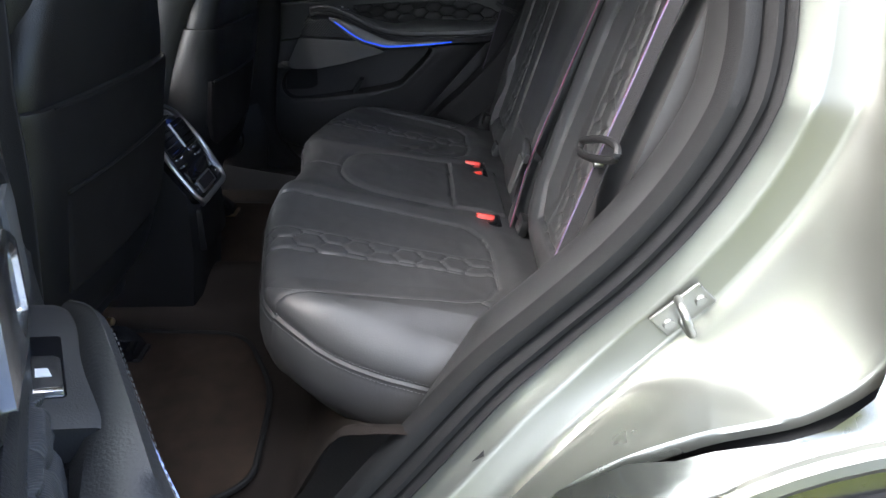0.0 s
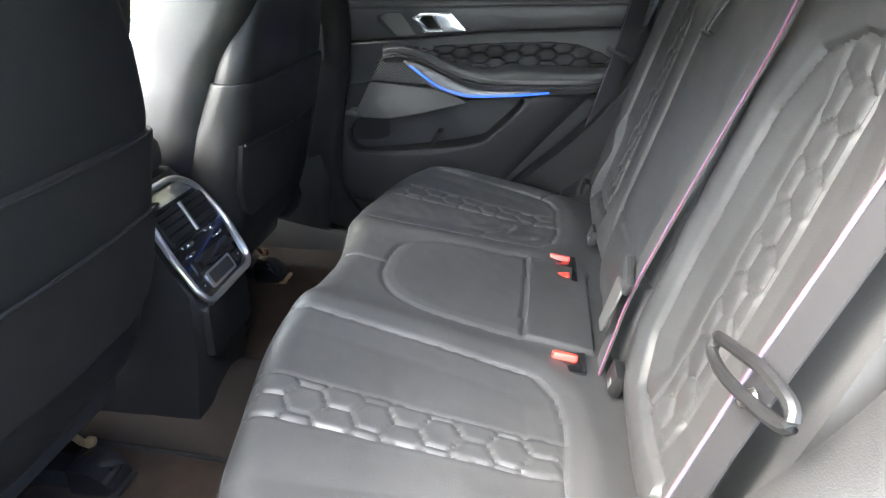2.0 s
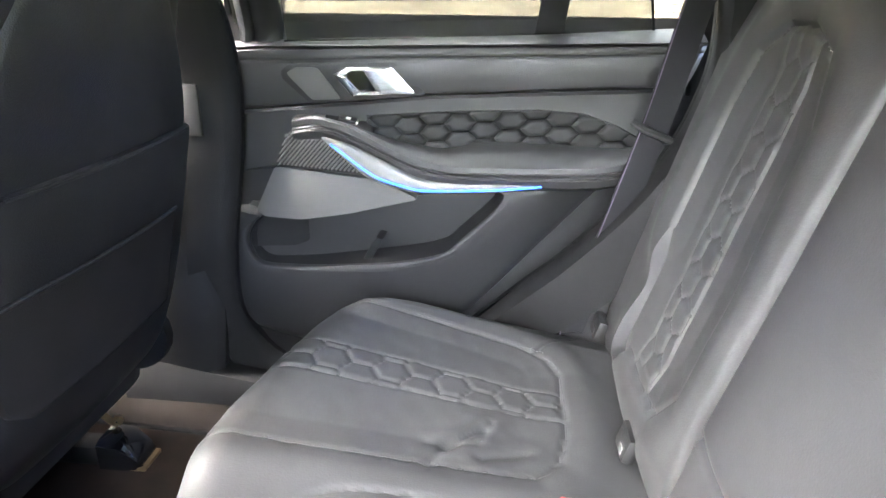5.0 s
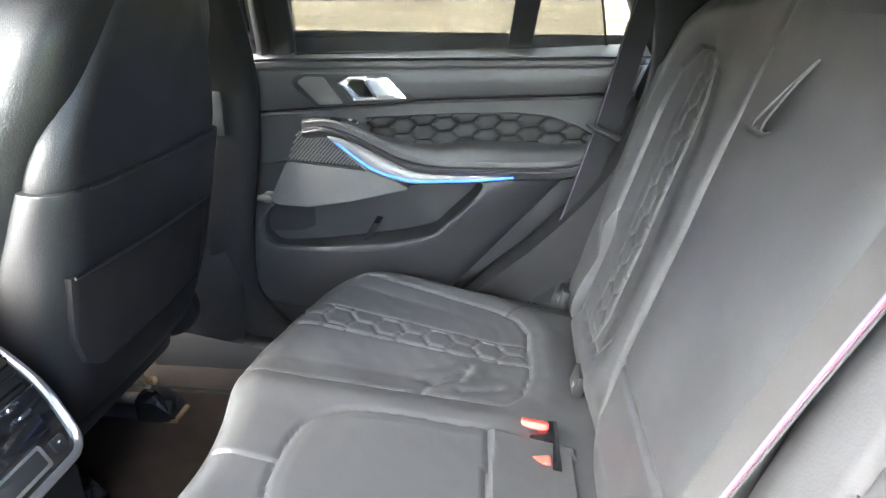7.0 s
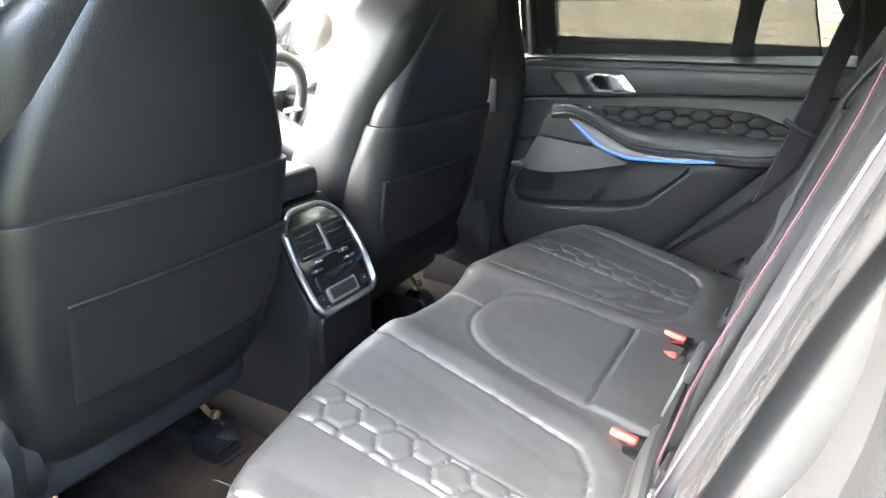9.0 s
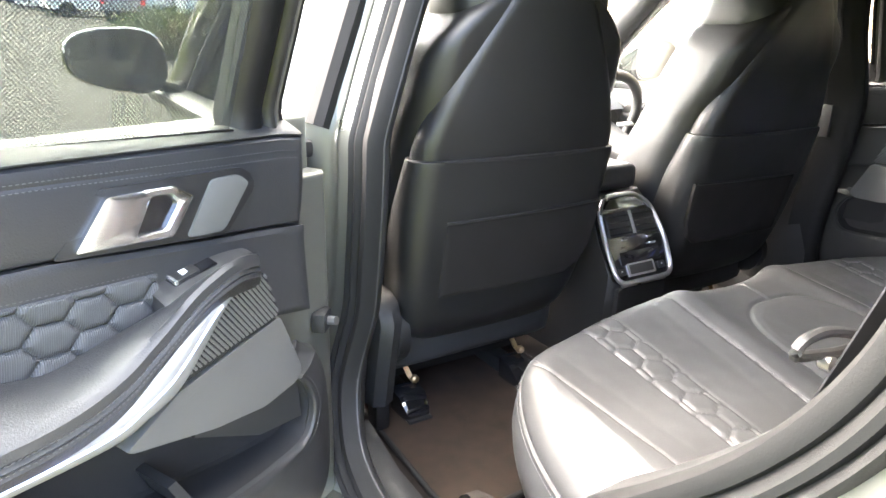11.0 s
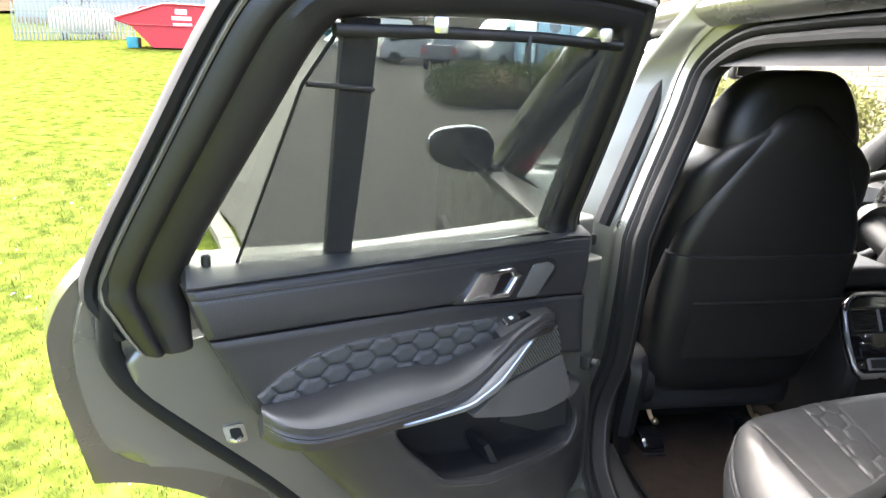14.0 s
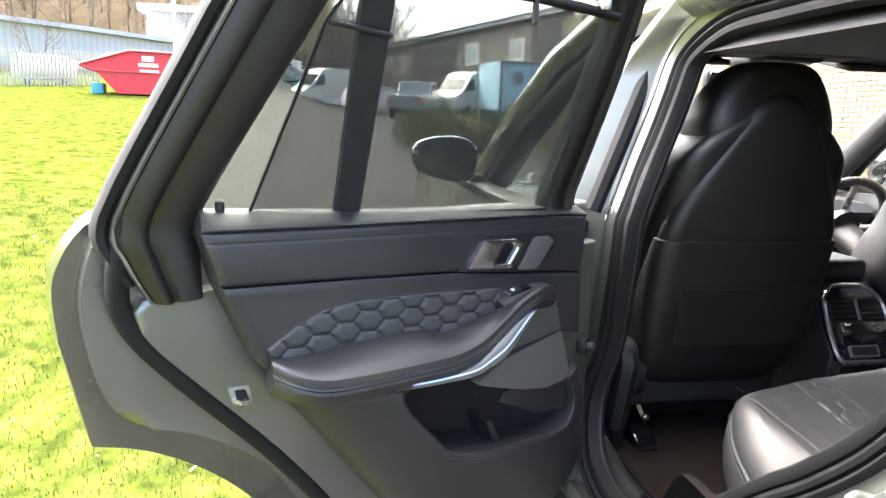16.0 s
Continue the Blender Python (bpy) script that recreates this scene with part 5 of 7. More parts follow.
def rear_door(name_label, place, open_side, quilt_mat):
    d = thing("rear_car_door", name_label, "car door", "rear doors")
    ru = lambda a: 0.148 + 0.022 * (a - 0.2) / 0.7
    # painted shell
    if open_side:
        sk = [tuple(p) for p in catmull(SKIN[:5], 4)] + [tuple(p) for p in catmull(SKIN[5:12], 4)] + SKIN[12:-2] + round_poly(SKIN[-3:], 0.02, 3)[5:]
        part("outer_skin", prism(sk, lambda a, b: place(a, b, -0.035 - 0.03 * math.sin(max(0, min(1, (b - 0.35) / 0.8)) * 3.14)), lambda a, b: place(a, b, 0.03), 0.010), PAINT, d)
        step = [tuple(p) for p in catmull([(1.040, 1.150), (1.058, 1.10), (1.066, 1.042), (1.058, 0.962), (1.040, 0.900), (1.005, 0.853), (0.930, 0.822), (0.860, 0.778), (0.797, 0.722), (0.740, 0.635), (0.695, 0.545), (0.650, 0.48), (0.590, 0.43), (0.50, 0.405)], 3)] + [(0.17, 0.385), (0.0, 0.40), (0.0, 1.15)]
        part("inner_flange", prism(step, lambda a, b: place(a, b, 0.0), lambda a, b: place(a, b, 0.060), 0.020, 6), PAINT_IN, d)
        inner = [(0.88, 1.062), (0.990, 1.060), (1.004, 1.040)] + [tuple(p) for p in catmull([(0.998, 1.015), (0.972, 0.975), (0.900, 0.893), (0.790, 0.768), (0.700, 0.650), (0.630, 0.545), (0.55, 0.465), (0.42, 0.425)], 3)] + [(0.15, 0.41), (0.005, 0.43), (0.005, 1.062)]
        part("inner_panel", prism(inner, lambda a, b: place(a, b, 0.04), lambda a, b: place(a, b, 0.096), 0.012, 4), PAINT_IN, d)
        part("door_seal", tube(catmull([place(a, b, 0.074 + 0.20 * max(0.0, b - 1.03)) for a, b in SEAL], 6), 0.0165, 12), RUBBER, d)
        lt = part("latch", prism(round_poly([(0.835, 0.862), (0.868, 0.866), (0.876, 0.90), (0.842, 0.898)], 0.006), lambda a, b: place(a, b, 0.08), lambda a, b: place(a, b, 0.101), 0.002), STEEL, d, "steel door latch")
        part("latch_hole", prism(round_poly([(0.842, 0.872), (0.862, 0.874), (0.866, 0.894), (0.848, 0.892)], 0.004), lambda a, b: place(a, b, 0.09), lambda a, b: place(a, b, 0.1025)), BIN, lt)
        part("claw", tube([place(0.848, 0.874, 0.103), place(0.858, 0.872, 0.106), place(0.866, 0.878, 0.104)], 0.004, 8), CHROME, lt)
        for a, b in ((0.555, 0.425), (0.50, 0.43)):
            g = part("grommet", tube([place(a, b, 0.05), place(a, b, 0.068)], [0.012, 0.009], 12), RUBBER, d)
    # upper lining
    part("belt_ledge", patch([(0.098, 1.150), (0.204, 1.154), (0.64, 1.171), (0.918, 1.189)], BELT, lambda a, b, u, v: ru(a) - 0.034 * v ** 1.4, 60, 8, place, 0.03, 0.004), PLASTIC_GREY, d, "smooth grey belt ledge")
    part("shoulder_panel", patch([(a, b - 0.001) for a, b in BELT], CREASE, lambda a, b, u, v: ru(a) + 0.005 * math.sin(math.pi * min(1, v * 1.05)) + groove(abs(v - 0.80), 0.02, 0.0018), 90, 26, place, 0.06, 0.007), LEATHER_DOOR, d, "smooth black leather shoulder panel")
    for v in (0.765, 0.845):
        pts = [(B_ * v + C_ * (1 - v)) for B_, C_ in zip(resample([Vector((*p, 0)) for p in BELT], 120), resample([Vector((*p, 0)) for p in CREASE], 120))]
        part("seam", stitches([place(p.x, p.y, ru(p.x) + 0.0048 * math.sin(math.pi * min(1, v * 1.05)) + 0.0008) for p in pts[3:-2]], 0.0032, 0.0026, 0.0006), STITCH if open_side else SEAM_DARK, d)
    part("middle_panel", patch([(a, b - 0.001) for a, b in CREASE], [(0.105, 0.87), (0.25, 0.90), (0.50, 0.915), (0.70, 0.925), (0.838, 0.945)], lambda a, b, u, v: ru(a) + 0.004 + 0.002 * math.exp(-((1 - v) / 0.12) ** 2), 70, 22, place, 0.07, 0.004), LEATHER_DOOR, d)
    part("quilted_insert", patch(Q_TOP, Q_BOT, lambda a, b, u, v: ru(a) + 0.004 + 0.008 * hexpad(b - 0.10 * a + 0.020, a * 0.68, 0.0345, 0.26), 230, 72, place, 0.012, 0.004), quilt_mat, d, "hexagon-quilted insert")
    part("seam", stitches([place(p.x, p.y + 0.003, ru(p.x) + 0.004) for p in resample([Vector((*q, 0)) for q in Q_TOP], 80)], 0.0032, 0.0026, 0.0006), STITCH if open_side else SEAM_DARK, d)
    # armrest
    I, O = catmull(ARM_IN, 5), catmull(ARM_OUT, 5)
    loops = []
    for p, q in zip(I, O):
        up = q + Vector((0, 0.012, 0))
        mid = p.lerp(up, 0.5) + Vector((0, 0.006, 0))
        k = max(0.15, min(1, (q.z - 0.16) / 0.05))
        pts = [p, p.lerp(mid, 0.5) + Vector((0, 0.002, 0)), mid, mid.lerp(up, 0.6) + Vector((0, 0.001, 0)), up + Vector((0, 0.0, -0.006)), up + Vector((0, -0.005, -0.001)), q + Vector((0, -0.003, 0.0)), q + Vector((0, -0.006, -0.0025)), q + Vector((0, -0.010, 0.0005)),
               q + Vector((0, -0.013, -0.0025)), q + Vector((0, -0.018, 0.000)), q + Vector((0, -0.034, -0.006)), q + Vector((0, -0.044, -0.016 * k - 0.008)), Vector((p.x, q.y - 0.046, 0.13))]
        loops.append([place(*w) for w in pts])
    part("armrest", loft(loops), LEATHER_DOOR, d, "padded leather armrest with double stitching")
    for dz, dn in ((-0.0035, 0.0012), (-0.0135, 0.0008)):
        part("seam", stitches([place(q.x, q.y + dz, q.z + dn) for q in O[2:-3]], 0.0032, 0.0026, 0.0006), STITCH if open_side else SEAM_DARK, d)
    # switch pod
    zt = lambda a: 1.0035 - 0.15 * max(0, a - 0.28) - 2.0 * max(0, 0.27 - a) ** 2
    slope = lambda a, n: zt(a) - 0.25 * (n - 0.165)
    flat_on = lambda poly, lo, hi, bev: prism(poly, lambda a, n: place(a, slope(a, n) + lo, n), lambda a, n: place(a, slope(a, n) + hi, n), bev)
    rows = []
    for k in range(19):
        u = k / 18
        n1 = 0.191 - 0.024 * max(0, 1 - u / 0.45) ** 2
        sec = [(0.135, -0.030), (0.135, 0.0), (0.150, 0.0), (0.165, 0.0), (n1 - 0.004, 0.0), (n1 - 0.001, -0.0012), (n1, -0.004), (n1, -0.030)]
        at = lambda n: 0.224 + u * (0.146 + 0.10 * (n - 0.15))
        rows.append([place(at(n), slope(at(n), n) + dz - (0.003 if k in (0, 18) and dz > -0.02 else 0), n) for n, dz in sec])
    bm = bmesh.new()
    grid(bm, rows)
    for end in (rows[0], rows[-1][::-1]):
        bm.faces.new([bm.verts.new(p) for p in end])
    bmesh.ops.remove_doubles(bm, verts=bm.verts, dist=1e-6)
    bmesh.ops.recalc_face_normals(bm, faces=bm.faces)
    pod = part("switch_pod", bm, PLASTIC_GREY, d, "satin grey switch panel")
    part("switch_well", flat_on(round_poly([(0.286, 0.151), (0.286, 0.173), (0.348, 0.174), (0.348, 0.152)], 0.003), -0.006, 0.0009, 0), GLOSS, pod)
    part("window_switch", flat_on(round_poly([(0.311, 0.1525), (0.311, 0.1718), (0.343, 0.1725), (0.343, 0.1535)], 0.003), -0.006, 0.004, 0.002), PLASTIC, pod, "black window switch")
    part("switch_edge", flat_on(round_poly([(0.343, 0.1535), (0.343, 0.1725), (0.347, 0.1728), (0.347, 0.1538)], 0.001), -0.004, 0.0045, 0.001), CHROME, pod, "chrome switch edge")
    part("switch_mark", flat_on([(0.324, 0.158), (0.324, 0.165), (0.332, 0.167), (0.332, 0.158)], 0.0, 0.0045, 0), WHITE, pod)
    # solid black block paints the shade in the cup's hollow
    part("pull_cup", prism(round_poly([(0.373, 0.150), (0.376, 0.187), (0.440, 0.176), (0.452, 0.156)], 0.005), lambda a, n: place(a, 0.925, n), lambda a, n: place(a, 0.957 - 0.25 * (a - 0.373), n), 0.001), GLOSS, pod, "pull cup with its hollow coloured black")
    # bright strip, speaker covers
    nS = lambda a: 0.142 + 0.235 * (a - 0.1) if a < 0.4 else 0.2125 + 0.07 * (min(a, 0.6) - 0.4)
    strip_top = catmull([(0.703, 0.905, 0), (0.661, 0.907, 0), (0.565, 0.898, 0), (0.485, 0.896, 0), (0.446, 0.906, 0), (0.395, 0.931, 0), (0.325, 0.965, 0), (0.288, 0.972, 0)], 5)
    strip_bot = catmull([(0.700, 0.899, 0), (0.637, 0.884, 0), (0.558, 0.874, 0), (0.470, 0.866, 0), (0.430, 0.872, 0), (0.375, 0.888, 0), (0.310, 0.942, 0), (0.282, 0.968, 0)], 5)
    if open_side:
        strip_bot = [p.lerp(q, 0.85) for p, q in zip(strip_top, strip_bot)]
    st = part("bright_strip", patch([p[:2] for p in strip_top], [p[:2] for p in strip_bot], lambda a, b, u, v: nS(a) + (0.0095 if open_side else 0.012) + 0.004 * math.sin(math.pi * v), 60, 8, place, 0.03, 0.004), ALU_DULL, d, "satin aluminium strip")
    line = [p.lerp(q, 0.42 if open_side else 0.72) for p, q in zip(strip_top, strip_bot)]
    part("light_line", tube([place(p.x, p.y, nS(p.x) + (0.0125 if open_side else 0.0155)) for p in line[3:-4]], 0.0022 if open_side else 0.0018, 8), BLUE_DAY if open_side else BLUE_LIGHT, st, "lit blue line")
    gp = round_poly([(0.335, 0.938), (0.290, 0.975), (0.216, 0.969), (0.190, 0.899), (0.388, 0.893)], 0.006)
    gr = part("speaker_grille", prism(gp, lambda a, b: place(a, b, nS(a) - 0.03), lambda a, b: place(a, b, nS(a) + 0.006), 0.002), BIN, d, "ribbed metal speaker grille")
    for k in range(36):
        a0 = 0.205 + k * 0.0080
        on = [(a0 - 0.62 * t, 0.98 - 0.78 * t) for t in [j * 0.0015 for j in range(70)] if inside(a0 - 0.62 * t, 0.98 - 0.78 * t, gp)]
        if len(on) > 4:
            on = on[1:-1]
            part("rib", tube([place(a, b, nS(a) + 0.006) for a, b in (on[0], on[len(on) // 2], on[-1])], 0.0023, 5), TRIM_GREY, gr)
    part("speaker_cover", prism(round_poly([(0.392, 0.887), (0.187, 0.894), (0.138, 0.786), (0.158, 0.775), (0.235, 0.779), (0.33, 0.806), (0.462, 0.852)], 0.010), lambda a, b: place(a, b, nS(a) - 0.02), lambda a, b: place(a, b, nS(a) + 0.006), 0.003), TRIM_GREY, d, "plain speaker cover")
    # lower panel with the bin
    cx, cy = 0.36, 0.765
    hole, outer = [tuple(p) for p in catmull(POCKET, 5, True)], [tuple(p) for p in catmull(LOWER, 4, True)]
    rim = lambda a: 0.150 + 0.058 * max(0, min(1, (a - 0.1) / 0.3))
    edge_n = lambda a, b: min(rim(a), nS(a) - 0.016) if b > 0.775 else rim(a)
    rows, bowl = [], []
    N = 150
    for i in range(N):
        t = 2 * math.pi * i / N
        h, o = cast(hole, cx, cy, t), cast(outer, cx, cy, t)
        c, s = math.cos(t), math.sin(t)
        row = []
        for k, dn in ((0.0, -0.012), (0.0, -0.003), (0.03, 0.0), (0.07, 0.0), (0.13, -0.004), (0.2, -0.006), (0.35, -0.012), (0.5, -0.02), (0.7, -0.032), (0.85, -0.045), (0.94, -0.06), (0.985, -0.08), (1.0, -0.10)):
            r = h + (o - h) * k
            a, b = cx + c * r, cy + s * r
            row.append(place(a, b, max(0.07, edge_n(cx + c * h, cy + s * h) + dn)))
        rows.append(row)
        bowl.append([place(cx + c * h * f, cy + s * h * f, n) for f, n in ((1.0, edge_n(cx + c * h, cy + s * h) - 0.012), (0.985, 0.14), (0.96, 0.105), (0.90, 0.100), (0.5, 0.099), (0.01, 0.099))])
    bm = bmesh.new()
    grid(bm, rows, close_u=True)
    part("lower_panel", bm, PLASTIC_DOOR, d)
    bm = bmesh.new()
    grid(bm, bowl, close_u=True)
    bin_ = part("door_bin", bm, BIN, d, "deep dark storage bin")
    edge = [(cx + math.cos(2 * math.pi * i / N) * (cast(hole, cx, cy, 2 * math.pi * i / N) + 0.014), cy + math.sin(2 * math.pi * i / N) * (cast(hole, cx, cy, 2 * math.pi * i / N) + 0.014)) for i in range(N // 2 - 8, N - 4)]
    part("seam", stitches([place(a, b, rim(a) + 0.0008) for a, b in edge], 0.003, 0.003, 0.0007), STITCH if open_side else SEAM_DARK, d)
    # in the shut door both turn black, standing in for the bin's shade
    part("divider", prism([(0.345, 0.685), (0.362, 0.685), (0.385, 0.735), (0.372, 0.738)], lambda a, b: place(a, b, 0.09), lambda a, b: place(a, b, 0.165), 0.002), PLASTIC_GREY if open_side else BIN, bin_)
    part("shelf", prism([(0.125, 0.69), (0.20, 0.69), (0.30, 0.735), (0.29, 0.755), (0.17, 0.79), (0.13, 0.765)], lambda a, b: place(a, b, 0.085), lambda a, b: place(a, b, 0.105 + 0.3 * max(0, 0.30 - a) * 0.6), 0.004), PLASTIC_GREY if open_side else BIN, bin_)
    # handle
    bz = [(0.468, 1.052), (0.412, 1.115), (0.228, 1.109), (0.208, 1.095), (0.210, 1.078), (0.258, 1.030)]
    hs = part("handle_bezel", prism(round_poly(bz, 0.006), lambda a, b: place(a, b, 0.13), lambda a, b: place(a, b, 0.159), 0.004), PLASTIC, d)
    alu = [(0.448, 1.056), (0.408, 1.106), (0.330, 1.105), (0.304, 1.089), (0.336, 1.047), (0.379, 1.050)]
    eye = [(0.380, 1.058), (0.358, 1.097), (0.335, 1.096), (0.325, 1.084), (0.345, 1.058)]
    part("door_handle", frame_ring(round_poly(alu, 0.004), round_poly(eye, 0.004), place, 0.159, 0.167), CHROME, hs, "satin chrome pull handle")
    part("handle_recess", prism(round_poly(eye, 0.004), lambda a, b: place(a, b, 0.15), lambda a, b: place(a, b, 0.1595)), GLOSS, hs)
    part("handle_rib", prism([(0.419, 1.056), (0.411, 1.055), (0.384, 1.103), (0.392, 1.104)], lambda a, b: place(a, b, 0.159), lambda a, b: place(a, b, 0.1665), 0.001), CHROME, hs)
    part("handle_plate", prism(round_poly([(0.275, 1.102), (0.236, 1.102), (0.219, 1.090), (0.264, 1.036), (0.316, 1.040)], 0.006), lambda a, b: place(a, b, 0.15), lambda a, b: place(a, b, 0.1625), 0.002), TRIM_GREY, hs, "grey textured cover plate")
    # window
    fo, fi = resample([Vector((*p, 0)) for p in catmull([(*p, 0) for p in FR_OUT], 4)], 110), resample([Vector((*p, 0)) for p in catmull([(*p, 0) for p in FR_IN], 4)], 110)
    prof = ((0.19, -0.03), (0.20, -0.006), (0.24, 0.000), (0.32, 0.008), (0.38, 0.012), (0.43, 0.011), (0.48, 0.006), (0.50, 0.002), (0.54, 0.004), (0.60, 0.010), (0.80, 0.012), (0.93, 0.008), (1.0, -0.002), (1.0, -0.03))
    bm = bmesh.new()
    grid(bm, [[place(*(o.lerp(i, k)).xy, lean(o.lerp(i, k).y) + dn) for k, dn in prof] for o, i in zip(fo, fi)])
    wf = part("window_frame", bm, PLASTIC, d, "dark plastic window frame")
    bm = bmesh.new()
    grid(bm, [[place(*(o.lerp(i, k)).xy, lean(o.lerp(i, k).y) + dn) for k, dn in ((0.13, -0.035), (0.135, -0.010), (0.15, -0.006), (0.185, -0.007), (0.19, -0.03))] for o, i in zip(fo, fi)])
    part("frame_edge", bm, PAINT_IN, wf, "thin painted frame edge")
    bm = bmesh.new()
    grid(bm, [[place(*(o.lerp(i, k)).xy, lean(o.lerp(i, k).y) + dn) for k, dn in ((-0.02, -0.055), (-0.03, -0.03), (0.0, -0.016), (0.08, -0.014), (0.14, -0.02), (0.15, -0.05))] for o, i in zip(fo[2:], fi[2:])])
    part("outer_rubber", bm, RUBBER, wf)
    opening = [p[:2] for p in FR_IN[2:]]
    pane = part("pane", prism(opening, lambda a, b: place(a, b, lean(b) - 0.022), lambda a, b: place(a, b, lean(b) - 0.018)), GLASS_DARK if open_side else GLASS_SIDE, wf, "dark tinted window pane")
    part("quarter_bar", prism([(0.694, 1.155), (0.647, 1.155), (0.683, 1.53), (0.735, 1.53)], lambda a, b: place(a, b, lean(b) - 0.018), lambda a, b: place(a, b, lean(b) - 0.006), 0.002), RUBBER, wf)
    weave = BLIND_L if open_side else BLIND_R
    bl = part("sun_blind", prism([(0.846, 1.172), (0.213, 1.150), (0.240, 1.512), (0.744, 1.512), (0.783, 1.445)], lambda a, b: place(a, b, lean(b) + 0.006), lambda a, b: place(a, b, lean(b) + 0.0065)), weave, wf, "pulled-up black woven sun blind", smooth=False)
    part("blind_rail", tube([place(a, b, lean(b) + 0.008) for a, b in ((0.752, 1.513), (0.62, 1.516), (0.42, 1.517), (0.236, 1.511))], 0.0085, 10), PLASTIC, bl)
    part("blind_edge", tube([place(a, b, lean(b) + 0.007) for a, b in ((0.846, 1.172), (0.783, 1.445), (0.746, 1.512))], 0.0025, 6), RUBBER, bl)
    part("pull_tab", rbox(0, 0, 0, 0.020, 0.006, 0.042, 0.004, 2, Matrix.Translation(place(0.44, 1.497, lean(1.5) + 0.018))), PLASTIC_GREY, bl)
    for a in (0.60, 0.285):
        part("hook", rbox(0, 0, 0, 0.022, 0.02, 0.022, 0.004, 2, Matrix.Translation(place(a, 1.525, lean(1.52) + 0.012))), CHROME, bl)
    part("brace", tube([place(0.778, 1.447, lean(1.447) + 0.010), place(0.68, 1.440, lean(1.44) + 0.010)], 0.0035, 8), PLASTIC, bl)
    part("lock_pin", tube([place(0.888, b, 0.132) for b in (1.165, 1.178, 1.200, 1.203)], [0.0075, 0.0075, 0.0068, 0.004], 12), PLASTIC, d, "black lock button")
    part("slot_edge", prism([(0.87, 1.176), (0.86, 1.172), (0.21, 1.147), (0.21, 1.152)], lambda a, b: place(a, b, 0.11), lambda a, b: place(a, b, 0.130)), GLOSS, d)
    return d


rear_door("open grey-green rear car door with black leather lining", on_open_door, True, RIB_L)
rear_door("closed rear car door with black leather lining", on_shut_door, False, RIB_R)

# ---- outdoors ----
def ground_height(x, y):
    """Flat round the car, rising steadily ahead of it, then a steep wooded bank."""
    r = -x - 2.0
    z = 0.0485 * (0.5 + 0.5 * smooth01((-y - 1.0) / 5.5)) * (r + math.sqrt(r * r + 4))
    far = max(0.0, -x - 52.0)
    z += 0.30 * far * min(1.0, far / 12.0) * max(0.0, min(1.0, (-y + 6.0) / 22.0))
    return min(z, 40.0) - 0.03 * min(1.0, max(0.0, x + 6))


def edge_y(x):
    """Where the grass meets the paved yard."""
    pts = [(40, -1.0), (2, -1.25), (-0.8, -1.48), (-4.5, -2.55), (-6, -3.2), (-14, -4.1), (-21, -5.2), (-34, -7.4), (-200, -30)]
    for (ax, ay), (bx, by) in zip(pts, pts[1:]):
        if bx <= x <= ax:
            return ay + (by - ay) * (x - ax) / (bx - ax)
    return -1.0 if x > 0 else -30.0


def grass_material():
    m = material("meadow_grass", (0.115, 0.185, 0.022), 0.85, grain=1.0, grain_size=90, blotch=0.35, blotch_size=1.6, spec=0.0, rough_var=0)
    n, ln = m.node_tree.nodes, m.node_tree.links
    b = n["Principled BSDF"]
    tc, nz, ramp = n.new("ShaderNodeTexCoord"), n.new("ShaderNodeTexNoise"), n.new("ShaderNodeValToRGB")
    nz.inputs["Scale"].default_value, nz.inputs["Detail"].default_value, nz.inputs["Roughness"].default_value = 5.0, 10.0, 0.8
    ln.new(tc.outputs["Object"], nz.inputs["Vector"]), ln.new(nz.outputs[0], ramp.inputs[0])
    e = ramp.color_ramp.elements
    e[0].position, e[0].color = 0.40, (0.020, 0.028, 0.0055, 1)
    e[1].position, e[1].color = 0.62, (0.092, 0.098, 0.021, 1)
    k = ramp.color_ramp.elements.new(0.5)
    k.color = (0.044, 0.056, 0.0095, 1)
    ln.new(ramp.outputs[0], b.inputs["Base Color"])
    return m


GRASS = grass_material()
ASPHALT = material("grey_asphalt", (0.033, 0.032, 0.030), 0.9, grain=0.8, grain_size=160, blotch=0.3, blotch_size=0.7, spec=0.05)
KERB = material("weathered_concrete", (0.078, 0.070, 0.055), 0.85, grain=0.6, grain_size=120, blotch=0.3, blotch_size=5)
SOIL = material("bank_leaf_litter", (0.075, 0.058, 0.037), 0.95, grain=1.0, grain_size=8, blotch=0.5, blotch_size=0.5, spec=0.0)
GRAVEL = material("brown_gravel", (0.050, 0.042, 0.035), 0.9, grain=1.0, grain_size=70, blotch=0.5, blotch_size=30)
bm = bmesh.new()
xs = [-3000, -900, -300, -160] + [-120 + i * 3 for i in range(30)] + [-30 + i * 0.5 for i in range(50)] + [-5 + i * 0.25 for i in range(60)] + [12, 20, 50, 200, 900, 3000]
ys = [-3000, -900, -250, -120, -80, -60, -45, -35] + [-28 + i for i in range(56)] + [30, 40, 60, 90, 200, 900, 3000]
grid(bm, [[(x, y, ground_height(x, y) + 0.012 * noise.noise((x * 1.3, y * 1.3, 0)) + (0.0 if abs(x) > 200 else 0)) for y in ys] for x in xs])
ground = tagged(part("ground", bm, GRASS), "bright green rough grass sloping gently uphill", "grass", kind="structure")
bm = bmesh.new()
xr = [12, 6, 3] + [2 - i * 0.5 for i in range(70)] + [-36, -45, -60, -90]
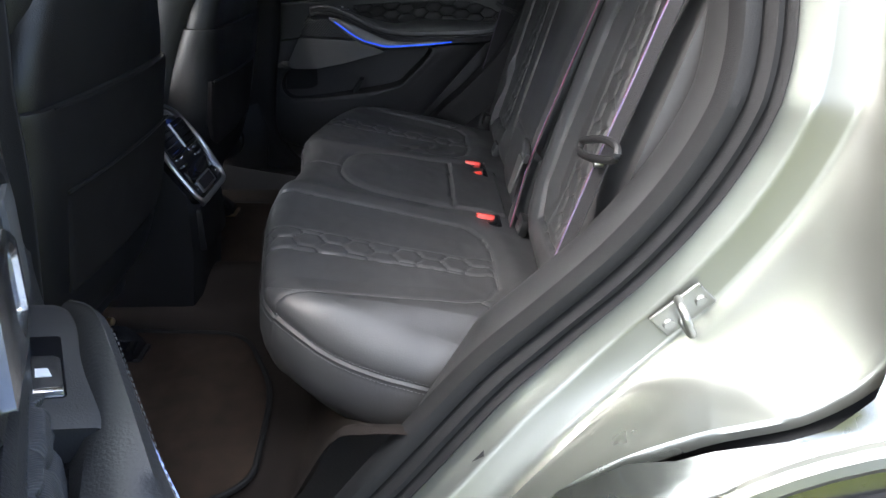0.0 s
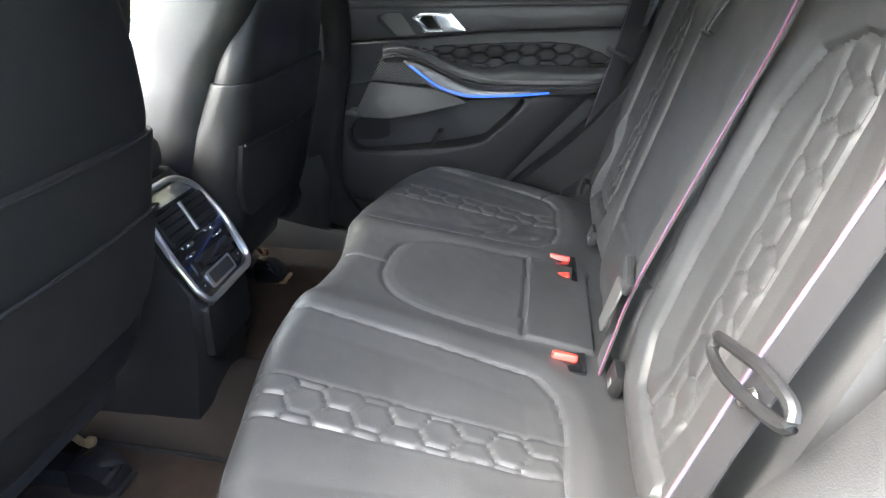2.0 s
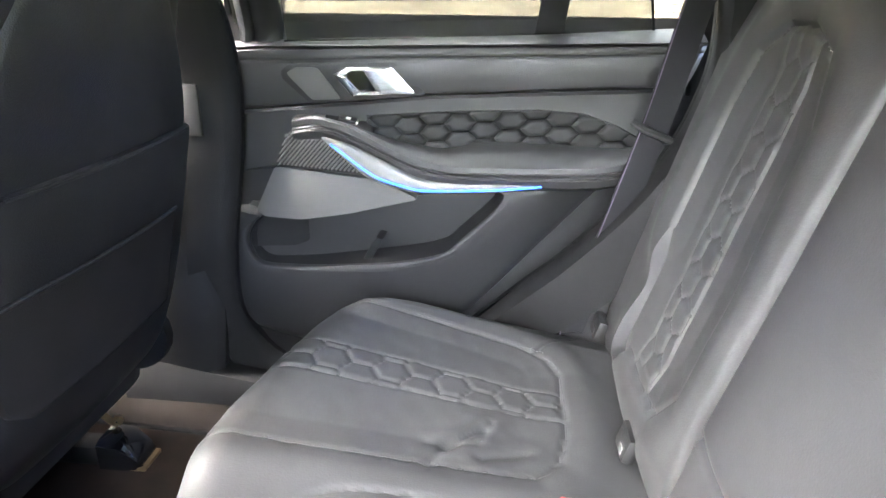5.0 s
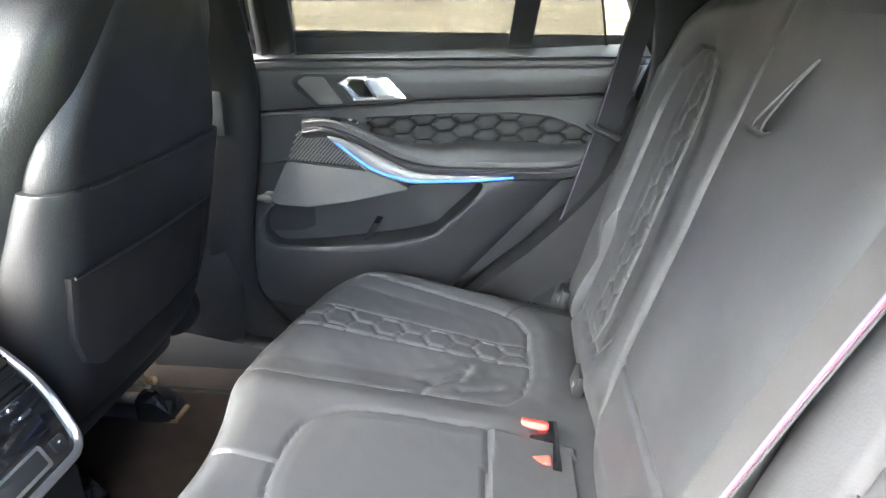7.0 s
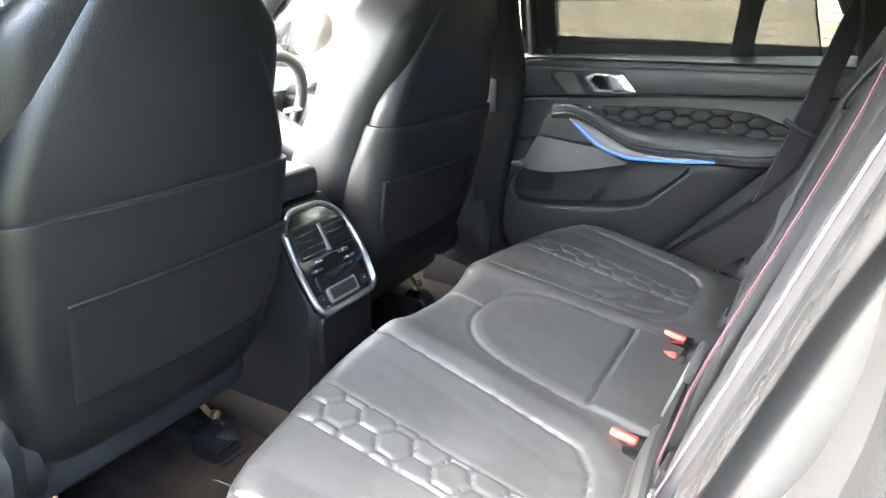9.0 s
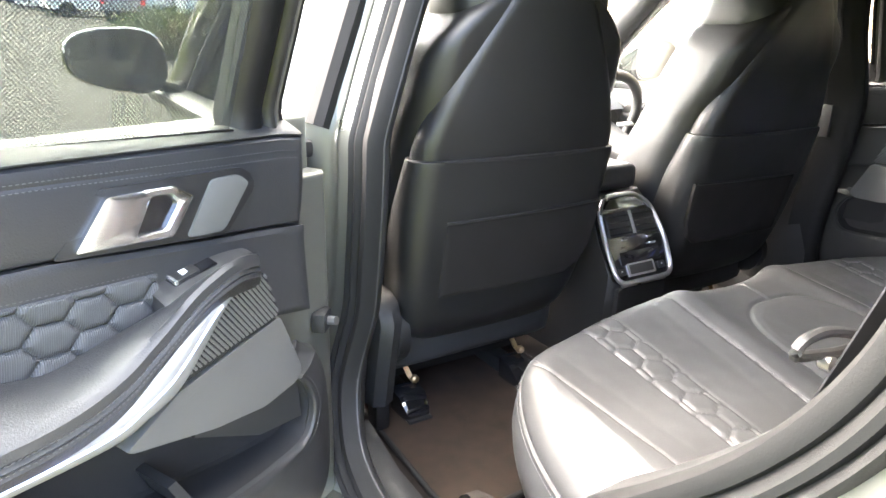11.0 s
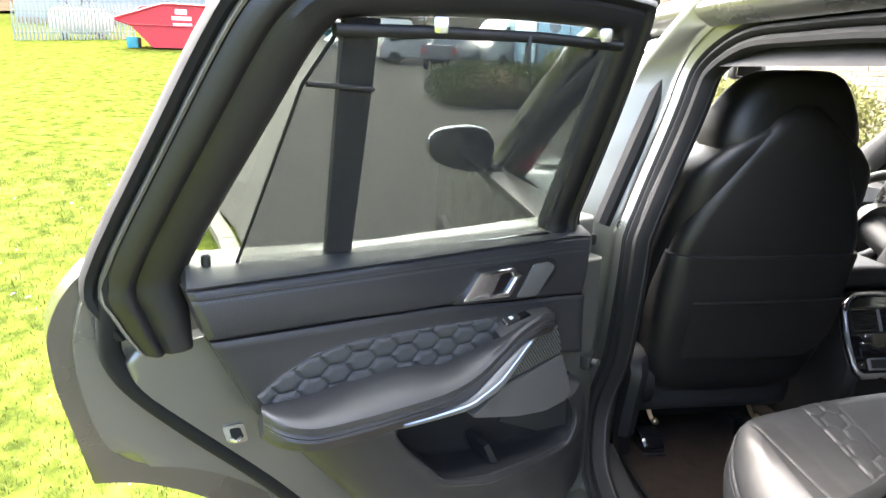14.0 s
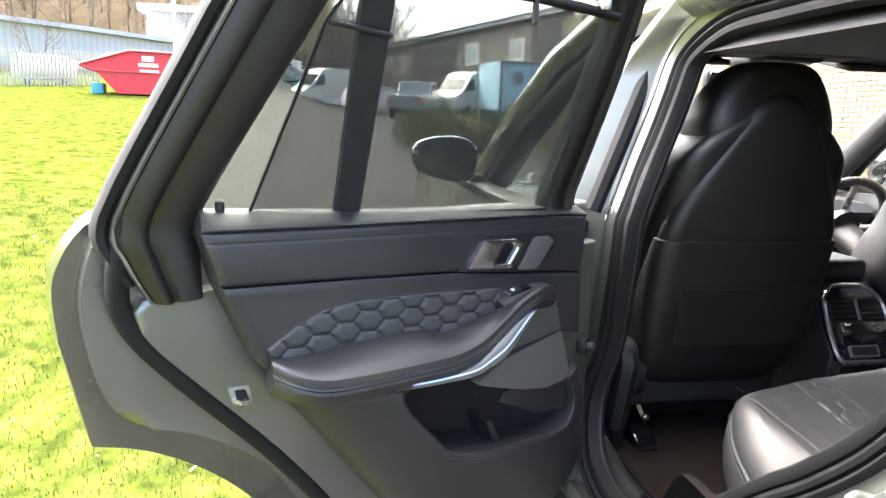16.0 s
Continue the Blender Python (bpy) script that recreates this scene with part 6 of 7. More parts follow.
grid(bm, [[(x, edge_y(x) + 0.10 + (46 - edge_y(x)) * k, ground_height(x, edge_y(x) + 0.1 + 46 * k) + 0.035) for k in (0, 0.01, 0.03, 0.07, 0.12, 0.2, 0.4, 0.7, 1.0)] for x in xr])
tagged(part("road", bm, ASPHALT), "grey worn asphalt yard", "road", kind="structure")
kb = tagged(new("kerb"), "weathered pale concrete kerb edging the grass", "kerb", kind="structure")
x = -3.2
while x > -34:
    x1 = x - 0.9
    a, b = Vector((x - 0.006, edge_y(x), 0)), Vector((x1 + 0.006, edge_y(x1), 0))
    d = (b - a).normalized()
    w = Vector((-d.y, d.x, 0)) * 0.065
    z0, z1 = ground_height(a.x, a.y), ground_height(b.x, b.y)
    loops = [[p + w + Vector((0, 0, z - 0.05)), p + w + Vector((0, 0, z + 0.075)), p + w * 0.7 + Vector((0, 0, z + 0.085)), p - w * 0.7 + Vector((0, 0, z + 0.085)), p - w + Vector((0, 0, z + 0.07)), p - w + Vector((0, 0, z - 0.05))] for p, z in ((a, z0), (b, z1))]
    part("kerbstone", loft(loops), KERB, kb)
    x = x1
bm = bmesh.new()
grid(bm, [[(x, y, ground_height(x, y) + 0.06 + 0.25 * noise.noise((x * 0.2, y * 0.2, 3))) for y in [-75 + 2 * i for i in range(40)]] for x in [-46 - 2.5 * i for i in range(45)]])
tagged(part("wooded_bank", bm, SOIL), "brown leaf-covered wooded bank", "bank", kind="structure")
# stony strip beside the car
bm = bmesh.new()
grid(bm, [[(x, y, ground_height(x, y) + 0.040) for y in (edge_y(x) - 0.10 - 0.05 * math.sin(x * 7), -1.2, -0.9, -0.4)] for x in [1.5 - 0.15 * i for i in range(28)]])
tagged(part("gravel_strip", bm, GRAVEL), "brown stony edge beside the grass", "gravel", kind="structure")
rng = random.Random(5)
bm = bmesh.new()
for _ in range(900):
    x = rng.uniform(-2.2, 0.2)
    y = rng.uniform(edge_y(x) - 0.1, -0.95)
    s = rng.uniform(0.004, 0.013)
    m = Matrix.LocRotScale((x, y, ground_height(x, y) + 0.042), Euler((rng.random() * 6, rng.random() * 6, rng.random() * 6)), (s, s * rng.uniform(0.6, 1), s * 0.6))
    vs = [bm.verts.new(m @ Vector(q)) for q in ((1, 0, 0), (-1, 0, 0), (0, 1, 0), (0, -1, 0), (0, 0, 1), (0, 0, -1))]
    for f in ((0, 2, 4), (2, 1, 4), (1, 3, 4), (3, 0, 4), (2, 0, 5), (1, 2, 5), (3, 1, 5), (0, 3, 5)):
        bm.faces.new([vs[i] for i in f])
STONE = material("small_stones", (0.16, 0.135, 0.11), 0.85, blotch=0.5, blotch_size=25)
tagged(part("loose_stones", bm, STONE, smooth=False), "small brown and grey stones", "stones", kind="stuff")
# grass blades
BLADE = material("grass_blade", (0.085, 0.108, 0.016), 0.7, blotch=0.5, blotch_size=7, spec=0.3, rough_var=0)
bm = bmesh.new()
for _ in range(42000):
    k = rng.random() ** 1.6
    x = 0.6 - 7.5 * k + rng.uniform(-0.3, 0.3)
    y = edge_y(x) - 0.02 - rng.random() ** 1.3 * (1.8 + 4.0 * k)
    if x > -0.2 and y > -1.9:
        continue
    h = rng.uniform(0.010, 0.030) * (0.7 + 0.6 * (noise.noise((x * 2, y * 2, 4)) + 0.5))
    a, lean_ = rng.uniform(0, 6.28), rng.uniform(0.1, 1.1)
    w = rng.uniform(0.0009, 0.0018) * (1 + k * 1.2)
    z = ground_height(x, y) + 0.006
    c, s = math.cos(a), math.sin(a)
    t = Vector((c, s, 0)) * h * lean_
    q = Vector((-s, c, 0)) * w
    p = Vector((x, y, z))
    v = [bm.verts.new(p - q), bm.verts.new(p + q), bm.verts.new(p + t * 0.4 + Vector((0, 0, h * 0.65)) + q * 0.7), bm.verts.new(p + t + Vector((0, 0, h))), bm.verts.new(p + t * 0.4 + Vector((0, 0, h * 0.65)) - q * 0.7)]
    bm.faces.new((v[0], v[1], v[2], v[4]))
    bm.faces.new((v[4], v[2], v[3]))
tagged(part("grass_blades", bm, BLADE, smooth=False), "short bright green grass blades", "grass", kind="stuff")

LEAF = material("dead_leaf", (0.22, 0.18, 0.11), 0.8, blotch=0.5, blotch_size=30)
bm = bmesh.new()
for _ in range(420):
    k = rng.random()
    x = 0.4 - 7.0 * k + rng.uniform(-0.3, 0.3)
    y = edge_y(x) - 0.05 - rng.random() * (1.8 + 4.0 * k)
    s_ = rng.uniform(0.006, 0.020)
    m = Matrix.LocRotScale((x, y, ground_height(x, y) + 0.018), Euler((rng.uniform(-0.5, 0.5), rng.uniform(-0.5, 0.5), rng.random() * 6)), (s_, s_ * rng.uniform(0.4, 0.8), s_))
    bm.faces.new([bm.verts.new(m @ Vector(q)) for q in ((-1, 0, 0), (-0.3, -0.8, 0.15), (0.6, -0.6, 0.1), (1, 0, 0), (0.5, 0.7, 0.2), (-0.4, 0.8, 0.1))])
tagged(part("fallen_leaves", bm, LEAF, smooth=False), "small dry leaves scattered on the grass", "leaves", kind="stuff")

# ---- skip ----
SKIP_RED = material("faded_red_paint", (0.50, 0.028, 0.035), 0.5, grain=0.3, grain_size=12, blotch=0.3, blotch_size=3)
TEAL = material("teal_plastic", (0.05, 0.35, 0.42), 0.5)
skip = thing("waste_skip", "red painted steel waste skip with white lettering bars standing on grass", "skip", at=pose(-22.0, -7.05, ground_height(-22.0, -7.05) - 0.03, 0, 0, -80))
side = [(-0.82, 0.0), (0.89, 0.0), (1.44, 0.62), (1.88, 0.76), (1.88, 0.84), (0.49, 1.28), (-1.05, 1.26), (-1.08, 0.47)]
bm = bmesh.new()
lo = [bm.verts.new((a, -0.85, b)) for a, b in side]
hi = [bm.verts.new((a, 0.85, b)) for a, b in side]
bm.faces.new(lo), bm.faces.new(hi[::-1])
for i in range(len(side)):
    if i not in (4, 5):
        bm.faces.new((lo[i], lo[(i + 1) % 8], hi[(i + 1) % 8], hi[i]))
part("tub", bm, SKIP_RED, skip, smooth=False)
for y in (-0.86, 0.86):
    part("rim", tube([(-1.05, y, 1.26), (0.49, y, 1.28), (1.88, y, 0.82)], 0.035, 8), SKIP_RED, skip)
    part("rib", tube([(-1.06, y, 0.63), (1.44, y, 0.66), (1.86, y, 0.80)], 0.025, 6), SKIP_RED, skip)
    for a in (-0.5, 0.6):
        part("lifting_lug", tube([(a, y * 1.02, 0.8), (a, y * 1.10, 0.8)], 0.05, 10), SKIP_RED, skip)
part("back_frame", tube([(1.80, -0.86, 0.84), (1.30, -0.86, 1.30), (0.45, -0.86, 1.34)], 0.03, 8), SKIP_RED, skip)
part("load", rbox(-0.2, 0, 1.10, 1.5, 1.6, 0.1, 0.04), SOIL, skip)
for a0, b0, w, h in ((-0.18, 1.07, 0.34, 0.15), (-0.30, 0.88, 0.57, 0.11), (-0.31, 0.70, 0.55, 0.07)):
    part("lettering_bar", rbox(a0 + w / 2, 0.853, b0, w, 0.006, h, 0.0), WHITE, skip)
teal = thing("blue_bin", "small blue-green plastic bin beside the skip", "bin")
part("tub", rbox(-21.8, -8.55, ground_height(-21.8, -8.5) + 0.14, 0.35, 0.35, 0.34, 0.03), TEAL, teal)

# ---- fence, tank, shed ----
PALE = material("pale_green_painted_steel", (0.30, 0.32, 0.26), 0.7, blotch=0.25, blotch_size=3)
TANK = material("white_tank_paint", (0.55, 0.55, 0.54), 0.5, blotch=0.08)
fence = thing("palisade_fence", "pale green weathered palisade fence on the grass", "fence")
fa, fb = Vector((-23.6, -12.9, 0)), Vector((-25.6, -9.7, 0))
N_ = 34
u = (fb - fa).normalized()
pale_me = None
for i in range(N_):
    p = fa.lerp(fb, i / (N_ - 1))
    z = ground_height(p.x, p.y)
    if pale_me is None:
        ob = part("pale", prism([(-0.032, 0.0), (0.032, 0.0), (0.032, 1.16), (0.0, 1.23), (-0.032, 1.16)], lambda a, b: Vector((u.x * a, u.y * a, b)) + Vector((0.012, 0, 0)), lambda a, b: Vector((u.x * a, u.y * a, b)) + Vector((0.03, 0, 0))), PALE, fence, smooth=False)
        pale_me = ob.data
    else:
        ob = new("pale", pale_me)
        ob.parent = fence
    ob.location = (p.x, p.y, z - 0.02 + 0.02 * rng.random())
for h in (0.25, 0.95):
    part("rail", tube([fa + Vector((0, 0, ground_height(fa.x, fa.y) + h)), fb + Vector((0, 0, ground_height(fb.x, fb.y) + h))], 0.03, 6), PALE, fence)
tank = thing("gas_tank", "white horizontal gas tank behind the fence", "tank")
tc_, td = Vector((-25.6, -11.5, ground_height(-25.6, -11.5) + 0.62)), Vector((u.x, u.y, 0))
tank.location.z = -0.05
part("vessel", loft([[tc_ + td * s + Vector((-td.y, td.x, 0)) * r * math.cos(a) + Vector((0, 0, r * math.sin(a))) for a in [2 * math.pi * k / 20 for k in range(20)]] for s, r in ((-1.05, 0.05), (-1.02, 0.25), (-0.92, 0.40), (-0.8, 0.45), (0.8, 0.45), (0.92, 0.40), (1.02, 0.25), (1.05, 0.05))]), TANK, tank)
for s in (-0.6, 0.6):
    part("saddle", rbox(*(tc_ + td * s - Vector((0, 0, 0.45))), 0.5, 0.12, 0.4, 0.01), KERB, tank)
CLAD = striped("white_ribbed_cladding", (0.42, 0.42, 0.40), 1.1, (0, 0, 72), 0.4, 0.6, 0.0, 0.85)
ROOFG = material("grey_roof_sheet", (0.33, 0.34, 0.36), 0.6, blotch=0.1)
BRICKFAR = material("far_brick", (0.36, 0.25, 0.17), 0.85, blotch=0.2, blotch_size=4)
DOORDARK = material("dark_opening", (0.03, 0.03, 0.03), 0.7)
shed = thing("industrial_unit", "white clad industrial unit with brick base and mono-pitch roof", "building")
shed.location.z = -0.15
sa, sb = Vector((-35.3, -18.2, 0)), Vector((-38.2, -9.4, 0))
sn = Vector((-(sb - sa).y, (sb - sa).x, 0)).normalized()
sn = sn if sn.x < 0 else -sn
zb = 2.8


def shed_box(a0, a1, z0l, z0r, z1l, z1r, off, depth):
    p, q = sa.lerp(sb, a0), sa.lerp(sb, a1)
    f = [p - sn * off + Vector((0, 0, z0l)), q - sn * off + Vector((0, 0, z0r)), q - sn * off + Vector((0, 0, z1r)), p - sn * off + Vector((0, 0, z1l))]
    return loft([f, [v + sn * depth for v in f]])


part("brick_base", shed_box(0, 1, zb, zb, 3.75, 3.75, 0.0, 12), BRICKFAR, shed, smooth=False)
part("cladding", shed_box(-0.005, 1.005, 3.70, 3.72, 5.85, 5.25, 0.06, 12), CLAD, shed, "white ribbed cladding", smooth=False)
part("roof", shed_box(-0.03, 1.03, 5.85, 5.25, 6.08, 5.45, 0.45, 13), ROOFG, shed, smooth=False)
part("trim", shed_box(-0.005, 1.005, 3.66, 3.68, 3.80, 3.80, 0.10, 0.1), ROOFG, shed, smooth=False)
part("doorway", shed_box(0.80, 0.87, zb, zb, 3.70, 3.70, 0.03, 0.2), DOORDARK, shed, smooth=False)
lowb = thing("industrial_unit", "low white building with dark windows behind the skip", "building")
part("wall", rbox(0, 0, 0, 16, 6, 2.6, 0.02, 1, pose(-47, -8.2, 5.6, 0, 0, 0)), CLAD, lowb)
part("roof", rbox(0, 0, 0, 16.6, 6.8, 0.35, 0.02, 1, pose(-47, -8.2, 7.05, 0, 0, 0)), TANK, lowb)
for i in range(5):
    w_ = part("window", rbox(-39.4 - i * 1.8, -11.22, 5.7, 0.9, 0.06, 1.3, 0.01), ROOFG, lowb)
    part("pane", rbox(-39.4 - i * 1.8, -11.25, 5.7, 0.75, 0.05, 1.15, 0.0), DOORDARK, w_)
pole = thing("lamp_post", "tall pale grey steel lamp post", "lamp post")
pb = Vector((-29.0, -7.7, ground_height(-29, -7.7)))
part("shaft", tube([pb, pb + Vector((0, 0, 4)), pb + Vector((0, 0, 8))], [0.09, 0.075, 0.05], 10), TANK, pole)
part("lamp_head", rbox(pb.x + 0.3, pb.y, pb.z + 8.0, 0.7, 0.2, 0.1, 0.03), ROOFG, pole)

# ---- big shed ahead ----
FACADE = material("grey_brown_facade", (0.20, 0.175, 0.15), 0.8, blotch=0.15, blotch_size=1.0, grain=0.3, grain_size=20)
ahead = thing("warehouse", "long grey-brown warehouse with shutters and pale windows", "building")
qa, qb = Vector((-73.0, -0.1, 0)), Vector((-31.0, 14.1, 0))
qd = (qb - qa).normalized()
qn = Vector((-qd.y, qd.x, 0))
qn = qn if qn.y > 0 else -qn


def wall_box(s0, s1, z0, z1, off, depth):
    p, q = qa + qd * s0, qa + qd * s1
    f = [p - qn * off + Vector((0, 0, z0)), q - qn * off + Vector((0, 0, z0)), q - qn * off + Vector((0, 0, z1)), p - qn * off + Vector((0, 0, z1))]
    return loft([f, [v + qn * depth for v in f]])


part("wall", wall_box(0, 44, 0.8, 8.0, 0, 14), FACADE, ahead, smooth=False)
part("eaves", wall_box(-0.4, 44.4, 7.75, 8.05, 0.4, 0.6), ROOFG, ahead, smooth=False)
p, q = qa + qd * -0.4, qa + qd * 44.4
bm = bmesh.new()
f = [bm.verts.new(v) for v in (p - qn * 0.5 + Vector((0, 0, 8.05)), q - qn * 0.5 + Vector((0, 0, 8.05)), q + qn * 8 + Vector((0, 0, 9.4)), p + qn * 8 + Vector((0, 0, 9.4)))]
bm.faces.new(f)
part("roof", bm, ROOFG, ahead, smooth=False)
SHUTTER = striped("shutter_slats", (0.085, 0.08, 0.075), 3.0, (0, 90, 0), 0.4)
for s0, s1, top in ((5.0, 8.5, 6.6), (18.7, 25.7, 7.1), (35.1, 37.9, 7.3)):
    part("shutter", wall_box(s0, s1, 1.2, top, 0.05, 0.1), SHUTTER, ahead, smooth=False)
for s0, s1, z0, z1 in ((12.3, 14.1, 5.6, 6.9), (15.9, 17.6, 5.5, 6.8), (27.1, 28.8, 5.4, 6.9), (32.7, 34.3, 5.3, 6.7)):
    wd = part("window", wall_box(s0, s1, z0, z1, 0.06, 0.1), WHITE, ahead, smooth=False)
    for k in (0, 1):
        w0 = s0 + 0.12 + k * (s1 - s0 - 0.12) / 2
        part("pane", wall_box(w0, w0 + (s1 - s0) / 2 - 0.18, z0 + 0.12, z1 - 0.12, 0.08, 0.05), ROOFG, wd, smooth=False)

# ---- buff brick building on the far side of the car ----
BW = 6.35
MORTAR = material("pale_mortar", (0.42, 0.39, 0.33), 0.9, grain=0.5, grain_size=150, blotch=0.12)


def brick_material(name):
    m = material(name, (0.40, 0.31, 0.17), 0.85, grain=0.7, grain_size=90, blotch=0.2, blotch_size=9)
    n, ln = m.node_tree.nodes, m.node_tree.links
    info, geo, ramp, mix, b = n.new("ShaderNodeObjectInfo"), n.new("ShaderNodeNewGeometry"), n.new("ShaderNodeValToRGB"), n.new("ShaderNodeMix"), n["Principled BSDF"]
    add = n.new("ShaderNodeMath")
    add.operation = "FRACT"
    s = n.new("ShaderNodeMath")
    s.operation = "ADD"
    ln.new(info.outputs["Random"], s.inputs[0]), ln.new(geo.outputs["Random Per Island"], s.inputs[1]), ln.new(s.outputs[0], add.inputs[0])
    e = ramp.color_ramp.elements
    e[0].color, e[1].color = (0.16, 0.128, 0.082, 1), (0.27, 0.220, 0.145, 1)
    ln.new(add.outputs[0], ramp.inputs[0])
    mix.data_type = "RGBA"
    mix.blend_type = "MULTIPLY"
    mix.inputs[0].default_value = 0.5
    big = node_of(m, "ShaderNodeTexNoise")
    ln.new(ramp.outputs[0], mix.inputs[6]), ln.new(big.outputs[0], mix.inputs[7]), ln.new(mix.outputs[2], b.inputs["Base Color"])
    return m


BRICK = brick_material("buff_brick")
hall = thing("brick_building", "buff brick building wall with pale mortar joints", "building")
wall_ = part("wall", rbox(-4.5, BW + 3.02, 2.9, 31, 6, 6.2, 0), MORTAR, hall, smooth=False)
part("roof_edge", rbox(-4.5, BW + 2.9, 6.1, 31.6, 6.6, 0.25, 0.02), ROOFG, hall)
part("downpipe", tube([(-12.6, BW - 0.06, 0.3), (-12.6, BW - 0.06, 6)], 0.06, 10), TANK, hall)

# ---- hedges ----
HEDGE = material("hedge_leaf", (0.050, 0.068, 0.016), 0.8, blotch=0.5, blotch_size=3, spec=0.3, rough_var=0)
HEDGE_Y = material("yellowing_hedge_leaf", (0.15, 0.15, 0.04), 0.8, blotch=0.5, blotch_size=2.5, spec=0.3, rough_var=0)


def hedge(cx, cy, rx, ry, h, n, leaf, mat, label):
    t = thing("hedge", label, "hedge", "hedges")
    bm = bmesh.new()
    for _ in range(n):
        a, k = rng.uniform(0, 6.283), rng.random()
        el = math.acos(rng.uniform(0, 1))
        r = 0.80 + 0.24 * rng.random() + 0.10 * noise.noise((math.cos(a) * 3, math.sin(a) * 3, el * 3 + cx))
        sx, sy, sz = (math.copysign(abs(v) ** 0.6, v) for v in (math.sin(el) * math.cos(a), math.sin(el) * math.sin(a), math.cos(el)))
        p = Vector((cx + sx * rx * r, cy + sy * ry * r, 0))
        p.z = ground_height(cx, cy) + sz * h * r
        m = Euler((rng.random() * 6, rng.random() * 6, rng.random() * 6)).to_matrix()
        s = leaf * rng.uniform(0.6, 1.2)
        v = [bm.verts.new(p + m @ Vector(q) * s) for q in ((-1, 0, 0), (0, -0.45, 0.1), (1, 0, 0), (0, 0.45, 0.1))]
        bm.faces.new(v)
    part("leaves", bm, mat, t, smooth=False)
    bm = bmesh.new()
    bmesh.ops.create_uvsphere(bm, u_segments=20, v_segments=10, radius=1.0, matrix=Matrix.LocRotScale((cx, cy, ground_height(cx, cy) + h * 0.1), None, (rx * 0.82, ry * 0.82, h * 0.75)))
    part("core", bm, SOIL, t)
    return t


hedge(-15.2, 1.8, 1.5, 1.6, 1.0, 9000, 0.045, HEDGE, "low clipped green hedge island in the yard")
for i in range(5):
    hedge(-8.2 - i * 2.6, 4.75, 1.55, 0.75, 1.15 - 0.1 * (i % 2) + 0.05 * i, 3600, 0.045, HEDGE_Y, "yellow-green hedge along the brick wall")

# ---- trees ----
BARK = material("grey_brown_bark", (0.085, 0.068, 0.052), 0.95, grain=0.8, grain_size=30, blotch=0.3, blotch_size=5)
TWIG = material("brown_twigs", (0.13, 0.098, 0.062), 0.95, blotch=0.3, blotch_size=1.5)


def limb(bm, p, d, length, r0, depth, r):
    """A tapering limb with side limbs."""
    n = 3
    pts, rad = [p], [r0]
    q, dd = p.copy(), d.copy()
    for i in range(n):
        dd = (dd + Vector((r.uniform(-0.22, 0.22), r.uniform(-0.22, 0.22), r.uniform(-0.05, 0.22)))).normalized()
        q = q + dd * length / n
        pts.append(q.copy())
        rad.append(r0 * (1 - 0.75 * (i + 1) / n))
    loops = []
    for i, c in enumerate(pts):
        t = (pts[min(i + 1, n)] - pts[max(i - 1, 0)]).normalized()
        s = t.orthogonal().normalized()
        w = t.cross(s)
        k = 5 if depth == 0 else 3
        loops.append([c + (s * math.cos(a) + w * math.sin(a)) * rad[i] for a in [2 * math.pi * j / k for j in range(k)]])
    grid(bm, loops, close_v=True)
    return list(zip(pts, rad)), dd


def bare_tree_meshes(seed):
    r = random.Random(seed)
    trunk, crown = bmesh.new(), bmesh.new()
    main, d = limb(trunk, Vector((0, 0, -0.3)), Vector((0, 0, 1)), 7.0, 0.075, 0, r)
    level = [(main[k][0].lerp(main[k + 1][0], f), 0.032) for k in range(1, 3) for f in (0.0, 0.3, 0.6, 0.9)] + [(main[-1][0], 0.05)]
    for p, rr in level:
        a = r.uniform(0, 6.28)
        dv = Vector((math.cos(a), math.sin(a), r.uniform(0.5, 1.3))).normalized()
        sub, _ = limb(crown, p, dv, r.uniform(2.0, 3.2), rr, 1, r)
        for k in range(1, 4):
            for _ in range(2):
                b = r.uniform(0, 6.28)
                ev = (dv + Vector((math.cos(b), math.sin(b), r.uniform(0, 0.8)))).normalized()
                tw, _ = limb(crown, sub[k][0], ev, r.uniform(0.9, 1.6), 0.022, 2, r)
                for kk in range(1, 4):
                    for _ in range(2):
                        c = r.uniform(0, 6.28)
                        fv = (ev + Vector((math.cos(c), math.sin(c), r.uniform(-0.2, 0.8)))).normalized()
                        e = tw[kk][0] + fv * r.uniform(0.5, 1.0)
                        s = fv.orthogonal().normalized() * 0.012
                        crown.faces.new([crown.verts.new(v) for v in (tw[kk][0] - s, tw[kk][0] + s, e)])
    return trunk, crown


protos = []
for sd in range(4):
    t = thing("bare_tree", "leafless brown tree on the wooded bank", "tree", "bare trees")
    tr, cr = bare_tree_meshes(sd + 11)
    part("trunk", tr, BARK, t)
    part("crown", cr, TWIG, t, smooth=False)
    protos.append(t)
r_ = random.Random(3)
count = 0
for row in range(12):
    for i in range(22):
        x = -50 - row * 4.5 + r_.uniform(-2, 2)
        y = -46 + i * 2.35 + r_.uniform(-1.2, 1.2) + row * 0.4
        m = pose(x, y, ground_height(x, y), 0, 0, r_.uniform(0, 360)) @ Matrix.Scale(r_.uniform(0.7, 1.25), 4)
        if count < 4:
            protos[count].matrix_world = m
        else:
            c = copy_thing(protos[r_.randrange(4)], Matrix.Identity(4))
            c.matrix_world = m
        count += 1
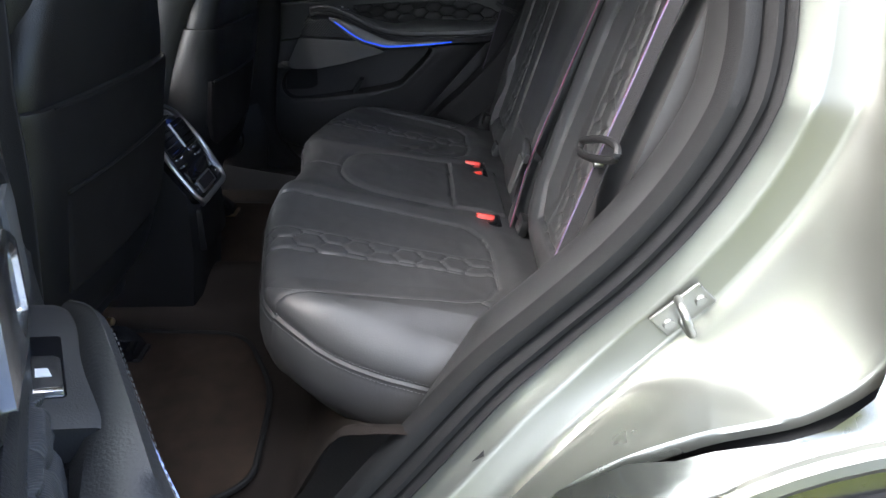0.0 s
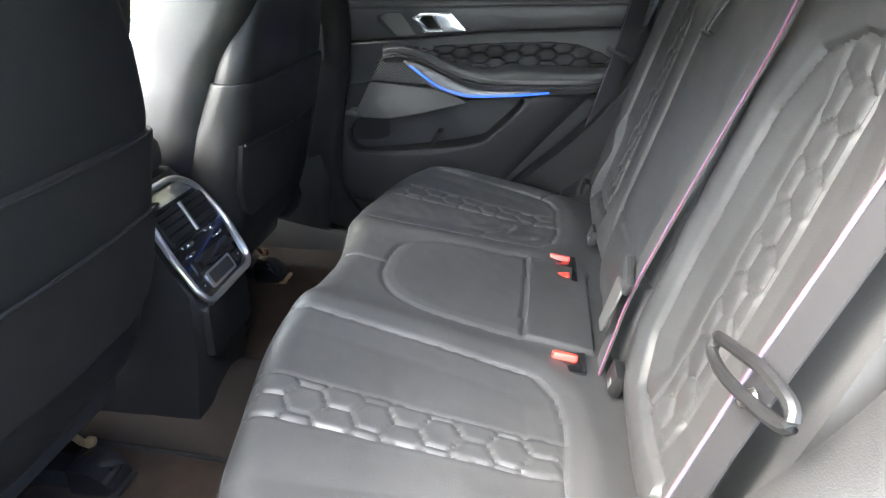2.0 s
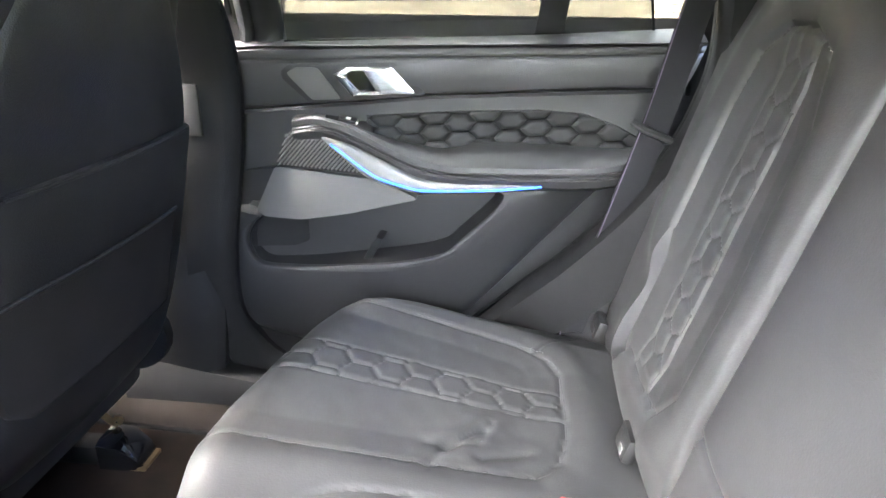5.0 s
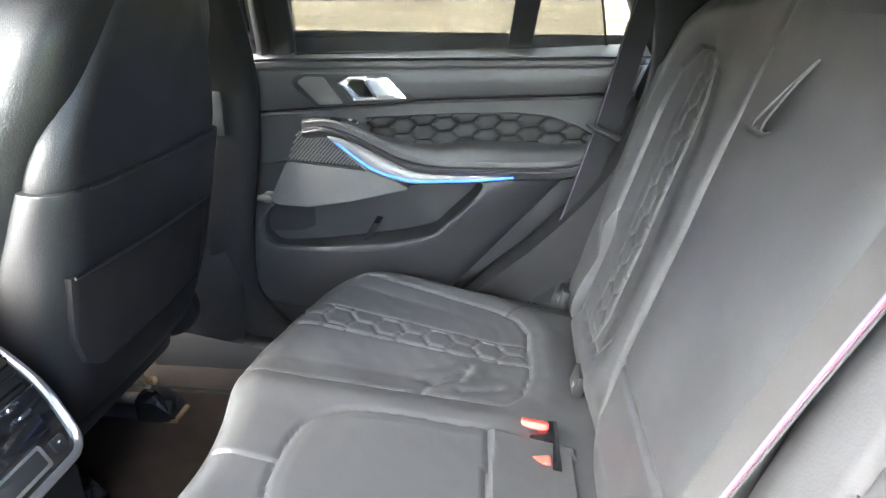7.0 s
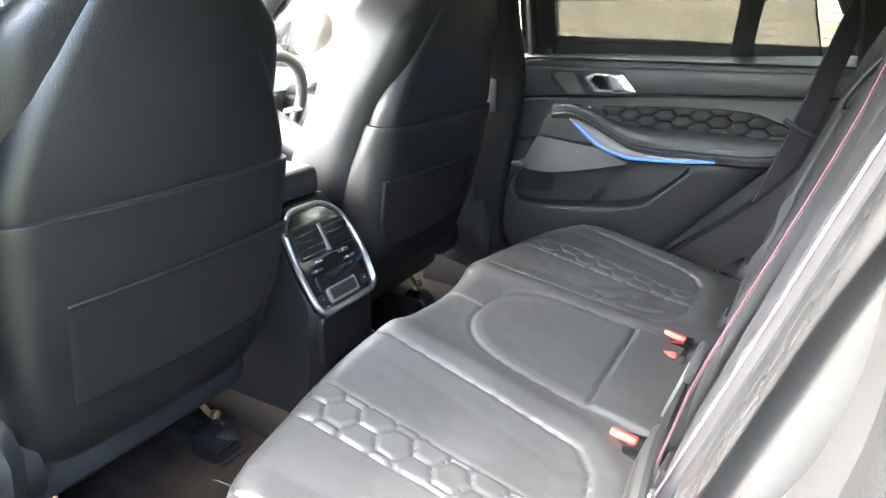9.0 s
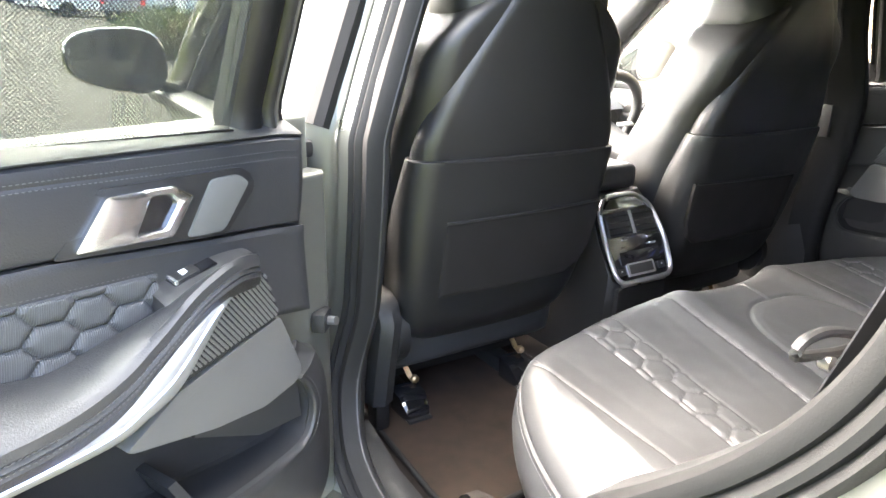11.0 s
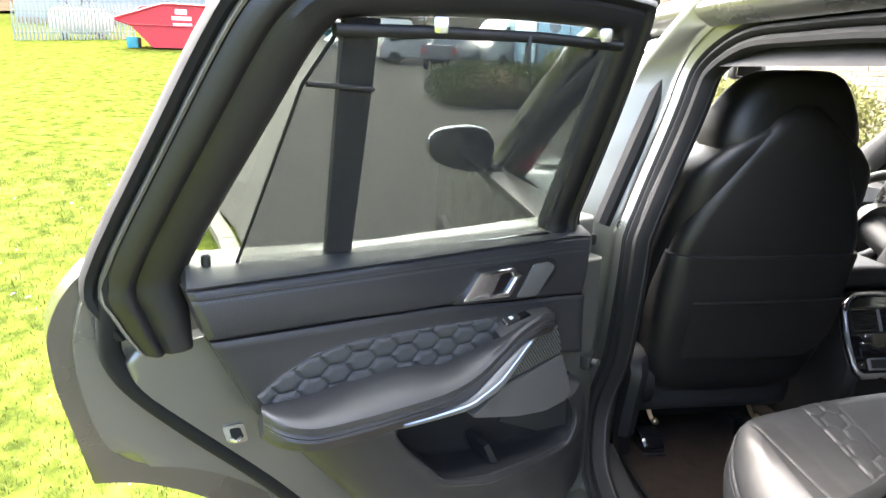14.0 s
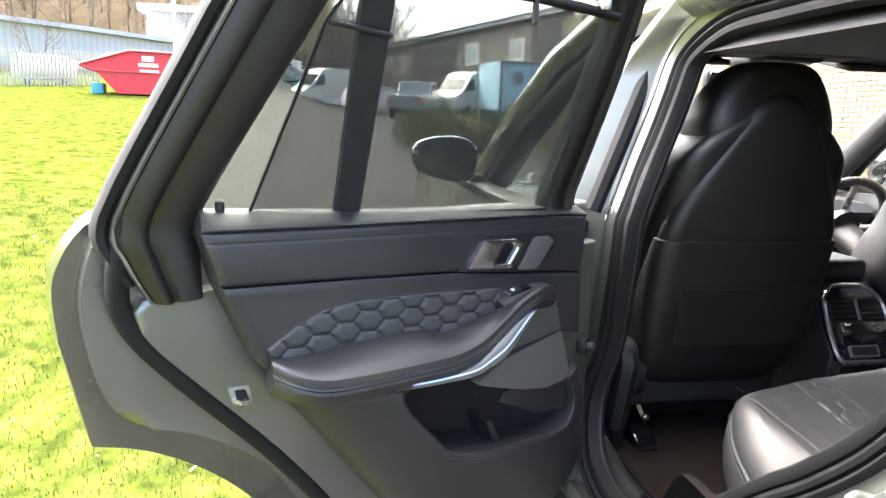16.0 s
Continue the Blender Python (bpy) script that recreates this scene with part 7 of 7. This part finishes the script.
for x, y, s in ((-37.0, -8.9, 0.55), (-33.5, -15.0, 0.35), (-30, -13.2, 0.3)):
    c = copy_thing(protos[1], Matrix.Identity(4))
    c.matrix_world = pose(x, y, ground_height(x, y), 0, 0, 40 * x) @ Matrix.Scale(s, 4)
NEEDLE = material("dark_evergreen", (0.045, 0.065, 0.025), 0.8, blotch=0.5, blotch_size=2)


def evergreen(x, y, h, w, seed):
    r = random.Random(seed)
    t = thing("evergreen_tree", "dark green evergreen tree beyond the yard", "tree", "evergreen trees")
    z0 = ground_height(x, y)
    part("trunk", tube([(x, y, z0 - 0.2), (x, y, z0 + h * 0.8)], [0.22, 0.05], 8), BARK, t)
    bm = bmesh.new()
    for _ in range(2600):
        k = r.random()
        a = r.uniform(0, 6.283)
        rad = w * (0.25 + 0.9 * math.sin(math.pi * min(1, 0.12 + 0.88 * k)) ** 0.8) * (0.55 + 0.5 * r.random()) * (1 + 0.3 * noise.noise((math.cos(a) * 2, math.sin(a) * 2, k * 6 + seed)))
        p = Vector((x + rad * math.cos(a), y + rad * math.sin(a), z0 + h * (0.12 + 0.88 * k)))
        m = Euler((r.random() * 6, r.random() * 6, r.random() * 6)).to_matrix()
        s = r.uniform(0.12, 0.34)
        bm.faces.new([bm.verts.new(p + m @ Vector(q) * s) for q in ((-1, -0.3, 0), (1, -0.25, 0), (0.1, 0.6, 0.2))])
    part("crown", bm, NEEDLE, t, smooth=False)


for i, (x, y, h, w) in enumerate(((-62, -4.6, 9, 2.6), (-66, -2.2, 8, 2.2), (-64, 0.4, 6.5, 2.0), (-60, -6.6, 7.5, 2.2))):
    evergreen(x, y, h, w, i)

# ---- parked vehicles ----
CARWHITE = material("white_vehicle_paint", (0.5, 0.5, 0.5), 0.35, coat=0.3)
CARGREY = material("grey_vehicle_paint", (0.22, 0.23, 0.25), 0.3, 0.4, coat=0.5)
CARBLUE = material("teal_vehicle_paint", (0.06, 0.22, 0.26), 0.3, 0.3, coat=0.5)
BOXBLUE = material("pale_blue_panel", (0.35, 0.52, 0.62), 0.5)
LAMP_RED = material("red_tail_lamp", (0.5, 0.02, 0.02), 0.3)


def vehicle(kind, x, y, turn, paint, label):
    t = thing(kind, label, "van" if "van" in kind else "car", "parked vehicles", at=pose(x, y, ground_height(x, y) + 0.03, 0, 2.7, 0) @ pose(0, 0, 0, 0, 0, turn))
    if kind == "van":
        prof, wide, glass, L = [(-2.6, 0.35), (-2.6, 2.2), (-2.45, 2.35), (0.9, 2.4), (1.35, 2.25), (2.0, 1.35), (2.65, 1.05), (2.7, 0.35)], 0.95, [(1.15, 1.45), (1.2, 2.05), (1.42, 2.0), (1.85, 1.40)], 1.65
    elif kind == "pickup":
        prof, wide, glass, L = [(-2.6, 0.5), (-2.6, 1.1), (-1.0, 1.12), (-0.85, 1.75), (0.5, 1.78), (1.2, 1.15), (2.5, 1.05), (2.6, 0.5)], 0.9, [(-0.7, 1.18), (-0.62, 1.66), (0.42, 1.68), (0.95, 1.18)], 1.6
    else:
        prof, wide, glass, L = [(-2.1, 0.35), (-2.1, 0.95), (-1.8, 1.40), (-0.6, 1.50), (0.3, 1.42), (1.0, 0.98), (2.0, 0.85), (2.1, 0.35)], 0.86, [(-1.7, 0.98), (-1.55, 1.35), (0.22, 1.36), (0.8, 0.98)], 1.35
    bm = loft([[Vector((a, s * wide * (1 if b < 1.1 else 0.88 if kind != "van" else 0.96), b)) for a, b in prof] for s in (-1, 1)])
    bmesh.ops.bevel(bm, geom=bm.edges[:], offset=0.06, segments=2, affect="EDGES")
    body = part("body", bm, paint, t)
    for s in (-1, 1):
        w_ = wide * (0.90 if kind != "van" else 0.97)
        part("side_window", prism(glass, lambda a, b: (a, s * (w_ - 0.08), b), lambda a, b: (a, s * (w_ + 0.02), b)), GLOSS, body)
        for a in (-L, L):
            wh = part("wheel", loft([[Vector((a + r * math.cos(q), s * (wide - 0.02) + dy, 0.34 + r * math.sin(q))) for q in [2 * math.pi * k / 20 for k in range(20)]] for r, dy in ((0.30, -0.1), (0.34, -0.06), (0.34, 0.04), (0.22, 0.06), (0.02, 0.05))]), RUBBER, t)
        part("lamp", rbox(prof[0][0] - 0.0, s * (wide - 0.15), 0.85, 0.06, 0.16, 0.22, 0.02), LAMP_RED, t)
        part("headlamp", rbox(prof[-1][0] - 0.06, s * (wide - 0.2), 0.75, 0.1, 0.26, 0.14, 0.03), TANK, t)
    a0, b0 = glass[2]
    a1, b1 = glass[3]
    part("windscreen", loft([[Vector((a0 + 0.12, s, b0 + 0.02)) for s in (-wide * 0.75, wide * 0.75)] + [Vector((a1 + 0.13, s, b1 + 0.02)) for s in (wide * 0.82, -wide * 0.82)], [Vector((a0 + 0.02, s, b0 - 0.03)) for s in (-wide * 0.75, wide * 0.75)] + [Vector((a1 + 0.02, s, b1 - 0.03)) for s in (wide * 0.82, -wide * 0.82)]]), GLOSS, body)
    return t


vehicle("van", -35.0, 6.6, -55, CARWHITE, "white panel van parked in the yard")
vehicle("pickup", -31.8, 3.0, 158, CARGREY, "grey pickup parked beside a van")
vehicle("car", -35.5, 1.5, 100, CARWHITE, "small white car parked in the yard")
vehicle("van", -40.0, -1.0, -60, CARWHITE, "white van parked at the yard's end")
vehicle("car", -44.0, -2.3, 65, CARBLUE, "teal car parked at the yard's end")
vehicle("car", -49.0, -3.9, 80, CARGREY, "grey car parked at the yard's end")
vehicle("car", -54.0, -5.6, 80, CARWHITE, "white car far off in the yard")
vehicle("car", -56.0, -7.6, 85, CARGREY, "grey car far off in the yard")
box = thing("storage_container", "pale blue steel storage container with dark round mark", "container", at=pose(-32.5, 8.2, ground_height(-32.5, 8.2), 0, 0, 12))
part("body", rbox(0, 0, 1.5, 2.4, 3.2, 2.7, 0.02), BOXBLUE, box)
for y in (-1.56, 1.56):
    part("corner_post", rbox(1.20, y, 1.5, 0.10, 0.12, 2.8, 0.01), CARGREY, box)
for z in (0.2, 2.82):
    part("edge_rail", rbox(1.20, 0, z, 0.10, 3.1, 0.12, 0.01), CARGREY, box)
part("door_bar", tube([(1.24, 0.2, 0.2), (1.24, 0.2, 2.8)], 0.025, 8), CARGREY, box)
part("round_mark", tube([(1.20, -0.6, 2.05), (1.214, -0.6, 2.05)], 0.32, 20, up=(0, 1, 0)), CARGREY, box)
sign = thing("road_sign", "yellow warning sign far off on a post", "sign")
part("post", tube([(-44, -5.6, 2.6), (-44, -5.6, 4.9)], 0.04, 6), ROOFG, sign)
part("plate", rbox(-43.95, -5.6, 4.75, 0.04, 1.0, 0.5, 0.01), material("yellow_sign_face", (0.7, 0.5, 0.03), 0.5), sign)

# ---- bricks, last ----
BL, BH, JT = 0.215, 0.065, 0.010
bmk = rbox(0, 0, 0, BL, 0.03, BH, 0)
me_brick = bpy.data.meshes.new("brick")
bmk.to_mesh(me_brick)
bmk.free()
me_brick.materials.append(BRICK)
rb_ = random.Random(8)
verts, faces = [], []
for c in range(2, 62):
    z = 0.10 + c * (BH + JT)
    for k in range(-90, 14):
        x = k * (BL + JT) + (0.1125 if c % 2 else 0)
        dy = rb_.uniform(-0.003, 0.003)
        near = -3.6 < x < 1.4 and 1.28 < z < 2.28
        if near:
            ob = new("brick", me_brick)
            ob.parent = wall_
            ob.location = (x, BW - 0.002 + dy, z)
        else:
            n0 = len(verts)
            y0, y1 = BW - 0.017 + dy, BW + 0.013
            verts += [(x + sx * BL / 2, y, z + sz * BH / 2) for y in (y0, y1) for sx, sz in ((-1, -1), (1, -1), (1, 1), (-1, 1))]
            faces += [(n0, n0 + 1, n0 + 2, n0 + 3), (n0, n0 + 4, n0 + 5, n0 + 1), (n0 + 3, n0 + 2, n0 + 6, n0 + 7), (n0, n0 + 3, n0 + 7, n0 + 4), (n0 + 1, n0 + 5, n0 + 6, n0 + 2)]
me = bpy.data.meshes.new("brick_rest")
me.from_pydata(verts, [], faces)
me.materials.append(BRICK)
ob = tagged(new("brick_rest", me), kind="stuff")
ob.parent = wall_
